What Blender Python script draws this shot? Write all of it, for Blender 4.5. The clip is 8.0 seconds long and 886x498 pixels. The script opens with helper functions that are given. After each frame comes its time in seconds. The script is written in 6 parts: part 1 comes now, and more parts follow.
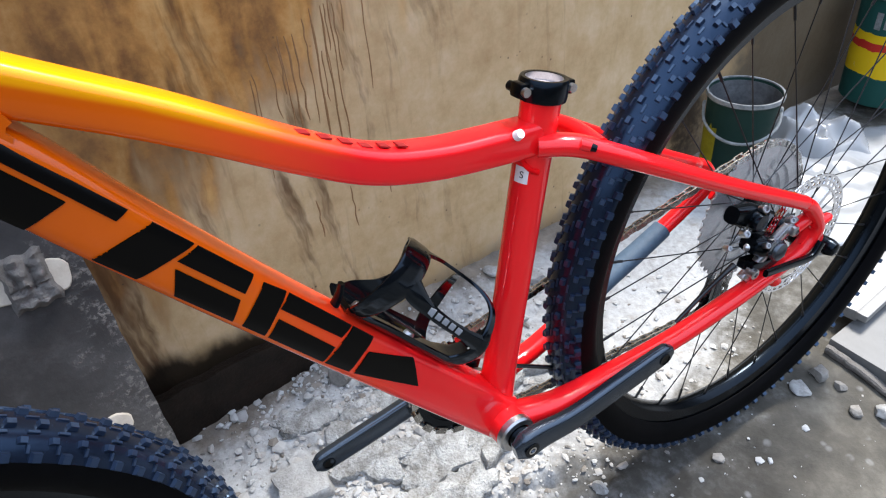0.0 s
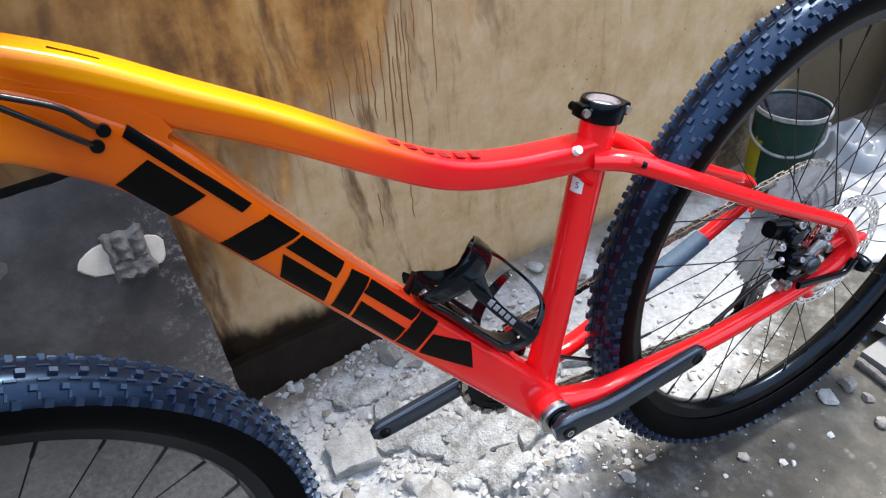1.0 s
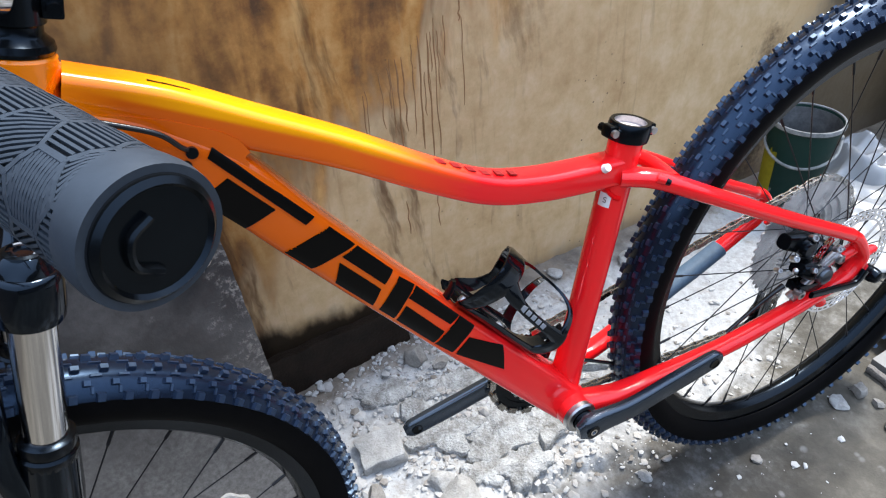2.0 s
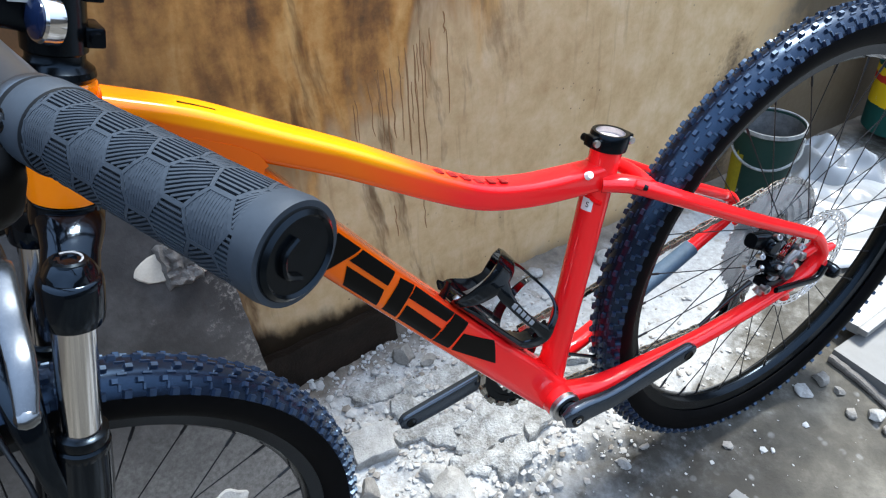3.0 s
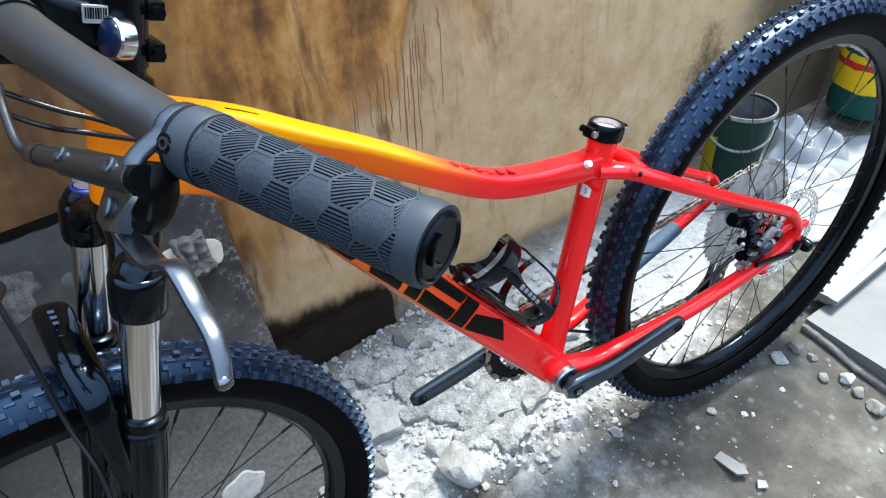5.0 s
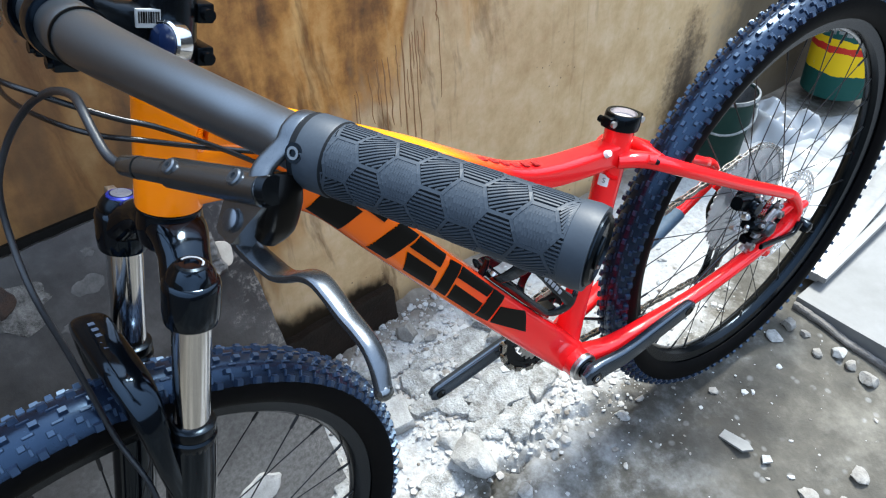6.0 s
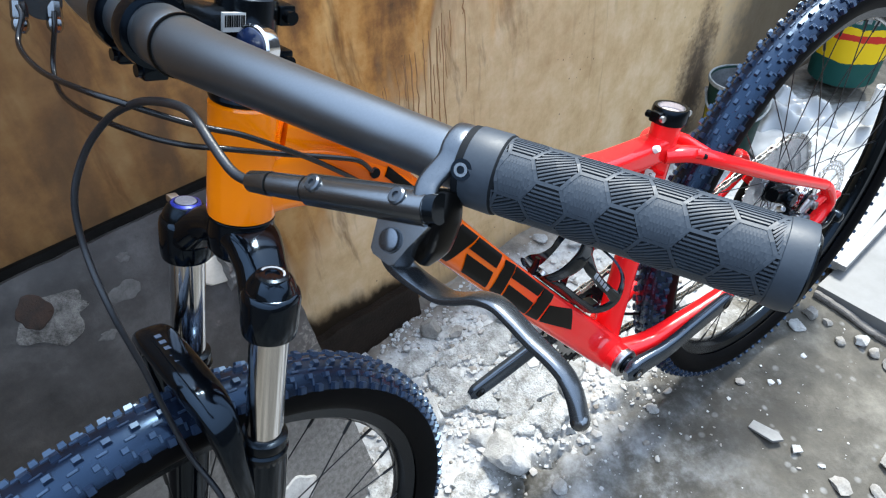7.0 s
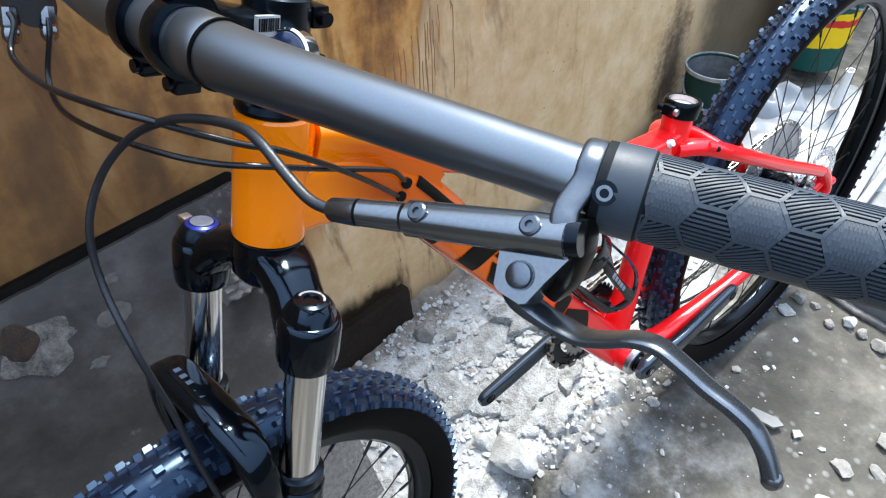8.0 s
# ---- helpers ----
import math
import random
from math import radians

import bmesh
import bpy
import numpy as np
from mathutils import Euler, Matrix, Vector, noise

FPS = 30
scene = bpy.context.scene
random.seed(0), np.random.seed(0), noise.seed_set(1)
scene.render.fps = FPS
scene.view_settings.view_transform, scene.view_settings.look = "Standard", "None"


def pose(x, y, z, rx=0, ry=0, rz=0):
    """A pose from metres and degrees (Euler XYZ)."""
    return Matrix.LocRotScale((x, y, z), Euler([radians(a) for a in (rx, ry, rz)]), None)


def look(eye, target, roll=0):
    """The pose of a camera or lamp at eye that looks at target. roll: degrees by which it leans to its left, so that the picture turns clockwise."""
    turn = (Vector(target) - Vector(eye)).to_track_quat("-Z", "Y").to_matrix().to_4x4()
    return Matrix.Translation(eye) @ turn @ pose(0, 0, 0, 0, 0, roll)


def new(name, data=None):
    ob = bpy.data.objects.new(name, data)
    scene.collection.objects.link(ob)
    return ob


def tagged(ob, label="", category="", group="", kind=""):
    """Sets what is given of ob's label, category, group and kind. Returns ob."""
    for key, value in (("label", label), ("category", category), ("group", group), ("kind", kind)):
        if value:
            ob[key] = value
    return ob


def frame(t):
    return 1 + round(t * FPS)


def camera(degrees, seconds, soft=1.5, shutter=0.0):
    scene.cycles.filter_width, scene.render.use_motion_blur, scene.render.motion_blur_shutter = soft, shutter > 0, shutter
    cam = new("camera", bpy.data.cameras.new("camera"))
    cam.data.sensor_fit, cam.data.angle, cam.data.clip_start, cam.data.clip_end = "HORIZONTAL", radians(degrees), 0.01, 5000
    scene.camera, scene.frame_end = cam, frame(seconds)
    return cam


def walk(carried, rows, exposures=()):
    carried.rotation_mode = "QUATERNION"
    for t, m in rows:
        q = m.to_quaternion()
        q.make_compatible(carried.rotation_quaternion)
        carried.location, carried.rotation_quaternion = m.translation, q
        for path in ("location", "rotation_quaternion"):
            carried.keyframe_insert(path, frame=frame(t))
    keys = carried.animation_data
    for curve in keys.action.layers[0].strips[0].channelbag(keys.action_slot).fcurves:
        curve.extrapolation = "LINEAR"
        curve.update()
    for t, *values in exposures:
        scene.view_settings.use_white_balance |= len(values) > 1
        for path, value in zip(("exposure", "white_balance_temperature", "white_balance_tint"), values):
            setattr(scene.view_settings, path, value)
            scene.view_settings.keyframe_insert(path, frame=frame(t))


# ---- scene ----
cam = camera(67.4, 8.0, soft=1.2)
METRES, EYE, TILT, LEAN, TURN = 0.458, 0.854, -37.2, 3.7, 0.0
ROWS = [
    (0.0, 0.0, 0.0, 0.0, 0.0, 0.0, -0.0),
    (0.5, -0.03, -0.0873, 0.0121, 1.65, -0.15, -1.94),
    (1.0, -0.0511, -0.1566, 0.013, 3.06, -0.95, -3.16),
    (1.5, -0.0762, -0.2087, 0.0177, 4.34, -0.86, -3.88),
    (3.0, -0.1487, -0.3664, 0.0292, 1.59, -0.63, -3.12),
    (3.5, -0.1553, -0.4077, 0.0238, 0.51, -0.77, -2.7),
    (4.0, -0.169, -0.4484, 0.0249, -0.43, -1.45, -1.95),
    (4.5, -0.1962, -0.4732, 0.0262, -0.18, -1.57, -2.09),
    (6.0, -0.3798, -0.4731, 0.041, -3.63, -2.63, 0.51),
    (6.5, -0.457, -0.4615, 0.0525, -4.36, -2.87, 0.82),
    (7.0, -0.5224, -0.4374, 0.0654, -4.64, -3.47, 1.52),
    (7.5, -0.5837, -0.3931, 0.0819, -5.81, -3.86, 2.51),
    (8.0, -0.6376, -0.3543, 0.0973, -8.16, -4.18, 3.8),
]
EXPOSURES = [(0.0, 0.80, 6500, 10), (1.5, 0.83, 6460, 10), (3.0, 0.88, 6240, 6), (4.5, 0.93, 6200, 4), (6.0, 1.03, 6240, 4), (8.0, 1.08, 6340, 6)]
walk(cam, [(t, pose(0, 0, EYE, TILT, LEAN, TURN) @ pose(METRES * x, METRES * y, METRES * z, 90 + pitch, roll, yaw)) for t, x, y, z, yaw, pitch, roll in ROWS], EXPOSURES)

# ---- light: an overcast sky over an open yard, brightest from the upper right ----
SUN_EL, SUN_AZ = 60.0, 38.0
world = bpy.data.worlds.new("sky")
scene.world = world
world.use_nodes = True
wn = world.node_tree
sky = wn.nodes.new("ShaderNodeTexSky")
sky.sky_type = "NISHITA"
sky.sun_disc = False
sky.sun_elevation, sky.sun_rotation = radians(SUN_EL), radians(SUN_AZ)
sky.dust_density = 4.0
veil = wn.nodes.new("ShaderNodeMix")
veil.data_type = "RGBA"
veil.inputs[0].default_value = 0.8
# the layer of cloud, as an overcast sky is: three times brighter overhead than at the horizon
way = wn.nodes.new("ShaderNodeTexCoord")
parts = wn.nodes.new("ShaderNodeSeparateXYZ")
rise = wn.nodes.new("ShaderNodeMapRange")
rise.inputs["From Min"].default_value, rise.inputs["From Max"].default_value = 0.0, 1.0
rise.inputs["To Min"].default_value, rise.inputs["To Max"].default_value = 0.5, 1.5
cloud = wn.nodes.new("ShaderNodeMix")
cloud.data_type = "RGBA"
cloud.blend_type = "MULTIPLY"
cloud.inputs[0].default_value = 1.0
cloud.inputs[6].default_value = (6.2, 7.6, 10.2, 1)
wn.links.new(way.outputs["Generated"], parts.inputs[0])
wn.links.new(parts.outputs["Z"], rise.inputs["Value"])
wn.links.new(rise.outputs["Result"], cloud.inputs[7])
wn.links.new(cloud.outputs[2], veil.inputs[7])
wn.links.new(sky.outputs["Color"], veil.inputs[6])
wn.links.new(veil.outputs[2], wn.nodes["Background"].inputs["Color"])
wn.nodes["Background"].inputs["Strength"].default_value = 0.132
sun_data = bpy.data.lights.new("sun", "SUN")
sun_data.energy, sun_data.angle, sun_data.color = 4.0, radians(13), (1.0, 0.96, 0.9)
sun = new("sun", sun_data)
az, el = radians(SUN_AZ), radians(SUN_EL)
sun.matrix_world = look((0, 0, 4), Vector((0, 0, 4)) - Vector((math.sin(az) * math.cos(el), math.cos(az) * math.cos(el), math.sin(el))))
scene.view_settings.exposure = 0.48


# ---- materials ----
def material(name, color, rough=0.5, metal=0.0, spec=0.5, coat=0.0):
    m = bpy.data.materials.new(name)
    m.use_nodes = True
    b = m.node_tree.nodes["Principled BSDF"]
    b.inputs["Base Color"].default_value = (*color, 1)
    b.inputs["Roughness"].default_value = rough
    b.inputs["Metallic"].default_value = metal
    b.inputs["Specular IOR Level"].default_value = spec
    b.inputs["Coat Weight"].default_value = coat
    b.inputs["Coat Roughness"].default_value = 0.05
    return m


class Net:
    """Small helper that adds nodes to a material."""

    def __init__(self, m):
        self.t = m.node_tree
        self.b = self.t.nodes["Principled BSDF"]

    def put(self, a, node, key):
        if hasattr(a, "is_output"):
            self.t.links.new(a, node.inputs[key])
        elif a is not None:
            node.inputs[key].default_value = a

    def coord(self, kind="Object"):
        return self.t.nodes.new("ShaderNodeTexCoord").outputs[kind]

    def mapping(self, v, scale=(1, 1, 1), loc=(0, 0, 0), rot=(0, 0, 0)):
        n = self.t.nodes.new("ShaderNodeMapping")
        self.put(v, n, "Vector")
        n.inputs["Scale"].default_value, n.inputs["Location"].default_value, n.inputs["Rotation"].default_value = scale, loc, rot
        return n.outputs["Vector"]

    def noise(self, v, scale, detail=4.0, rough=0.55, dist=0.0):
        n = self.t.nodes.new("ShaderNodeTexNoise")
        self.put(v, n, "Vector")
        n.inputs["Scale"].default_value, n.inputs["Detail"].default_value = scale, detail
        n.inputs["Roughness"].default_value, n.inputs["Distortion"].default_value = rough, dist
        return n.outputs["Fac"]

    def voronoi(self, v, scale, feature="F1", out="Distance", rnd=1.0):
        n = self.t.nodes.new("ShaderNodeTexVoronoi")
        n.feature = feature
        self.put(v, n, "Vector")
        n.inputs["Scale"].default_value, n.inputs["Randomness"].default_value = scale, rnd
        return n.outputs[out]

    def xyz(self, v):
        n = self.t.nodes.new("ShaderNodeSeparateXYZ")
        self.put(v, n, 0)
        return n.outputs

    def join(self, x, y, z):
        n = self.t.nodes.new("ShaderNodeCombineXYZ")
        for k, a in enumerate((x, y, z)):
            self.put(a, n, k)
        return n.outputs[0]

    def math(self, op, a, b=None, c=None, clamp=False):
        n = self.t.nodes.new("ShaderNodeMath")
        n.operation, n.use_clamp = op, clamp
        for k, v in enumerate((a, b, c)):
            self.put(v, n, k)
        return n.outputs[0]

    def step(self, a, lo, hi):
        n = self.t.nodes.new("ShaderNodeMapRange")
        n.interpolation_type = "SMOOTHSTEP"
        self.put(a, n, "Value")
        n.inputs["From Min"].default_value, n.inputs["From Max"].default_value = lo, hi
        return n.outputs["Result"]

    def ramp(self, fac, stops):
        n = self.t.nodes.new("ShaderNodeValToRGB")
        self.put(fac, n, "Fac")
        e = n.color_ramp.elements
        while len(e) < len(stops):
            e.new(0.5)
        for el_, (p, c) in zip(e, stops):
            el_.position, el_.color = p, (*c, 1)
        return n.outputs["Color"]

    def mix(self, fac, a, b, kind="MIX"):
        n = self.t.nodes.new("ShaderNodeMix")
        n.data_type, n.blend_type = "RGBA", kind
        self.put(fac, n, 0)
        for k, v in ((6, a), (7, b)):
            self.put((*v, 1) if isinstance(v, tuple) and len(v) == 3 else v, n, k)
        return n.outputs[2]

    def base(self, c):
        self.put(c, self.b, "Base Color")

    def rough(self, c):
        self.put(c, self.b, "Roughness")

    def bump(self, h, strength=0.3, dist=0.002):
        n = self.t.nodes.new("ShaderNodeBump")
        n.inputs["Strength"].default_value, n.inputs["Distance"].default_value = strength, dist
        self.put(h, n, "Height")
        self.t.links.new(n.outputs["Normal"], self.b.inputs["Normal"])


def speckled(name, c1, c2, scale, rough=0.5, metal=0.0, bump=0.2, dist=0.001, spec=0.5):
    """A surface of two shades with grain."""
    m = material(name, c1, rough, metal, spec)
    n = Net(m)
    v = n.coord()
    f = n.noise(v, scale, 6, 0.65)
    g = n.noise(v, scale * 7, 3, 0.6)
    n.base(n.ramp(n.math("ADD", n.math("MULTIPLY", f, 0.7), n.math("MULTIPLY", g, 0.3)), [(0.35, c1), (0.65, c2)]))
    n.rough(n.math("ADD", rough - 0.08, n.math("MULTIPLY", g, 0.16)))
    n.bump(g, bump, dist)
    return m


def frame_paint():
    """Gloss paint that fades along the bicycle from red at the seat tube to orange at the head."""
    m = material("frame_paint", (0.8, 0.02, 0.02), 0.28, 0.0, 0.2, 0.6)
    n = Net(m)
    v = n.coord()
    x = n.xyz(v)
    soft = n.math("MULTIPLY", n.math("SUBTRACT", n.noise(v, 9, 2), 0.5), 0.01)
    along = n.math("MULTIPLY_ADD", n.math("ADD", x[0], soft), 2.0, 0.2)
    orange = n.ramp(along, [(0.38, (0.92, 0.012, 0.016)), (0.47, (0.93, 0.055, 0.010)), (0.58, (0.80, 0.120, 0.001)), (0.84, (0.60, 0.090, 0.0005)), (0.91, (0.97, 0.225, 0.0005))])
    # yellow on the top tube's upper face: its brighter light put into the paint
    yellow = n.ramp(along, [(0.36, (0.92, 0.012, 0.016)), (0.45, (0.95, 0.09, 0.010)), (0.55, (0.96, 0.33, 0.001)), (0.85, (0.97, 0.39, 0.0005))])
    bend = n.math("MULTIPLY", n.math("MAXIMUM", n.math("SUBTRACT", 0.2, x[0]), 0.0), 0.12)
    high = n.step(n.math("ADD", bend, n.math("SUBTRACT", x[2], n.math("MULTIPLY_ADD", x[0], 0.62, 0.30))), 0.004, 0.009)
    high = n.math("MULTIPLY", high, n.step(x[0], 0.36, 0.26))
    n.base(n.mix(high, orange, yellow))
    n.rough(n.math("MULTIPLY_ADD", n.noise(v, 60, 3), 0.07, 0.15))
    n.bump(n.noise(v, 700, 2), 0.02, 0.0003)
    return m


M_PAINT = frame_paint()
M_BLACK = speckled("black_anodised", (0.0015, 0.0018, 0.0022), (0.003, 0.0035, 0.004), 40, 0.22, 0.0, 0.05, 0.0003, 0.25)
M_GLOSS = material("gloss_black", (0.0015, 0.002, 0.003), 0.1, 0.0, 0.42, 0.0)
for m_ in (M_BLACK, M_GLOSS):
    m_.node_tree.nodes["Principled BSDF"].inputs["Specular Tint"].default_value = (0.55, 0.75, 1.0, 1)
M_DECAL = material("decal_black", (0.0015, 0.0015, 0.0015), 0.28, 0.0, 0.16)
M_RUBBER = speckled("tyre_rubber", (0.0036, 0.0056, 0.0125), (0.0064, 0.0098, 0.0205), 55, 0.24, 0.0, 0.03, 0.0003, 0.6)
M_SIDEWALL = speckled("sidewall_rubber", (0.0012, 0.0012, 0.0015), (0.0025, 0.0025, 0.003), 70, 0.6, 0.0, 0.05, 0.0003, 0.06)
M_RUBBER.node_tree.nodes["Principled BSDF"].inputs["Specular Tint"].default_value = (0.38, 0.62, 1.0, 1)
# lighter, bluer copy of the rubber: sky sheen on the knobs put into colour
M_KNOB = speckled("tread_rubber", (0.0085, 0.015, 0.033), (0.0155, 0.0265, 0.054), 55, 0.34, 0.0, 0.04, 0.0003, 0.9)
M_KNOB.node_tree.nodes["Principled BSDF"].inputs["Specular Tint"].default_value = (0.5, 0.72, 1.0, 1)
M_BAR = speckled("matt_bar", (0.175, 0.194, 0.214), (0.196, 0.216, 0.237), 900, 0.33, 0.95, 0.02, 0.0001, 0.6)
M_GRIP = speckled("grip_rubber", (0.020, 0.028, 0.038), (0.029, 0.039, 0.052), 120, 0.5, 0.0, 0.1, 0.0003, 0.4)
# darker copy of the grip rubber: shade between the ribs put into colour
M_GRIPDARK = speckled("grip_groove_shade", (0.004, 0.0052, 0.0068), (0.007, 0.009, 0.0115), 120, 0.7, 0.0, 0.1, 0.0003, 0.15)
M_CRANK = speckled("crank_alloy", (0.055, 0.070, 0.090), (0.072, 0.090, 0.113), 300, 0.2, 0.75, 0.03, 0.0002)
M_CHROME = material("chrome", (0.75, 0.75, 0.76), 0.12, 1.0)
M_STEEL = speckled("steel", (0.45, 0.45, 0.46), (0.6, 0.6, 0.61), 150, 0.3, 1.0, 0.1, 0.0003)
M_LEVER = speckled("lever_metal", (0.17, 0.185, 0.2), (0.21, 0.225, 0.24), 700, 0.21, 0.95, 0.01, 0.0001)
M_BLADE = speckled("lever_blade", (0.11, 0.125, 0.145), (0.135, 0.15, 0.17), 700, 0.25, 0.9, 0.01, 0.0001)
M_BRACKET = speckled("dark_alloy", (0.085, 0.098, 0.115), (0.105, 0.12, 0.138), 500, 0.3, 0.85, 0.02, 0.0002)
M_WHITE = speckled("white_sticker", (0.75, 0.74, 0.72), (0.82, 0.82, 0.8), 60, 0.5)
M_LABEL = speckled("paper_label", (0.34, 0.34, 0.33), (0.44, 0.44, 0.43), 60, 0.6)
M_GREY = material("pale_print", (0.26, 0.27, 0.29), 0.6, 0.0, 0.2)
M_BLUE = material("blue_anodised", (0.02, 0.03, 0.25), 0.25, 0.6)
M_BADGE = material("dark_blue_gloss", (0.008, 0.016, 0.05), 0.15, 0.0, 0.6)
M_SPOKE = material("black_spoke", (0.02, 0.02, 0.022), 0.35, 0.5)


# ---- geometry helpers: every builder returns (verts, faces) ----
def arr(p):
    return np.array(p, float)


def unit(v):
    return v / (np.linalg.norm(v) + 1e-12)


def curve(points, n=6):
    """A smooth line through the points, n steps to each stretch."""
    p = [arr(q) for q in points]
    p = [2 * p[0] - p[1]] + p + [2 * p[-1] - p[-2]]
    out = []
    for k in range(1, len(p) - 2):
        for s in range(n):
            t = s / n
            a, b, c, d = p[k - 1], p[k], p[k + 1], p[k + 2]
            out.append(0.5 * (2 * b + (c - a) * t + (2 * a - 5 * b + 4 * c - d) * t * t + (3 * b - a - 3 * c + d) * t ** 3))
    out.append(p[-2])
    return np.array(out)


def sweep(path, size, segs=16, power=2.0, side=None, closed=False, caps=True):
    """A tube along path. size: one radius, or rows of radii (across, upright) spread evenly over the path; power above 2 squares its section."""
    path = np.array(path, float)
    n = len(path)
    size = np.array(size, float)
    if size.ndim == 0:
        size = np.full((n, 2), float(size))
    else:
        if size.ndim == 1:
            size = np.stack([size, size], 1)
        at = np.linspace(0, len(size) - 1, n)
        size = np.stack([np.interp(at, np.arange(len(size)), size[:, k]) for k in (0, 1)], 1)
    tan = np.roll(path, -1, 0) - np.roll(path, 1, 0) if closed else np.gradient(path, axis=0)
    ref = arr(side) if side is not None else (arr((0, 0, 1)) if abs(unit(tan[0])[2]) < 0.9 else arr((1, 0, 0)))
    ang = np.linspace(0, 2 * math.pi, segs, endpoint=False)
    cs, sn = np.cos(ang), np.sin(ang)
    cs, sn = np.sign(cs) * np.abs(cs) ** (2 / power), np.sign(sn) * np.abs(sn) ** (2 / power)
    verts = []
    for k in range(n):
        t = unit(tan[k])
        u = unit(ref - t * (ref @ t))
        w = np.cross(t, u)
        if side is None:
            ref = u
        verts.append(path[k] + size[k, 0] * cs[:, None] * u + size[k, 1] * sn[:, None] * w)
    faces = []
    for k in range(n if closed else n - 1):
        a, b = k * segs, ((k + 1) % n) * segs
        faces += [(a + j, a + (j + 1) % segs, b + (j + 1) % segs, b + j) for j in range(segs)]
    if caps and not closed:
        faces += [tuple(reversed(range(segs))), tuple(range((n - 1) * segs, n * segs))]
    return np.concatenate(verts), faces


def lathe(profile, origin=(0, 0, 0), axis=(0, 0, 1), segs=32, closed=False):
    """A turned body: rows of (radius, height along the axis)."""
    ax_ = unit(arr(axis))
    u = unit(np.cross(ax_, (1, 0, 0) if abs(ax_[0]) < 0.9 else (0, 1, 0)))
    w = np.cross(ax_, u)
    ang = np.linspace(0, 2 * math.pi, segs, endpoint=False)
    ring = np.cos(ang)[:, None] * u + np.sin(ang)[:, None] * w
    verts = np.concatenate([arr(origin) + h * ax_ + r * ring for r, h in profile])
    faces, n = [], len(profile)
    for k in range(n if closed else n - 1):
        a, b = k * segs, ((k + 1) % n) * segs
        faces += [(a + j, a + (j + 1) % segs, b + (j + 1) % segs, b + j) for j in range(segs)]
    if not closed:
        faces += [tuple(reversed(range(segs))), tuple(range((n - 1) * segs, n * segs))]
    return verts, faces


def block(center, half, axes=None, bevel=0.0):
    """A box with chamfered edges."""
    hx, hy, hz = half
    c = min(bevel, 0.45 * min(half))
    if c <= 0:
        verts = arr([(sx * hx, sy * hy, sz * hz) for sx in (-1, 1) for sy in (-1, 1) for sz in (-1, 1)])
        faces = [(0, 1, 3, 2), (4, 6, 7, 5), (0, 4, 5, 1), (2, 3, 7, 6), (0, 2, 6, 4), (1, 5, 7, 3)]
    else:
        bm = bmesh.new()
        bmesh.ops.create_cube(bm, size=2)
        for v in bm.verts:
            v.co = (v.co.x * hx, v.co.y * hy, v.co.z * hz)
        bmesh.ops.bevel(bm, geom=bm.edges[:], offset=c, segments=2, affect="EDGES", profile=0.6)
        bm.verts.index_update()
        verts = arr([v.co for v in bm.verts])
        faces = [tuple(v.index for v in f.verts) for f in bm.faces]
        bm.free()
    if axes is not None:
        verts = verts @ np.array([unit(arr(a)) for a in axes])
    return verts + arr(center), faces


def prism(outline, depth, to):
    """A flat outline with thickness: to(u, v, w) places it; w runs over the two values of depth."""
    n = len(outline)
    verts = arr([to(u, v, depth[0]) for u, v in outline] + [to(u, v, depth[1]) for u, v in outline])
    faces = [tuple(reversed(range(n))), tuple(range(n, 2 * n))] + [(k, (k + 1) % n, n + (k + 1) % n, n + k) for k in range(n)]
    return verts, faces


def joined(*pieces):
    verts, faces, base = [], [], 0
    for v, f in pieces:
        verts.append(v)
        faces += [tuple(k + base for k in q) for q in f]
        base += len(v)
    return np.concatenate(verts), faces


def part(name, geo, mat, parent=None, label="", smooth=35.0):
    """One mesh object from (verts, faces), under its thing or part."""
    verts, faces = geo
    me = bpy.data.meshes.new(name)
    me.from_pydata([tuple(map(float, v)) for v in verts], [], faces)
    bm = bmesh.new()
    bm.from_mesh(me)
    bmesh.ops.recalc_face_normals(bm, faces=bm.faces)
    bm.to_mesh(me)
    bm.free()
    me.materials.append(mat)
    if smooth:
        me.polygons.foreach_set("use_smooth", [True] * len(me.polygons))
        me.set_sharp_from_angle(angle=radians(smooth))
    ob = new(name, me)
    if parent is not None:
        ob.parent = parent
    if label:
        tagged(ob, label)
    return ob


# ---- the yard: ground, walls ----
WALL_P, WALL_D, WALL_N = arr((-0.141, 0.887, 0)), arr((0.804, 0.595, 0)), arr((0.595, -0.804, 0))


def wall_at(s, z=0.0, out=0.0):
    """A place on the stained wall: s metres along it, at height z, out metres before it."""
    return WALL_P + s * WALL_D + out * WALL_N + arr((0, 0, z))


def fbm(x, y, scale, seed=0.0, octaves=4):
    return noise.fractal(Vector((x * scale + seed, y * scale - seed, seed * 0.37)), 1.0, 2.0, octaves)


def crust_edge(x, y):
    """How far a place lies behind the ragged front of the poured plaster crust."""
    return y - (0.49 + 0.62 * x) + 0.045 * fbm(x, y, 9, 21) + 0.02 * fbm(x, y, 34, 4)


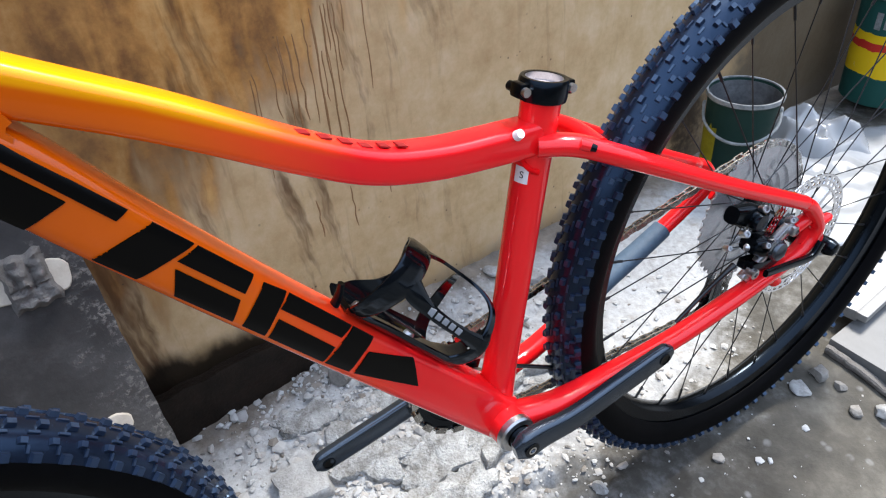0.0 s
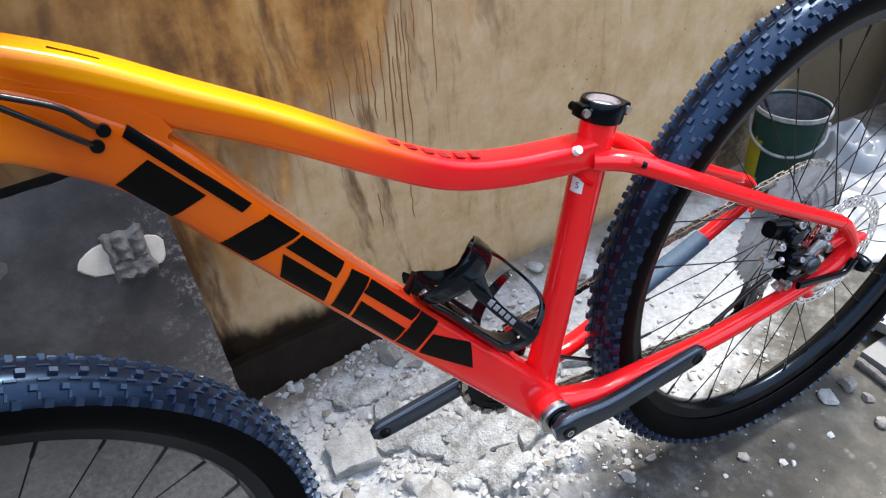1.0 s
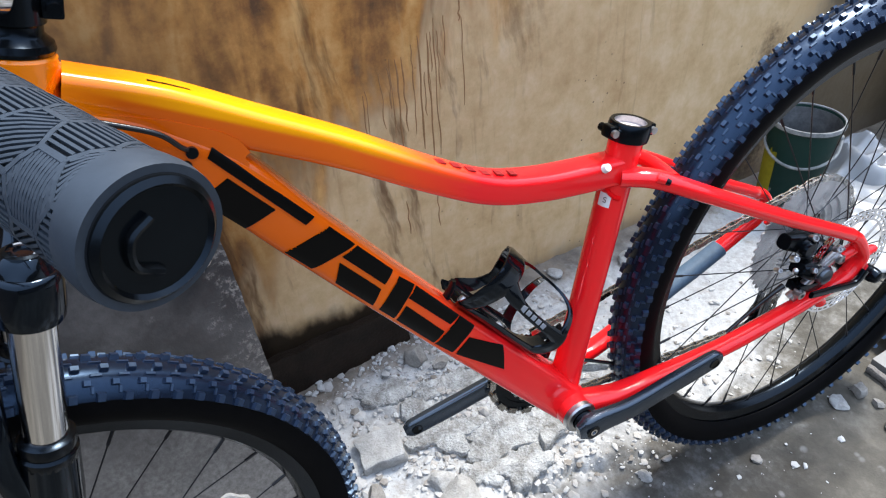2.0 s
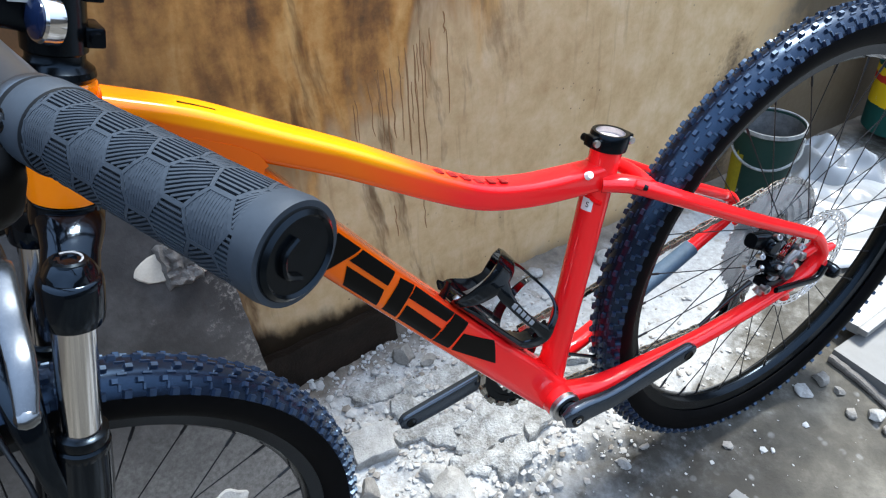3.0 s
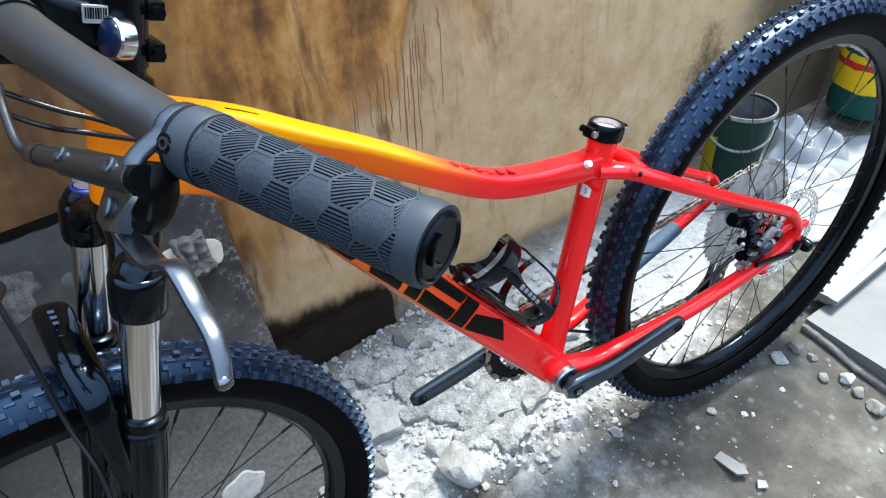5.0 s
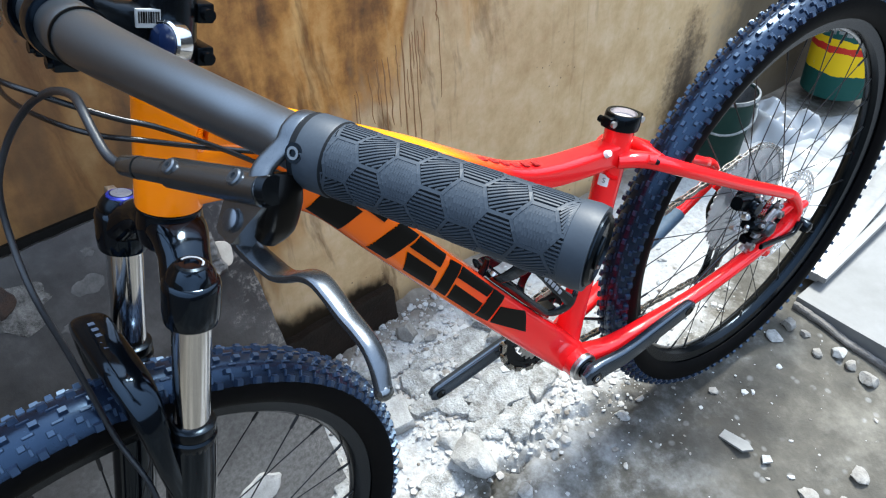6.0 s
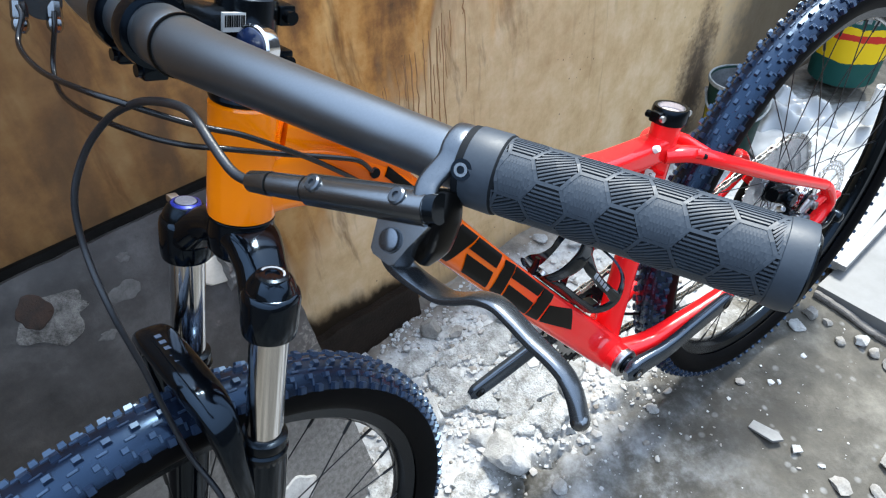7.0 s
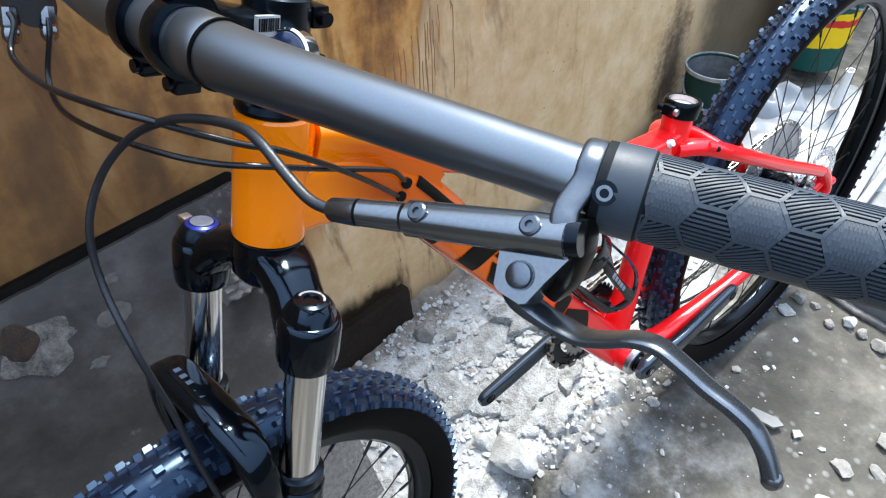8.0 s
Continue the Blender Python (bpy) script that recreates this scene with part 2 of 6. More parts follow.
def ground_height(x, y):
    cx, cy = min(max(x, -0.9), 1.3), min(max(y, -0.6), 1.6)
    z = 0.002 - 0.051 * (cx - 0.127) + 0.1 * (min(cy, 1.2) - 0.596)
    z -= 0.055 * math.exp(-(((x + 0.48) / 0.28) ** 2 + ((y - 0.14) / 0.25) ** 2))
    rubble = math.exp(-(((x + 0.05) / 0.42) ** 2 + ((y - 0.72) / 0.3) ** 2))
    near = math.exp(-((x / 2.0) ** 2 + ((y - 0.6) / 2.0) ** 2))
    z += near * (0.006 * fbm(x, y, 5, 3) + (0.003 + 0.012 * rubble) * fbm(x, y, 16, 8) + 0.004 * rubble * fbm(x, y, 60, 5))
    edge = crust_edge(x, y)
    z += 0.013 * min(max(edge / 0.008, 0), 1) * math.exp(-(((x + 0.12) / 0.3) ** 4)) - 0.020 * math.exp(-((edge + 0.008) / 0.0055) ** 2) * math.exp(-(((x + 0.10) / 0.2) ** 4)) * (0.35 + 0.65 * min(max(0.6 + 1.6 * fbm(x, y, 14, 31), 0), 1))
    return z


def ground_material():
    m = material("broken_concrete", (0.3, 0.29, 0.27), 0.85)
    n = Net(m)
    v = n.coord()
    p = n.xyz(v)
    big = n.noise(v, 3.0, 6, 0.6)
    mid = n.noise(v, 17.0, 6, 0.65)
    fine = n.noise(v, 90.0, 5, 0.7)
    grey = n.ramp(n.math("MULTIPLY_ADD", mid, 0.55, n.math("MULTIPLY", big, 0.45)), [(0.34, (0.028, 0.025, 0.018)), (0.5, (0.068, 0.061, 0.048)), (0.66, (0.150, 0.137, 0.112))])
    # the rear tyre's soft shadow, put into the bare concrete's colour
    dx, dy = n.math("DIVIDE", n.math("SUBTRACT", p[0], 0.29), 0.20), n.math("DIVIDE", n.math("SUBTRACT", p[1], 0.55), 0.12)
    tyre_shade = n.math("ADD", n.math("MULTIPLY_ADD", dx, dx, n.math("MULTIPLY", dy, dy)), n.math("MULTIPLY", n.math("SUBTRACT", n.noise(v, 13, 6, 0.7), 0.5), 2.2))
    tyre_shade = n.step(tyre_shade, 1.1, 0.15)
    grey = n.mix(n.math("MULTIPLY", tyre_shade, 0.7), grey, (0.024, 0.020, 0.014))
    line = n.math("SUBTRACT", p[1], n.math("ADD", n.math("MULTIPLY_ADD", p[0], 0.5, 0.485), n.math("MULTIPLY", n.math("MAXIMUM", n.math("SUBTRACT", p[0], 0.28), 0.0), 0.9)))
    line = n.math("ADD", line, n.math("MULTIPLY", n.math("SUBTRACT", n.noise(v, 8.0, 6, 0.65), 0.5), 0.26))
    dust = n.math("MULTIPLY", n.step(line, -0.02, 0.05), n.math("MULTIPLY", n.step(p[0], -0.62, -0.42), n.math("MULTIPLY", n.step(p[0], 1.7, 1.2), n.step(p[1], 1.9, 1.5))))
    # thin dust blown over the bare concrete
    haze = n.math("MULTIPLY", n.step(n.math("ADD", line, n.math("MULTIPLY", fine, 0.3)), -0.1, 0.25), n.step(mid, 0.42, 0.62))
    haze = n.math("MULTIPLY", haze, n.math("MULTIPLY", n.step(p[0], -1.3, -0.8), n.step(p[1], 2.4, 1.8)))
    dust = n.math("MAXIMUM", dust, n.math("MULTIPLY", haze, 0.65))
    worn = n.math("MULTIPLY", n.step(n.noise(n.mapping(v, loc=(4.2, 1.7, 0)), 6.0, 6, 0.7), 0.40, 0.62), n.step(p[1], 0.75, 0.45))
    worn = n.math("MULTIPLY", worn, n.math("MULTIPLY", n.step(p[1], -0.35, 0.1), n.step(p[0], -1.3, -0.8)))
    dust = n.math("MAXIMUM", dust, n.math("MULTIPLY", n.math("MULTIPLY", worn, n.step(p[0], 0.40, 0.10)), 0.6))
    dust = n.math("MULTIPLY", dust, n.math("MULTIPLY_ADD", tyre_shade, -0.7, 1.0))
    # the way out from the wall; no dust lies behind it
    off = n.math("ADD", n.math("MULTIPLY", n.math("SUBTRACT", p[0], float(WALL_P[0])), float(WALL_N[0])), n.math("MULTIPLY", n.math("SUBTRACT", p[1], float(WALL_P[1])), float(WALL_N[1])))
    dust = n.math("MULTIPLY", dust, n.step(off, -0.12, -0.04))
    white = n.ramp(n.math("MULTIPLY_ADD", fine, 0.6, n.math("MULTIPLY", mid, 0.4)), [(0.35, (0.26, 0.256, 0.248)), (0.6, (0.465, 0.472, 0.47))])
    soil = n.step(n.noise(n.mapping(v, loc=(1.3, 5.1, 0)), 22, 6, 0.7), 0.54, 0.68)
    white = n.mix(n.math("MULTIPLY", soil, 0.6), white, (0.2, 0.165, 0.125))
    spots = n.step(n.voronoi(v, 38), 0.3, 0.12)
    spots = n.math("MULTIPLY", spots, n.step(n.noise(v, 9), 0.5, 0.6))
    col = n.mix(n.math("MAXIMUM", dust, n.math("MULTIPLY", spots, 0.3)), grey, white)
    # brown band on the ground along the foot of the wall
    foot_band = n.step(n.math("ADD", off, n.math("MULTIPLY", n.math("SUBTRACT", n.noise(v, 11, 5, 0.7), 0.5), 0.16)), 0.10, 0.03)
    col = n.mix(n.math("MULTIPLY", n.math("MULTIPLY", foot_band, n.step(off, -0.5, -0.3)), 0.85), col, n.ramp(mid, [(0.35, (0.07, 0.05, 0.032)), (0.65, (0.21, 0.165, 0.115))]))
    n.base(col)
    n.rough(n.math("MULTIPLY_ADD", big, 0.3, 0.65))
    n.bump(n.math("ADD", n.math("MULTIPLY", fine, 0.4), mid), 0.6, 0.007)
    return m


def wall_material():
    m = material("stained_plaster", (0.5, 0.42, 0.32), 0.8)
    n = Net(m)
    v = n.coord()
    p = n.xyz(v)
    s, z = n.math("SUBTRACT", p[0], 2.2), p[2]
    low = n.noise(n.join(s, 0.0, n.math("MULTIPLY", z, 0.45)), 7, 5, 0.6)
    streak = n.noise(n.join(n.math("ADD", s, n.math("MULTIPLY", z, -0.06)), 0.0, n.math("MULTIPLY", z, 0.3)), 15, 4, 0.5, 0.7)
    blot = n.noise(v, 14, 6, 0.7)
    fine = n.noise(v, 75, 6, 0.7)
    clean = n.ramp(n.math("MULTIPLY_ADD", blot, 0.7, n.math("MULTIPLY", low, 0.3)), [(0.30, (0.44, 0.270, 0.115)), (0.5, (0.61, 0.42, 0.218)), (0.68, (0.73, 0.545, 0.335))])
    brown = n.ramp(n.math("MULTIPLY_ADD", blot, 0.38, n.math("MULTIPLY", streak, 0.62)), [(0.40, (0.065, 0.022, 0.004)), (0.47, (0.22, 0.085, 0.014)), (0.54, (0.44, 0.195, 0.038)), (0.63, (0.62, 0.345, 0.110))])
    # brown wash that came down from above, its lower edge ragged
    edge = n.math("ADD", n.math("MULTIPLY", z, 2.6), n.math("MULTIPLY", s, -2.1))
    edge = n.math("ADD", edge, n.math("MULTIPLY_ADD", low, 0.9, n.math("MULTIPLY", blot, 0.35)))
    edge = n.math("ADD", edge, n.math("MULTIPLY", n.math("SUBTRACT", streak, 0.5), 1.3))
    stain = n.step(edge, 1.98, 2.45)
    # the brown wash darkened towards the board, the shade there put into its colour
    wash_shade = n.step(n.math("ADD", s, n.math("MULTIPLY_ADD", low, 0.35, n.math("MULTIPLY", z, 0.25))), 0.06, -0.24)
    brown = n.mix(n.math("MULTIPLY", wash_shade, 0.74), brown, (0.075, 0.032, 0.009))
    col = n.mix(n.math("MULTIPLY", stain, 0.93), clean, brown)
    # fine drips down the whole face
    drip = n.noise(n.join(n.math("ADD", s, n.math("MULTIPLY", n.noise(v, 6, 3), 0.03)), 0.0, n.math("MULTIPLY", z, 0.07)), 62, 4, 0.6)
    drip = n.math("MULTIPLY", n.step(drip, 0.54, 0.68), n.step(n.noise(n.mapping(v, loc=(7.3, 0, 2.1)), 4.5, 4, 0.6), 0.42, 0.62))
    col = n.mix(n.math("MULTIPLY", drip, 0.26), col, (0.2, 0.105, 0.035))
    # chalky runs where the wash came off again
    pale = n.noise(n.join(n.math("ADD", s, n.math("MULTIPLY", low, 0.05)), 3.0, n.math("MULTIPLY", z, 0.1)), 24, 4, 0.6)
    col = n.mix(n.math("MULTIPLY", n.math("MULTIPLY", n.step(pale, 0.54, 0.68), n.math("MULTIPLY", stain, n.step(s, -0.3, -0.12))), 0.75), col, (0.53, 0.335, 0.145))
    dark = n.noise(n.join(n.math("ADD", n.math("ADD", s, n.math("MULTIPLY", z, 0.1)), n.math("MULTIPLY", low, 0.08)), 8.0, n.math("MULTIPLY", z, 0.14)), 16, 5, 0.62)
    dark = n.math("MULTIPLY", n.step(dark, 0.52, 0.66), n.step(n.math("ADD", s, n.math("MULTIPLY", blot, 0.2)), 0.34, 0.12))
    col = n.mix(n.math("MULTIPLY", dark, 0.85), col, (0.095, 0.038, 0.010))
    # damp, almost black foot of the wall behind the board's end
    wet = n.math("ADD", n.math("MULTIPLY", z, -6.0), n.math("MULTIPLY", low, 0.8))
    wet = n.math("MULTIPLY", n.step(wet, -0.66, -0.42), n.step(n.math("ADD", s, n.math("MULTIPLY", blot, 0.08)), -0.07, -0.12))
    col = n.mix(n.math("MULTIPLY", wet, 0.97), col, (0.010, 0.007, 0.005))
    # black mould by the pails
    dx = n.math("DIVIDE", n.math("SUBTRACT", s, 0.80), 0.09)
    dz = n.math("DIVIDE", n.math("SUBTRACT", z, 0.2), 0.24)
    spot = n.math("ADD", n.math("ADD", n.math("MULTIPLY", dx, dx), n.math("MULTIPLY", dz, dz)), n.math("MULTIPLY", blot, 1.6))
    mould = n.math("MULTIPLY", n.step(n.math("ADD", spot, n.math("MULTIPLY", n.math("SUBTRACT", fine, 0.5), 1.6)), 2.0, 0.8), n.step(streak, 0.2, 0.6))
    # the far stretch of the wall, much darker
    far_dark = n.step(n.math("ADD", s, n.math("MULTIPLY_ADD", blot, 0.25, n.math("MULTIPLY", z, -0.12))), 0.90, 1.12)
    col = n.mix(n.math("MULTIPLY", far_dark, 0.88), col, (0.032, 0.026, 0.017))
    col = n.mix(n.math("MULTIPLY", mould, 0.9), col, (0.03, 0.018, 0.012))
    # grey soil line along the foot
    foot = n.step(n.math("ADD", z, n.math("MULTIPLY", blot, -0.09)), 0.055, 0.0)
    col = n.mix(n.math("MULTIPLY", foot, 0.6), col, (0.11, 0.085, 0.06))
    dots = n.math("MULTIPLY", n.step(n.voronoi(v, 42), 0.1, 0.06), n.step(n.noise(v, 5), 0.53, 0.6))
    col = n.mix(n.math("MULTIPLY", dots, 0.75), col, (0.06, 0.035, 0.02))
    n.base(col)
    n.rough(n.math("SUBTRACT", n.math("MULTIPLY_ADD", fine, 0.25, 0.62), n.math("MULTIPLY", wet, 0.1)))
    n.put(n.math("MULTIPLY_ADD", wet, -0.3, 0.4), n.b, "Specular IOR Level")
    n.bump(n.math("ADD", n.math("MULTIPLY", fine, 0.6), n.math("MULTIPLY", blot, 0.8)), 0.25, 0.004)
    return m


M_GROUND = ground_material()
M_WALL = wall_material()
M_CHIP = speckled("plaster_chip", (0.24, 0.235, 0.222), (0.43, 0.43, 0.42), 45, 0.9, 0, 0.6, 0.003)


def axis_steps(lo, hi):
    """Grid lines: fine from lo to hi, coarser round it, then out to the horizon."""
    dense = np.concatenate([np.arange(-1.0, lo, 0.012), np.arange(lo, hi, 0.005), np.arange(hi, 1.7, 0.012)])
    out = np.array([3, 6, 12, 30, 80, 250, 800, 2500])
    return np.concatenate([-out[::-1], dense, 1.7 + out])


def build_ground():
    xs, ys = axis_steps(-0.35, 0.35), axis_steps(0.36, 0.88)
    verts = [(x, y, ground_height(x, y)) for y in ys for x in xs]
    n = len(xs)
    faces = [(j * n + i, j * n + i + 1, (j + 1) * n + i + 1, (j + 1) * n + i) for j in range(len(ys) - 1) for i in range(n - 1)]
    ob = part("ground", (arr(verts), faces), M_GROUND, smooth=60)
    return tagged(ob, "broken grey concrete ground with white plaster dust", "ground", kind="structure")


def wall_box(name, start, end, height, thick, mat, label, base=-0.4):
    """An upright wall whose face runs from start to end; its thickness lies to the left of that way. Local x runs along it."""
    a, b = arr((*start, 0)), arr((*end, 0))
    d = unit(b - a)
    ob = part(name, block(((np.linalg.norm(b - a)) / 2, thick / 2, (height + base) / 2), (np.linalg.norm(b - a) / 2, thick / 2, (height - base) / 2)), mat, smooth=0)
    ob.matrix_world = Matrix.Translation(a) @ Matrix.Rotation(math.atan2(d[1], d[0]), 4, "Z")
    return tagged(ob, label, "wall", kind="structure")


build_ground()
corner = wall_at(4.6)
far_left = wall_at(-2.2)
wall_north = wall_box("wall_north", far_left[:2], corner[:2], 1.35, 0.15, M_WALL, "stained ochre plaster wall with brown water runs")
# unseen walls, added to close the yard and hold back low sky light
M_FARWALL = speckled("grey_render", (0.05, 0.045, 0.04), (0.1, 0.09, 0.08), 5, 0.85, 0, 0.4, 0.004)
end_e = corner + WALL_N * 3.4
wall_box("wall_east", corner[:2], end_e[:2], 1.9, 0.15, M_FARWALL, "unseen grey rendered wall added to close the yard and cut low light")
end_w = far_left + WALL_N * 3.4
wall_box("wall_west", end_w[:2], far_left[:2], 1.2, 0.15, M_FARWALL, "unseen grey rendered wall added to close the yard and cut low light")
end_s = end_w + WALL_D * 6.8
wall_box("wall_south", end_s[:2], end_w[:2], 1.2, 0.15, M_FARWALL, "unseen grey rendered wall added behind the yard to cut low light")

# dried runs under the brown wash
RUNS = [(-0.030, 0.620, 0.395, 0.0015), (-0.043, 0.600, 0.385, 0.0017), (-0.058, 0.600, 0.415, 0.0016), (-0.024, 0.600, 0.508, 0.0014), (-0.086, 0.575, 0.455, 0.0014), (-0.096, 0.575, 0.425, 0.0015), (-0.110, 0.565, 0.500, 0.0012), (0.015, 0.640, 0.606, 0.0014), (-0.070, 0.590, 0.520, 0.0012), (-0.124, 0.560, 0.470, 0.0011), (-0.012, 0.620, 0.560, 0.0011), (-0.100, 0.330, 0.262, 0.0012), (-0.041, 0.330, 0.255, 0.0012), (0.027, 0.345, 0.290, 0.0011), (-0.150, 0.540, 0.470, 0.0010)]
M_RUN = speckled("dried_run", (0.23, 0.11, 0.04), (0.33, 0.175, 0.07), 80, 0.7)
rng = random.Random(5)
for k in range(7):
    # finer threads between the long ones
    s_ = rng.uniform(-0.16, 0.03)
    z1 = 0.60 + 0.35 * s_ + rng.uniform(-0.04, 0.02)
    RUNS.append((s_, z1, z1 - rng.uniform(0.05, 0.15), 0.0009))
for s_, z1, z0, r_ in RUNS:
    r_ *= rng.uniform(0.45, 0.75)
    line = curve([wall_at(s_ + 0.0032 * (rng.random() - 0.5) + 0.006 * (z1 - z) , z, 0.0003) for z in np.linspace(z1, z0, 7)], 3)
    run = part("dried_run", sweep(line, [(0.0006, 0.0004), (r_ * 1.6, 0.0002), (r_ * 1.05, 0.0002), (r_ * 1.2, 0.0003), (r_ * 1.7, 0.0004), (r_ * 0.7, 0.0002)], 8, 2, WALL_D), M_RUN)
    run.parent = wall_north
    run.matrix_parent_inverse = wall_north.matrix_world.inverted()


# ---- the bicycle: local x ahead, y to its left, z up, from the crank axle ----
bicycle = new("bicycle")
bicycle.matrix_world = pose(0.017, 0.46, 0.291, 2.13, 4.11, 212.05)
tagged(bicycle, "orange to red hardtail mountain bicycle without saddle, leaning beside the wall", "bicycle")
HEAD_TOP = arr((0.365, 0, 0.545))
H_ANG, STEER = radians(69.65), radians(8.6)
UP_S = arr((-math.cos(H_ANG), 0, math.sin(H_ANG)))
FW_0 = arr((math.sin(H_ANG), 0, math.cos(H_ANG)))
LEFT = arr((0, 1, 0))
FW_S = math.cos(STEER) * FW_0 + math.sin(STEER) * LEFT
LF_S = math.cos(STEER) * LEFT - math.sin(STEER) * FW_0


def st(a, b, c):
    """A place that turns with the handlebar: a ahead, b to the left, c up the steering axis from the head tube's top."""
    return HEAD_TOP + a * FW_S + b * LF_S + c * UP_S


REAR = arr((-0.430, 0, 0.030))
FRONT = st(0.040, 0, -0.576)
SEAT_DIR = arr((-math.cos(radians(74.9)), 0, math.sin(radians(74.9))))


DOWN_LINE = [(0.392, 0, 0.492), (0.345, 0, 0.480), (0.310, 0, 0.455), (0.276, 0, 0.421), (0.237, 0, 0.357), (0.173, 0, 0.256), (0.082, 0, 0.119), (0.0, 0, 0.0)]


def build_frame():
    P, B = M_PAINT, bicycle
    part("head_tube", lathe([(0.0215, -0.0835), (0.0236, -0.0828), (0.0241, -0.080), (0.0239, -0.064), (0.0236, -0.04), (0.0234, -0.012), (0.0233, -0.002), (0.0215, 0)], HEAD_TOP, UP_S, 48), P, B)
    top = curve([(0.352, 0, 0.515), (0.30, 0, 0.489), (0.25, 0, 0.456), (0.19, 0, 0.416), (0.12, 0, 0.364), (0.07, 0, 0.332), (0.02, 0, 0.314), (-0.03, 0, 0.3035), (-0.076, 0, 0.296)], 6)
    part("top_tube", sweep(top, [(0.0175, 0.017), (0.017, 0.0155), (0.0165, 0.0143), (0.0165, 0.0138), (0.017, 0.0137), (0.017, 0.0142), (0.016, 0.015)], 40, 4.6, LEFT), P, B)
    web = [(0.362, 0.508), (0.330, 0.498), (0.300, 0.484), (0.272, 0.466), (0.262, 0.456), (0.2575, 0.4445), (0.2612, 0.4430), (0.2627, 0.4400), (0.2605, 0.4368), (0.268, 0.424), (0.290, 0.435), (0.320, 0.460), (0.345, 0.476), (0.366, 0.482)]
    part("gusset", prism(web, (-0.0176, 0.0176), lambda u, v, w: (u, w, v)), P, B)
    down = curve(DOWN_LINE, 6)
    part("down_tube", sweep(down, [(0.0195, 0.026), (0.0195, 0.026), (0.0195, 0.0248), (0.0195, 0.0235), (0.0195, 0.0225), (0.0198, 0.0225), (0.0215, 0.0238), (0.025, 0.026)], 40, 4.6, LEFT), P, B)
    part("seat_tube", sweep([SEAT_DIR * s for s in (0, 0.03, 0.06, 0.12, 0.24, 0.30, 0.337)], [0.019, 0.0185, 0.0172, 0.0165, 0.0165, 0.0168, 0.0172], 28, side=LEFT), P, B)
    part("bottom_bracket_shell", lathe([(0.0185, -0.037), (0.0215, -0.0365), (0.022, -0.03), (0.022, 0.03), (0.0215, 0.0365), (0.0185, 0.037)], (0, 0, 0), LEFT, 36), P, B)
    for sgn in (1, -1):
        n_ = sgn > 0
        end = (-0.386, 0.064, 0.110) if n_ else (-0.368, -0.067, 0.111)
        stay = curve([(-0.072, sgn * 0.012, 0.292), (-0.10, sgn * 0.030, 0.287), (-0.15, sgn * 0.046, 0.258), (-0.26, sgn * 0.055, 0.187 if n_ else 0.182), (-0.345, sgn * 0.061, 0.135 if n_ else 0.127), end], 5)
        part("seat_stay", sweep(stay, [(0.009, 0.012), (0.009, 0.011), (0.0085, 0.0105), (0.008, 0.0095), (0.008, 0.009)], 16, 2.4), P, B)
        low = [(-0.012, 0.026, 0.004), (-0.05, 0.040, 0.008), (-0.10, 0.044, 0.006), (-0.20, 0.055, 0.012), (-0.29, 0.060, 0.021), (-0.345, 0.062, 0.027), (-0.376, 0.064, 0.033)] if n_ else [(-0.012, -0.026, -0.006), (-0.05, -0.046, -0.012), (-0.10, -0.052, -0.012), (-0.213, -0.066, 0.008), (-0.269, -0.067, 0.024), (-0.336, -0.068, 0.046), (-0.362, -0.068, 0.055)]
        part("chain_stay", sweep(curve(low, 5), [(0.014, 0.016), (0.0105, 0.014), (0.0095, 0.013), (0.009, 0.012), (0.0085, 0.0115), (0.008, 0.0105), (0.008, 0.0095)], 16, 2.4), P, B)
        hook = [end, (-0.396, 0.065, 0.101), (-0.408, 0.066, 0.082), (-0.414, 0.066, 0.064), (-0.404, 0.065, 0.045), (-0.388, 0.064, 0.036), (-0.370, 0.063, 0.032)] if n_ else [end, (-0.380, -0.067, 0.104), (-0.391, -0.068, 0.088), (-0.389, -0.068, 0.072), (-0.376, -0.068, 0.061), (-0.360, -0.068, 0.054)]
        part("dropout", sweep(curve(hook, 5), [(0.008, 0.0095), (0.008, 0.0105), (0.007, 0.0115), (0.008, 0.0105), (0.008, 0.0095)], 14, 2.6), P, B)
        part("dropout_plate", sweep([(-0.404, sgn * 0.064, 0.060), (-0.428, sgn * 0.064, 0.034), (-0.436, sgn * 0.064, 0.022)], [(0.003, 0.015), (0.003, 0.013), (0.003, 0.009)], 12, 3, LEFT), P, B)
    part("stay_bridge", sweep(curve([(-0.118, 0.036, 0.281), (-0.120, 0, 0.284), (-0.118, -0.036, 0.281)], 5), 0.008, 14), P, B)


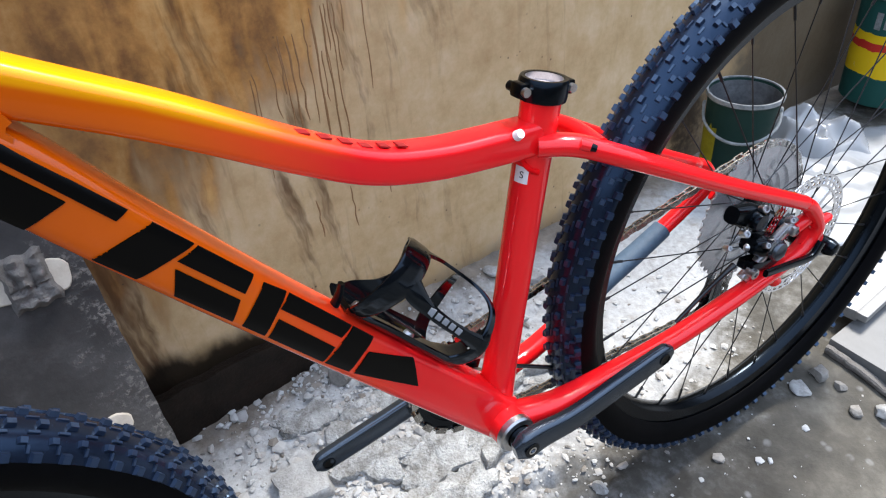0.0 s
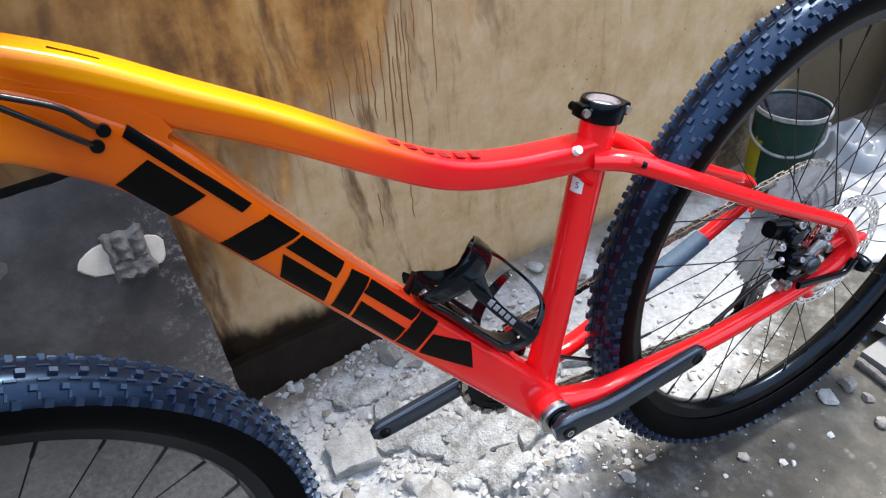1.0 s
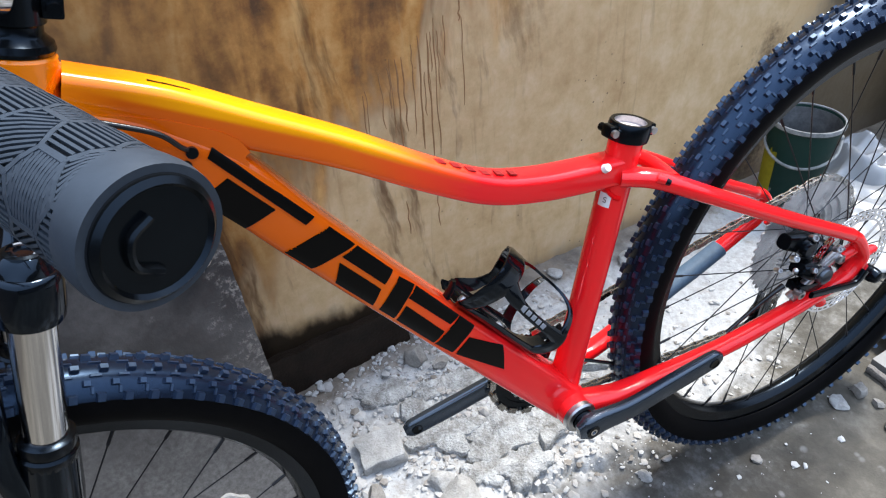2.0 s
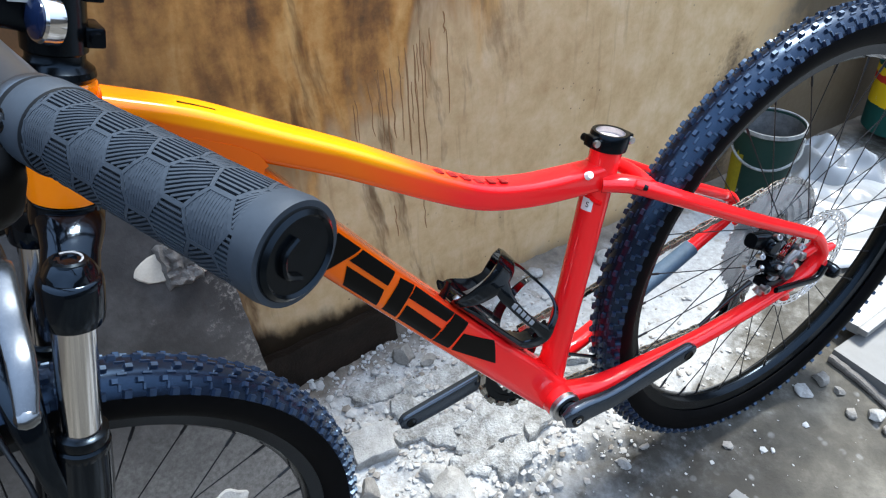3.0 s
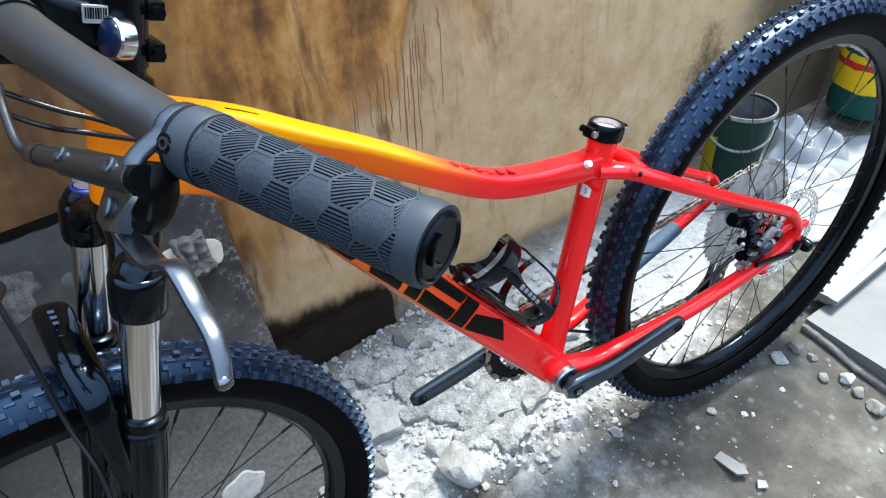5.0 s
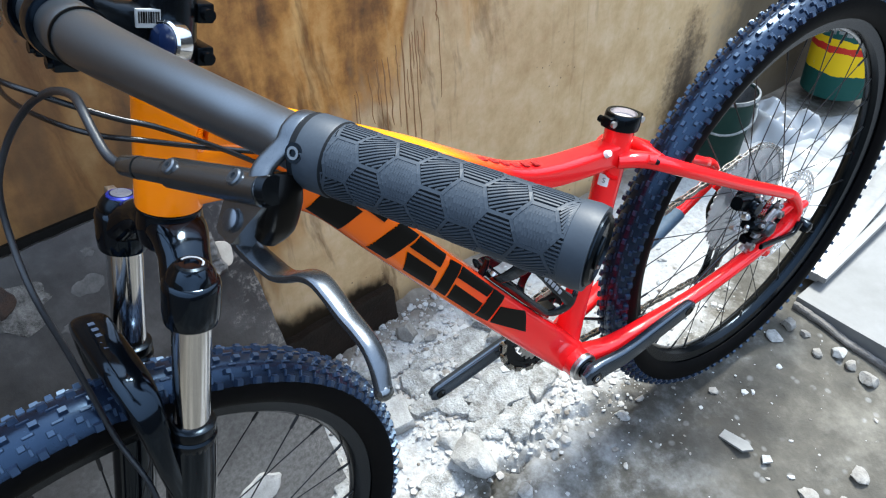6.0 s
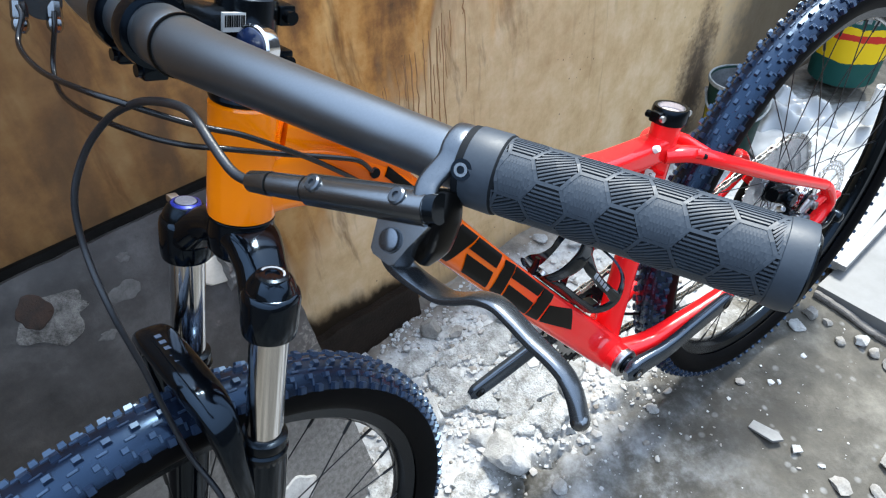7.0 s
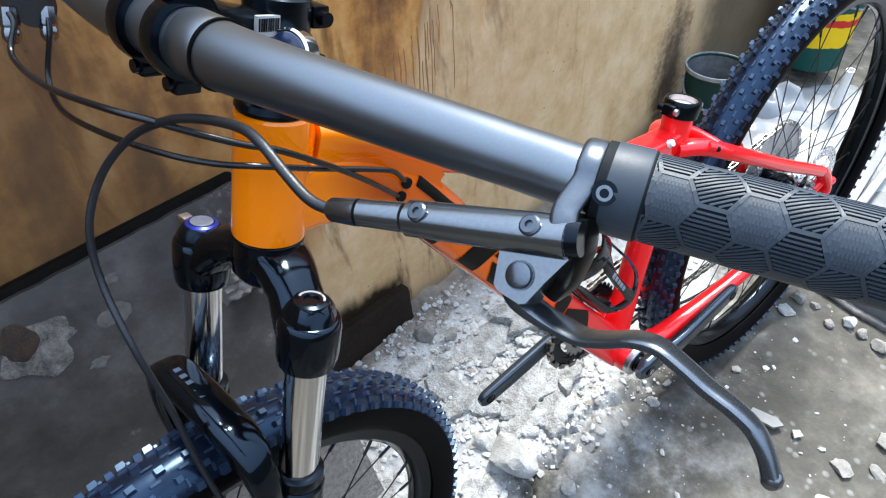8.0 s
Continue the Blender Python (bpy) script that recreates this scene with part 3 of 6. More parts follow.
def build_wheel(name, centre, fw, up, left, label, big=1.0):
    """Rim with tyre, tread, spokes and hub; fw, up and left are the wheel's own directions."""
    def lay(geo):
        v, f = geo
        v = v * arr((big, 1, big))
        return v[:, 0:1] * fw + v[:, 1:2] * left + v[:, 2:3] * up + centre, f
    rim = part(name, lay(lathe([(0.292, -0.0135), (0.296, -0.0145), (0.298, -0.0125), (0.2935, -0.0105), (0.286, 0.0), (0.2935, 0.0105), (0.298, 0.0125), (0.296, 0.0145), (0.292, 0.0135), (0.281, 0.0115), (0.276, 0.006), (0.2745, 0.0), (0.276, -0.006), (0.281, -0.0115)], (0, 0, 0), (0, 1, 0), 96, True)), M_BLACK, bicycle, label)
    casing = []
    for k in range(21):
        a = -2.45 + 4.9 * k / 20
        casing.append((0.3155 + 0.0262 * math.cos(a), 0.0272 * math.sin(a)))
    part("tyre", lay(lathe(casing[5:16] + [(0.312, 0.024), (0.312, -0.024)], (0, 0, 0), (0, 1, 0), 120, True)), M_RUBBER, rim)
    for side in (casing[:6], casing[15:][::-1]):
        inner = [(r - 0.0022 * (1 if k > 1 else 0), y * 0.93) for k, (r, y) in enumerate(side)][::-1]
        part("sidewall", lay(lathe(side + inner, (0, 0, 0), (0, 1, 0), 120, True)), M_SIDEWALL, rim)
    knobs, count = [], 104
    for row, (phi, half, high) in enumerate([(-1.10, (0.0032, 0.0033), 0.0040), (-0.70, (0.0026, 0.0023), 0.0036), (-0.25, (0.0033, 0.0023), 0.0036), (0.25, (0.0033, 0.0023), 0.0036), (0.70, (0.0026, 0.0023), 0.0036), (1.10, (0.0032, 0.0033), 0.0040), (-0.47, (0.0042, 0.0010), 0.0013), (0.0, (0.0046, 0.0009), 0.0012), (0.47, (0.0042, 0.0010), 0.0013), (-0.9, (0.0011, 0.0030), 0.0012), (0.9, (0.0011, 0.0030), 0.0012)]):
        for k in range(count):
            a = 2 * math.pi * (k + (0.0, 0.5, 0.15, 0.65, 0.0, 0.5, 0.9, 0.4, 0.35, 0.2, 0.2)[row]) / count
            rad_dir = arr((math.cos(a), 0, math.sin(a)))
            along = arr((-math.sin(a), 0, math.cos(a)))
            out = math.cos(phi) * rad_dir + math.sin(phi) * arr((0, 1, 0))
            across = np.cross(along, out)
            base = 0.3155 * rad_dir + 0.0262 * math.cos(phi) * rad_dir + 0.0272 * math.sin(phi) * arr((0, 1, 0))
            h0, h1 = half
            ring = []
            for lift, grow in ((-0.001, 1.15), (high, 0.9)):
                ring += [base + lift * out + grow * (i * h0 * along + j * h1 * across) for i, j in ((-1, -1), (1, -1), (1, 1), (-1, 1))]
            knobs.append((arr(ring), [(4, 5, 6, 7), (0, 1, 5, 4), (1, 2, 6, 5), (2, 3, 7, 6), (3, 0, 4, 7)]))
    tagged(part("tread", lay(joined(*knobs)), M_KNOB, rim, smooth=0), kind="stuff")
    part("hub", lay(lathe([(0.009, -0.058), (0.012, -0.052), (0.012, -0.034), (0.024, -0.032), (0.024, -0.028), (0.013, -0.024), (0.012, 0.024), (0.024, 0.028), (0.024, 0.032), (0.014, 0.034), (0.012, 0.052), (0.009, 0.058)], (0, 0, 0), (0, 1, 0), 32)), M_BLACK, rim)
    for k in range(32):
        a = 2 * math.pi * (k + 0.5) / 32
        s = 1 if k % 2 else -1
        b = a + (0.55 if (k // 2) % 2 else -0.55)
        lo, hi = arr((0.022 * math.cos(b), s * 0.030, 0.022 * math.sin(b))), arr((0.277 * math.cos(a), s * 0.002, 0.277 * math.sin(a)))
        part("spoke", lay(sweep([lo, lo + (hi - lo) * 0.93, lo + (hi - lo) * 0.93, hi], [0.0008, 0.0008, 0.0017, 0.0017], 6)), M_SPOKE, rim, smooth=60)


build_frame()
build_wheel("rear_wheel", REAR, arr((1, 0, 0)), arr((0, 0, 1)), LEFT, "black spoked rear wheel with knobbly tyre", 1.02)
build_wheel("front_wheel", FRONT, FW_S, UP_S, LF_S, "black spoked front wheel with knobbly tyre")


def build_fork():
    # forged crown: a round boss under the head tube that flows into two arms
    arms = []
    for q in (1, -1):
        arms.append(sweep(curve([st(0.0, -q * 0.004, -0.097), st(0.001, q * 0.016, -0.0985), st(0.006, q * 0.036, -0.1085), st(0.011, q * 0.052, -0.123), st(0.012, q * 0.060, -0.128)], 6), [(0.0225, 0.0125), (0.0215, 0.0130), (0.0180, 0.0140), (0.0185, 0.0165), (0.0190, 0.0160)], 22, 2.3, FW_S))
    fork = part("fork", joined(*arms, lathe([(0.0190, -0.116), (0.0235, -0.110), (0.0242, -0.096), (0.0230, -0.0865), (0.0200, -0.0862)], HEAD_TOP, UP_S, 40)), M_GLOSS, bicycle, "gloss black suspension fork with chromed stanchions")
    for s in (1, -1):
        part("crown_cap", lathe([(0.0150, -0.1475), (0.0190, -0.1472), (0.0196, -0.1455), (0.0204, -0.138), (0.0205, -0.118), (0.0196, -0.1135), (0.0182, -0.1120), (0.0165, -0.1115), (0.012, -0.1115)], st(0.012, s * 0.059, 0), UP_S, 28), M_GLOSS, fork)
        part("stanchion", lathe([(0.0142, -0.30), (0.0142, -0.14)], st(0.012, s * 0.059, 0), UP_S, 32), M_CHROME, fork, "chromed stanchion")
        part("seal", lathe([(0.0175, -0.268), (0.0195, -0.265), (0.0195, -0.258), (0.0178, -0.256), (0.0188, -0.252), (0.0182, -0.246), (0.0145, -0.244)], st(0.012, s * 0.059, 0), UP_S, 32), M_BLACK, fork)
        part("lower_leg", sweep([st(0.012, s * 0.059, -0.262), st(0.012, s * 0.059, -0.30), st(0.014, s * 0.059, -0.42), st(0.020, s * 0.058, -0.53), st(0.034, s * 0.058, -0.585)], [0.0195, 0.0205, 0.02, 0.0185, 0.015], 24, side=LF_S), M_GLOSS, fork)
    # the arch: a broad flat-topped bridge with legs that sweep down to the lowers
    part("arch", sweep(curve([st(0.024, -0.066, -0.318), st(0.040, -0.066, -0.262), st(0.046, -0.060, -0.224), st(0.048, -0.046, -0.2065), st(0.049, -0.020, -0.2035), st(0.049, 0.015, -0.2055), st(0.047, 0.042, -0.2135), st(0.044, 0.058, -0.232), st(0.038, 0.065, -0.265), st(0.024, 0.066, -0.318)], 6), [(0.008, 0.007), (0.009, 0.007), (0.0125, 0.0085), (0.015, 0.0090), (0.015, 0.0090), (0.015, 0.0090), (0.0125, 0.0085), (0.009, 0.007), (0.008, 0.007)], 20, 3.2, FW_S), M_GLOSS, fork)
    return fork


fork = build_fork()


def build_downtube_marks():
    """Slanted black blocks and bars along the down tube's left side."""
    a, d, nrm = arr((0.237, 0, 0.357)), arr((-0.546, 0, -0.838)), arr((-0.838, 0, 0.546))

    def lay(s, v, w):
        f = min(abs(v) / 0.0226, 0.995)
        y = 0.0198 * (1 - f ** 4.6) ** (1 / 4.6)
        extra = 0.0024 * min(max(s - 0.12, 0) / 0.16, 1.0) + 0.0003
        return a + s * d + v * nrm + arr((0, y + extra + w, 0))

    def slab(corners):
        """A four-cornered mark laid over the tube's rounded side."""
        (a0, a1, b1, b0) = [arr(c) for c in corners]
        nu, nv = 6, 10
        verts, faces = [], []
        for w in (-0.0006, 0.0005):
            for i in range(nu + 1):
                for j in range(nv + 1):
                    p, q = i / nu, j / nv
                    sv = (a0 * (1 - q) + b0 * q) * (1 - p) + (a1 * (1 - q) + b1 * q) * p
                    verts.append(lay(sv[0], sv[1], w))
        top = (nu + 1) * (nv + 1)
        for base in (0, top):
            faces += [(base + i * (nv + 1) + j, base + i * (nv + 1) + j + 1, base + (i + 1) * (nv + 1) + j + 1, base + (i + 1) * (nv + 1) + j) for i in range(nu) for j in range(nv)]
        return arr(verts), faces
    t, b = 0.0185, -0.0185
    marks = [
        [(-0.108, t), (-0.012, t), (-0.014, 0.0095), (-0.106, 0.0105)],
        [(-0.086, 0.0065), (-0.042, 0.0065), (-0.050, b), (-0.091, b)],
        [(0.004, t), (0.034, t), (0.018, b), (-0.011, b)],
        [(0.037, t), (0.082, t), (0.085, 0.004), (0.031, 0.004)],
        [(0.033, -0.001), (0.085, -0.001), (0.092, b), (0.045, b)],
        [(0.092, 0.017), (0.112, t), (0.121, b), (0.100, b)],
        [(0.115, t), (0.180, t), (0.178, 0.0065), (0.116, 0.0055)],
        [(0.120, -0.0015), (0.179, -0.0025), (0.180, b), (0.124, b)],
        [(0.182, t), (0.206, t), (0.208, b + 0.002), (0.182, b)],
        [(0.211, 0.006), (0.258, t), (0.284, -0.002), (0.213, -0.016)],
    ]
    for c in marks:
        part("decal", slab(c), M_DECAL, bicycle)
    # small dark ticks and a faint row of bars on the top tube
    for x, z, w in [(0.298, 0.506, 0.006), (0.288, 0.500, 0.009)]:
        part("decal", block((x, 0.006, z - 0.001), (w, 0.0012, 0.0012), (unit(arr((0.84, 0, 0.54))), LEFT, unit(arr((-0.54, 0, 0.84)))), 0), M_DECAL, bicycle)
    for k in range(6):
        x = 0.112 - k * 0.0135
        z = np.interp(x, [-0.03, 0.02, 0.07, 0.12], [0.3186, 0.3294, 0.3482, 0.3815])
        part("decal", block((x, 0.004, z - 0.0006), (0.0042, 0.0045, 0.0006), (unit(arr((0.9, 0, 0.45))), LEFT, unit(arr((-0.45, 0, 0.9)))), 0), M_MARK, bicycle)


M_MARK = material("dark_red_print", (0.25, 0.006, 0.01), 0.35)


def build_small_frame_parts():
    s_ax = arr((math.sin(radians(74.9)), 0, math.cos(radians(74.9))))  # ahead, square to the seat tube
    # size sticker wrapped on the seat tube's front left
    verts, faces, n = [], [], 8
    for i in range(n + 1):
        a = radians(2 + 44 * i / n)
        for s in (0.266, 0.281):
            verts.append(SEAT_DIR * s + 0.01685 * (math.cos(a) * s_ax + math.sin(a) * LEFT))
    faces = [(2 * i, 2 * i + 1, 2 * i + 3, 2 * i + 2) for i in range(n)]
    sticker = part("size_sticker", (arr(verts), faces), M_WHITE, bicycle, "small white size sticker")
    cu = bpy.data.curves.new("letter", "FONT")
    cu.body, cu.size, cu.align_x, cu.align_y = "S", 0.009, "CENTER", "CENTER"
    tmp = bpy.data.objects.new("letter", cu)
    me = bpy.data.meshes.new_from_object(tmp)
    bpy.data.objects.remove(tmp)
    letter = new("letter", me)
    me.materials.append(M_DECAL)
    letter.parent = sticker
    a = radians(26)
    out = math.cos(a) * s_ax + math.sin(a) * LEFT
    right = np.cross(SEAT_DIR, out)
    m = Matrix.Identity(4)
    for k, col in enumerate((right, SEAT_DIR, out)):
        for r in range(3):
            m[r][k] = col[r]
    letter.matrix_local = Matrix.Translation(SEAT_DIR * 0.2735 + out * 0.0172) @ m
    # rubber plugs
    part("plug", sweep([(-0.050, 0.0155, 0.311), (-0.051, 0.0195, 0.314)], [0.0046, 0.0038], 14), M_WHITE, bicycle, "white frame plug")
    part("plug", sweep([(-0.096, 0.037, 0.293), (-0.102, 0.042, 0.290)], [0.0050, 0.0046], 12), M_PAINT, bicycle)
    part("plug", sweep([(-0.101, 0.042, 0.2905), (-0.105, 0.0455, 0.288)], [0.0038, 0.0030], 12), M_BLACK, bicycle)
    # weld beads
    def bead(line, name="weld"):
        pts = curve(line, 10)
        part(name, sweep(pts, [0.0022 if k % 2 else 0.0030 for k in range(len(pts))], 8), M_PAINT, bicycle)
    ring = [SEAT_DIR * (0.292 + 0.014 * math.cos(a)) + arr((0, 0, 0)) + 0.0165 * (math.cos(q) * s_ax + math.sin(q) * LEFT) for a, q in [(k * math.pi / 10, -1.3 + 2.6 * k / 10) for k in range(11)]]
    bead(ring)
    ring = []
    for k in range(25):
        q = 2 * math.pi * k / 24
        ring.append(HEAD_TOP + UP_S * (-0.028 + 0.019 * math.cos(q)) + 0.0232 * (-FW_0 * math.cos(0.85 * math.sin(q)) + LEFT * math.sin(0.85 * math.sin(q))))
    bead(ring)
    # seat clamp with its bolts
    clamp = part("seat_clamp", lathe([(0.0178, 0.335), (0.0204, 0.336), (0.0210, 0.340), (0.0210, 0.348), (0.0205, 0.352), (0.0195, 0.354), (0.0162, 0.354), (0.0157, 0.337)], (0, 0, 0), SEAT_DIR, 40, True), M_BLACK, bicycle, "black seat clamp without seatpost")
    part("seat_tube_bore", lathe([(0.0157, 0.337), (0.0157, 0.3535), (0.0152, 0.3535), (0.0152, 0.337)], (0, 0, 0), SEAT_DIR, 32, True), M_STEEL, clamp)
    # pale disc added in the bore for its bright, reflecting inside
    part("bore_floor", lathe([(0.0154, 0.342), (0.0154, 0.347)], (0, 0, 0), SEAT_DIR, 24), M_PLUGGREY, clamp)
    for sgn in (1, -1):
        c = SEAT_DIR * 0.342 + s_ax * 0.021 * sgn
        part("ear", block(c + SEAT_DIR * 0.003 + s_ax * 0.002 * sgn, (0.0055, 0.0070, 0.0062), (s_ax, LEFT, SEAT_DIR), 0.0024), M_BLACK, clamp)
        part("clamp_bolt", sweep([c + SEAT_DIR * 0.003 + s_ax * 0.003 * sgn + LEFT * 0.006, c + SEAT_DIR * 0.003 + s_ax * 0.003 * sgn + LEFT * 0.0105], 0.0038, 12), M_STEEL, clamp)
        part("clamp_bolt", sweep([c + SEAT_DIR * 0.003 + s_ax * 0.003 * sgn - LEFT * 0.006, c + SEAT_DIR * 0.003 + s_ax * 0.003 * sgn - LEFT * 0.013], 0.0042, 12), M_BLACK, clamp)


M_PLUGGREY = speckled("pale_bore", (0.4, 0.33, 0.32), (0.55, 0.47, 0.45), 90, 0.6)
build_downtube_marks()
build_small_frame_parts()


# ---- handlebar, stem, brake ----
BAR_LEFT = [(0.066, 0, 0.05), (0.066, 0.05, 0.05), (0.060, 0.12, 0.0525), (0.0505, 0.2, 0.0555), (0.046, 0.235, 0.057), (0.0272, 0.295, 0.0591), (0.0122, 0.343, 0.0608)]
GRIP_A, GRIP_B = st(0.0462, 0.2345, 0.0569), st(0.0117, 0.3435, 0.0609)


def build_grip(bar, a, b, detail):
    """A rubber grip with a net of hexagons, most of them ribbed."""
    t = unit(b - a)
    u0 = unit(UP_S - t * (UP_S @ t))
    w0 = np.cross(t, u0)
    length = np.linalg.norm(b - a)

    def lay(x, arc, r):
        q = arc / 0.0142
        return a + x * t + r * (math.cos(q) * u0 + math.sin(q) * w0)
    core = [(0.0125, -0.004), (0.0150, -0.003), (0.0152, 0.012), (0.0140, 0.0135), (0.0138, length - 0.009), (0.0146, length - 0.0075), (0.0150, length - 0.003), (0.0145, length), (0.0125, length + 0.0006), (0.0120, length - 0.001)]
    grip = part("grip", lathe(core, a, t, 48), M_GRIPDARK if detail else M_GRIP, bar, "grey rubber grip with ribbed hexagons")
    cap = part("end_cap", lathe([(0.0128, length - 0.002), (0.0128, length + 0.0012), (0.0116, length + 0.0022), (0.0108, length + 0.0012), (0.003, length + 0.0010)], a, t, 40), M_BLACK, grip, "black grip end cap")
    part("emblem", sweep(curve([b + t * 0.0016 + 0.006 * (math.cos(q) * u0 + math.sin(q) * w0) for q in (0.3, 1.2, 2.2, 3.2)], 5), [(0.0010, 0.0014)] * 2, 8), M_BLACK, cap)
    if not detail:
        return
    part("collar", lathe([(0.0140, -0.001), (0.0154, 0.000), (0.0155, 0.011), (0.0148, 0.0125), (0.0138, 0.0125)], a, t, 48), M_GRIP, grip)
    part("collar", lathe([(0.0140, length - 0.0085), (0.0150, length - 0.0078), (0.0153, length - 0.003), (0.0148, length + 0.0004), (0.0132, length + 0.0004)], a, t, 48), M_GRIP, grip)
    strips = []

    def strip(p, q, w, r1):
        p, q = arr(p), arr(q)
        d = q - p
        ln = np.linalg.norm(d)
        if ln < 0.0008:
            return
        side = arr((-d[1], d[0])) / ln * w / 2
        m = max(1, int(abs(d[1]) / 0.0025))
        vs, fs = [], []
        for i in range(m + 1):
            c = p + d * i / m
            for off, r in ((-1, 0.0136), (-1, r1), (1, r1), (1, 0.0136)):
                x, y = c + off * side
                vs.append(lay(x, y, r))
        for i in range(m):
            k = 4 * i
            fs += [(k + j, k + j + 1, k + j + 5, k + j + 4) for j in range(3)]
        fs += [(0, 1, 2, 3), (4 * m, 4 * m + 1, 4 * m + 2, 4 * m + 3)]
        strips.append((arr(vs), fs))
    step_y = 2 * math.pi * 0.0142 / 12
    size = 2 * step_y / math.sqrt(3)
    lo, hi = 0.0125, length - 0.008
    for c in range(-1, 9):
        for r in range(6):
            h = 2 * r + c % 2
            cx, cy = lo + 0.0065 + (c - 1) * 1.5 * size, 0.0142 * 1.1 - (h - 1) * step_y
            if cx < lo - size * 0.8 or cx > hi + size * 0.8:
                continue
            corners = [(cx + size * math.cos(k * math.pi / 3), cy + size * math.sin(k * math.pi / 3)) for k in range(6)]
            clip = lambda p: (min(max(p[0], lo), hi), p[1])
            for k in range(3):
                strip(clip(corners[k]), clip(corners[k + 1]), 0.0013, 0.01475)
            kind = h % 3
            if kind == 1:
                # a plain pad under the finest ribs
                vs, fs, m = [], [], 24
                for f in (0.0, 0.35, 0.7, 0.98):
                    for k in range(m):
                        e, w = divmod(k * 6 / m, 1.0)
                        p0, p1 = arr(corners[int(e) % 6]), arr(corners[(int(e) + 1) % 6])
                        q = clip(arr((cx, cy)) + f * (p0 * (1 - w) + p1 * w - arr((cx, cy))))
                        vs.append(lay(q[0], q[1], 0.01450))
                for r_ in range(3):
                    fs += [(r_ * m + k, r_ * m + (k + 1) % m, (r_ + 1) * m + (k + 1) % m, (r_ + 1) * m + k) for k in range(m)]
                strips.append((arr(vs), fs))
            ang = (0.0, math.pi / 2, -0.5)[kind]
            dx, dy = math.cos(ang), math.sin(ang)
            apothem = size * math.sqrt(3) / 2 - 0.0008
            gap = (0.0014, 0.0011, 0.0013)[kind]
            for i in range(-12, 13):
                off = i * gap
                # the rib's line meets the six sides
                tmin, tmax = -1.0, 1.0
                for k in range(6):
                    na = (k + 0.5) * math.pi / 3
                    nx, ny = math.cos(na), math.sin(na)
                    den = dx * nx + dy * ny
                    rest = apothem - (-dy * off * nx + dx * off * ny)
                    if abs(den) < 1e-9:
                        if rest < 0:
                            tmin, tmax = 1, -1
                    elif den > 0:
                        tmax = min(tmax, rest / den)
                    else:
                        tmin = max(tmin, rest / den)
                if tmax - tmin > 0.001:
                    p = clip((cx - dy * off + dx * tmin, cy + dx * off + dy * tmin))
                    q = clip((cx - dy * off + dx * tmax, cy + dx * off + dy * tmax))
                    strip(p, q, (0.00068, 0.00066, 0.00066)[kind], (0.0147, 0.0146, 0.0147)[kind])
    tagged(part("ribs", joined(*strips), M_GRIP, grip, smooth=0), kind="stuff")


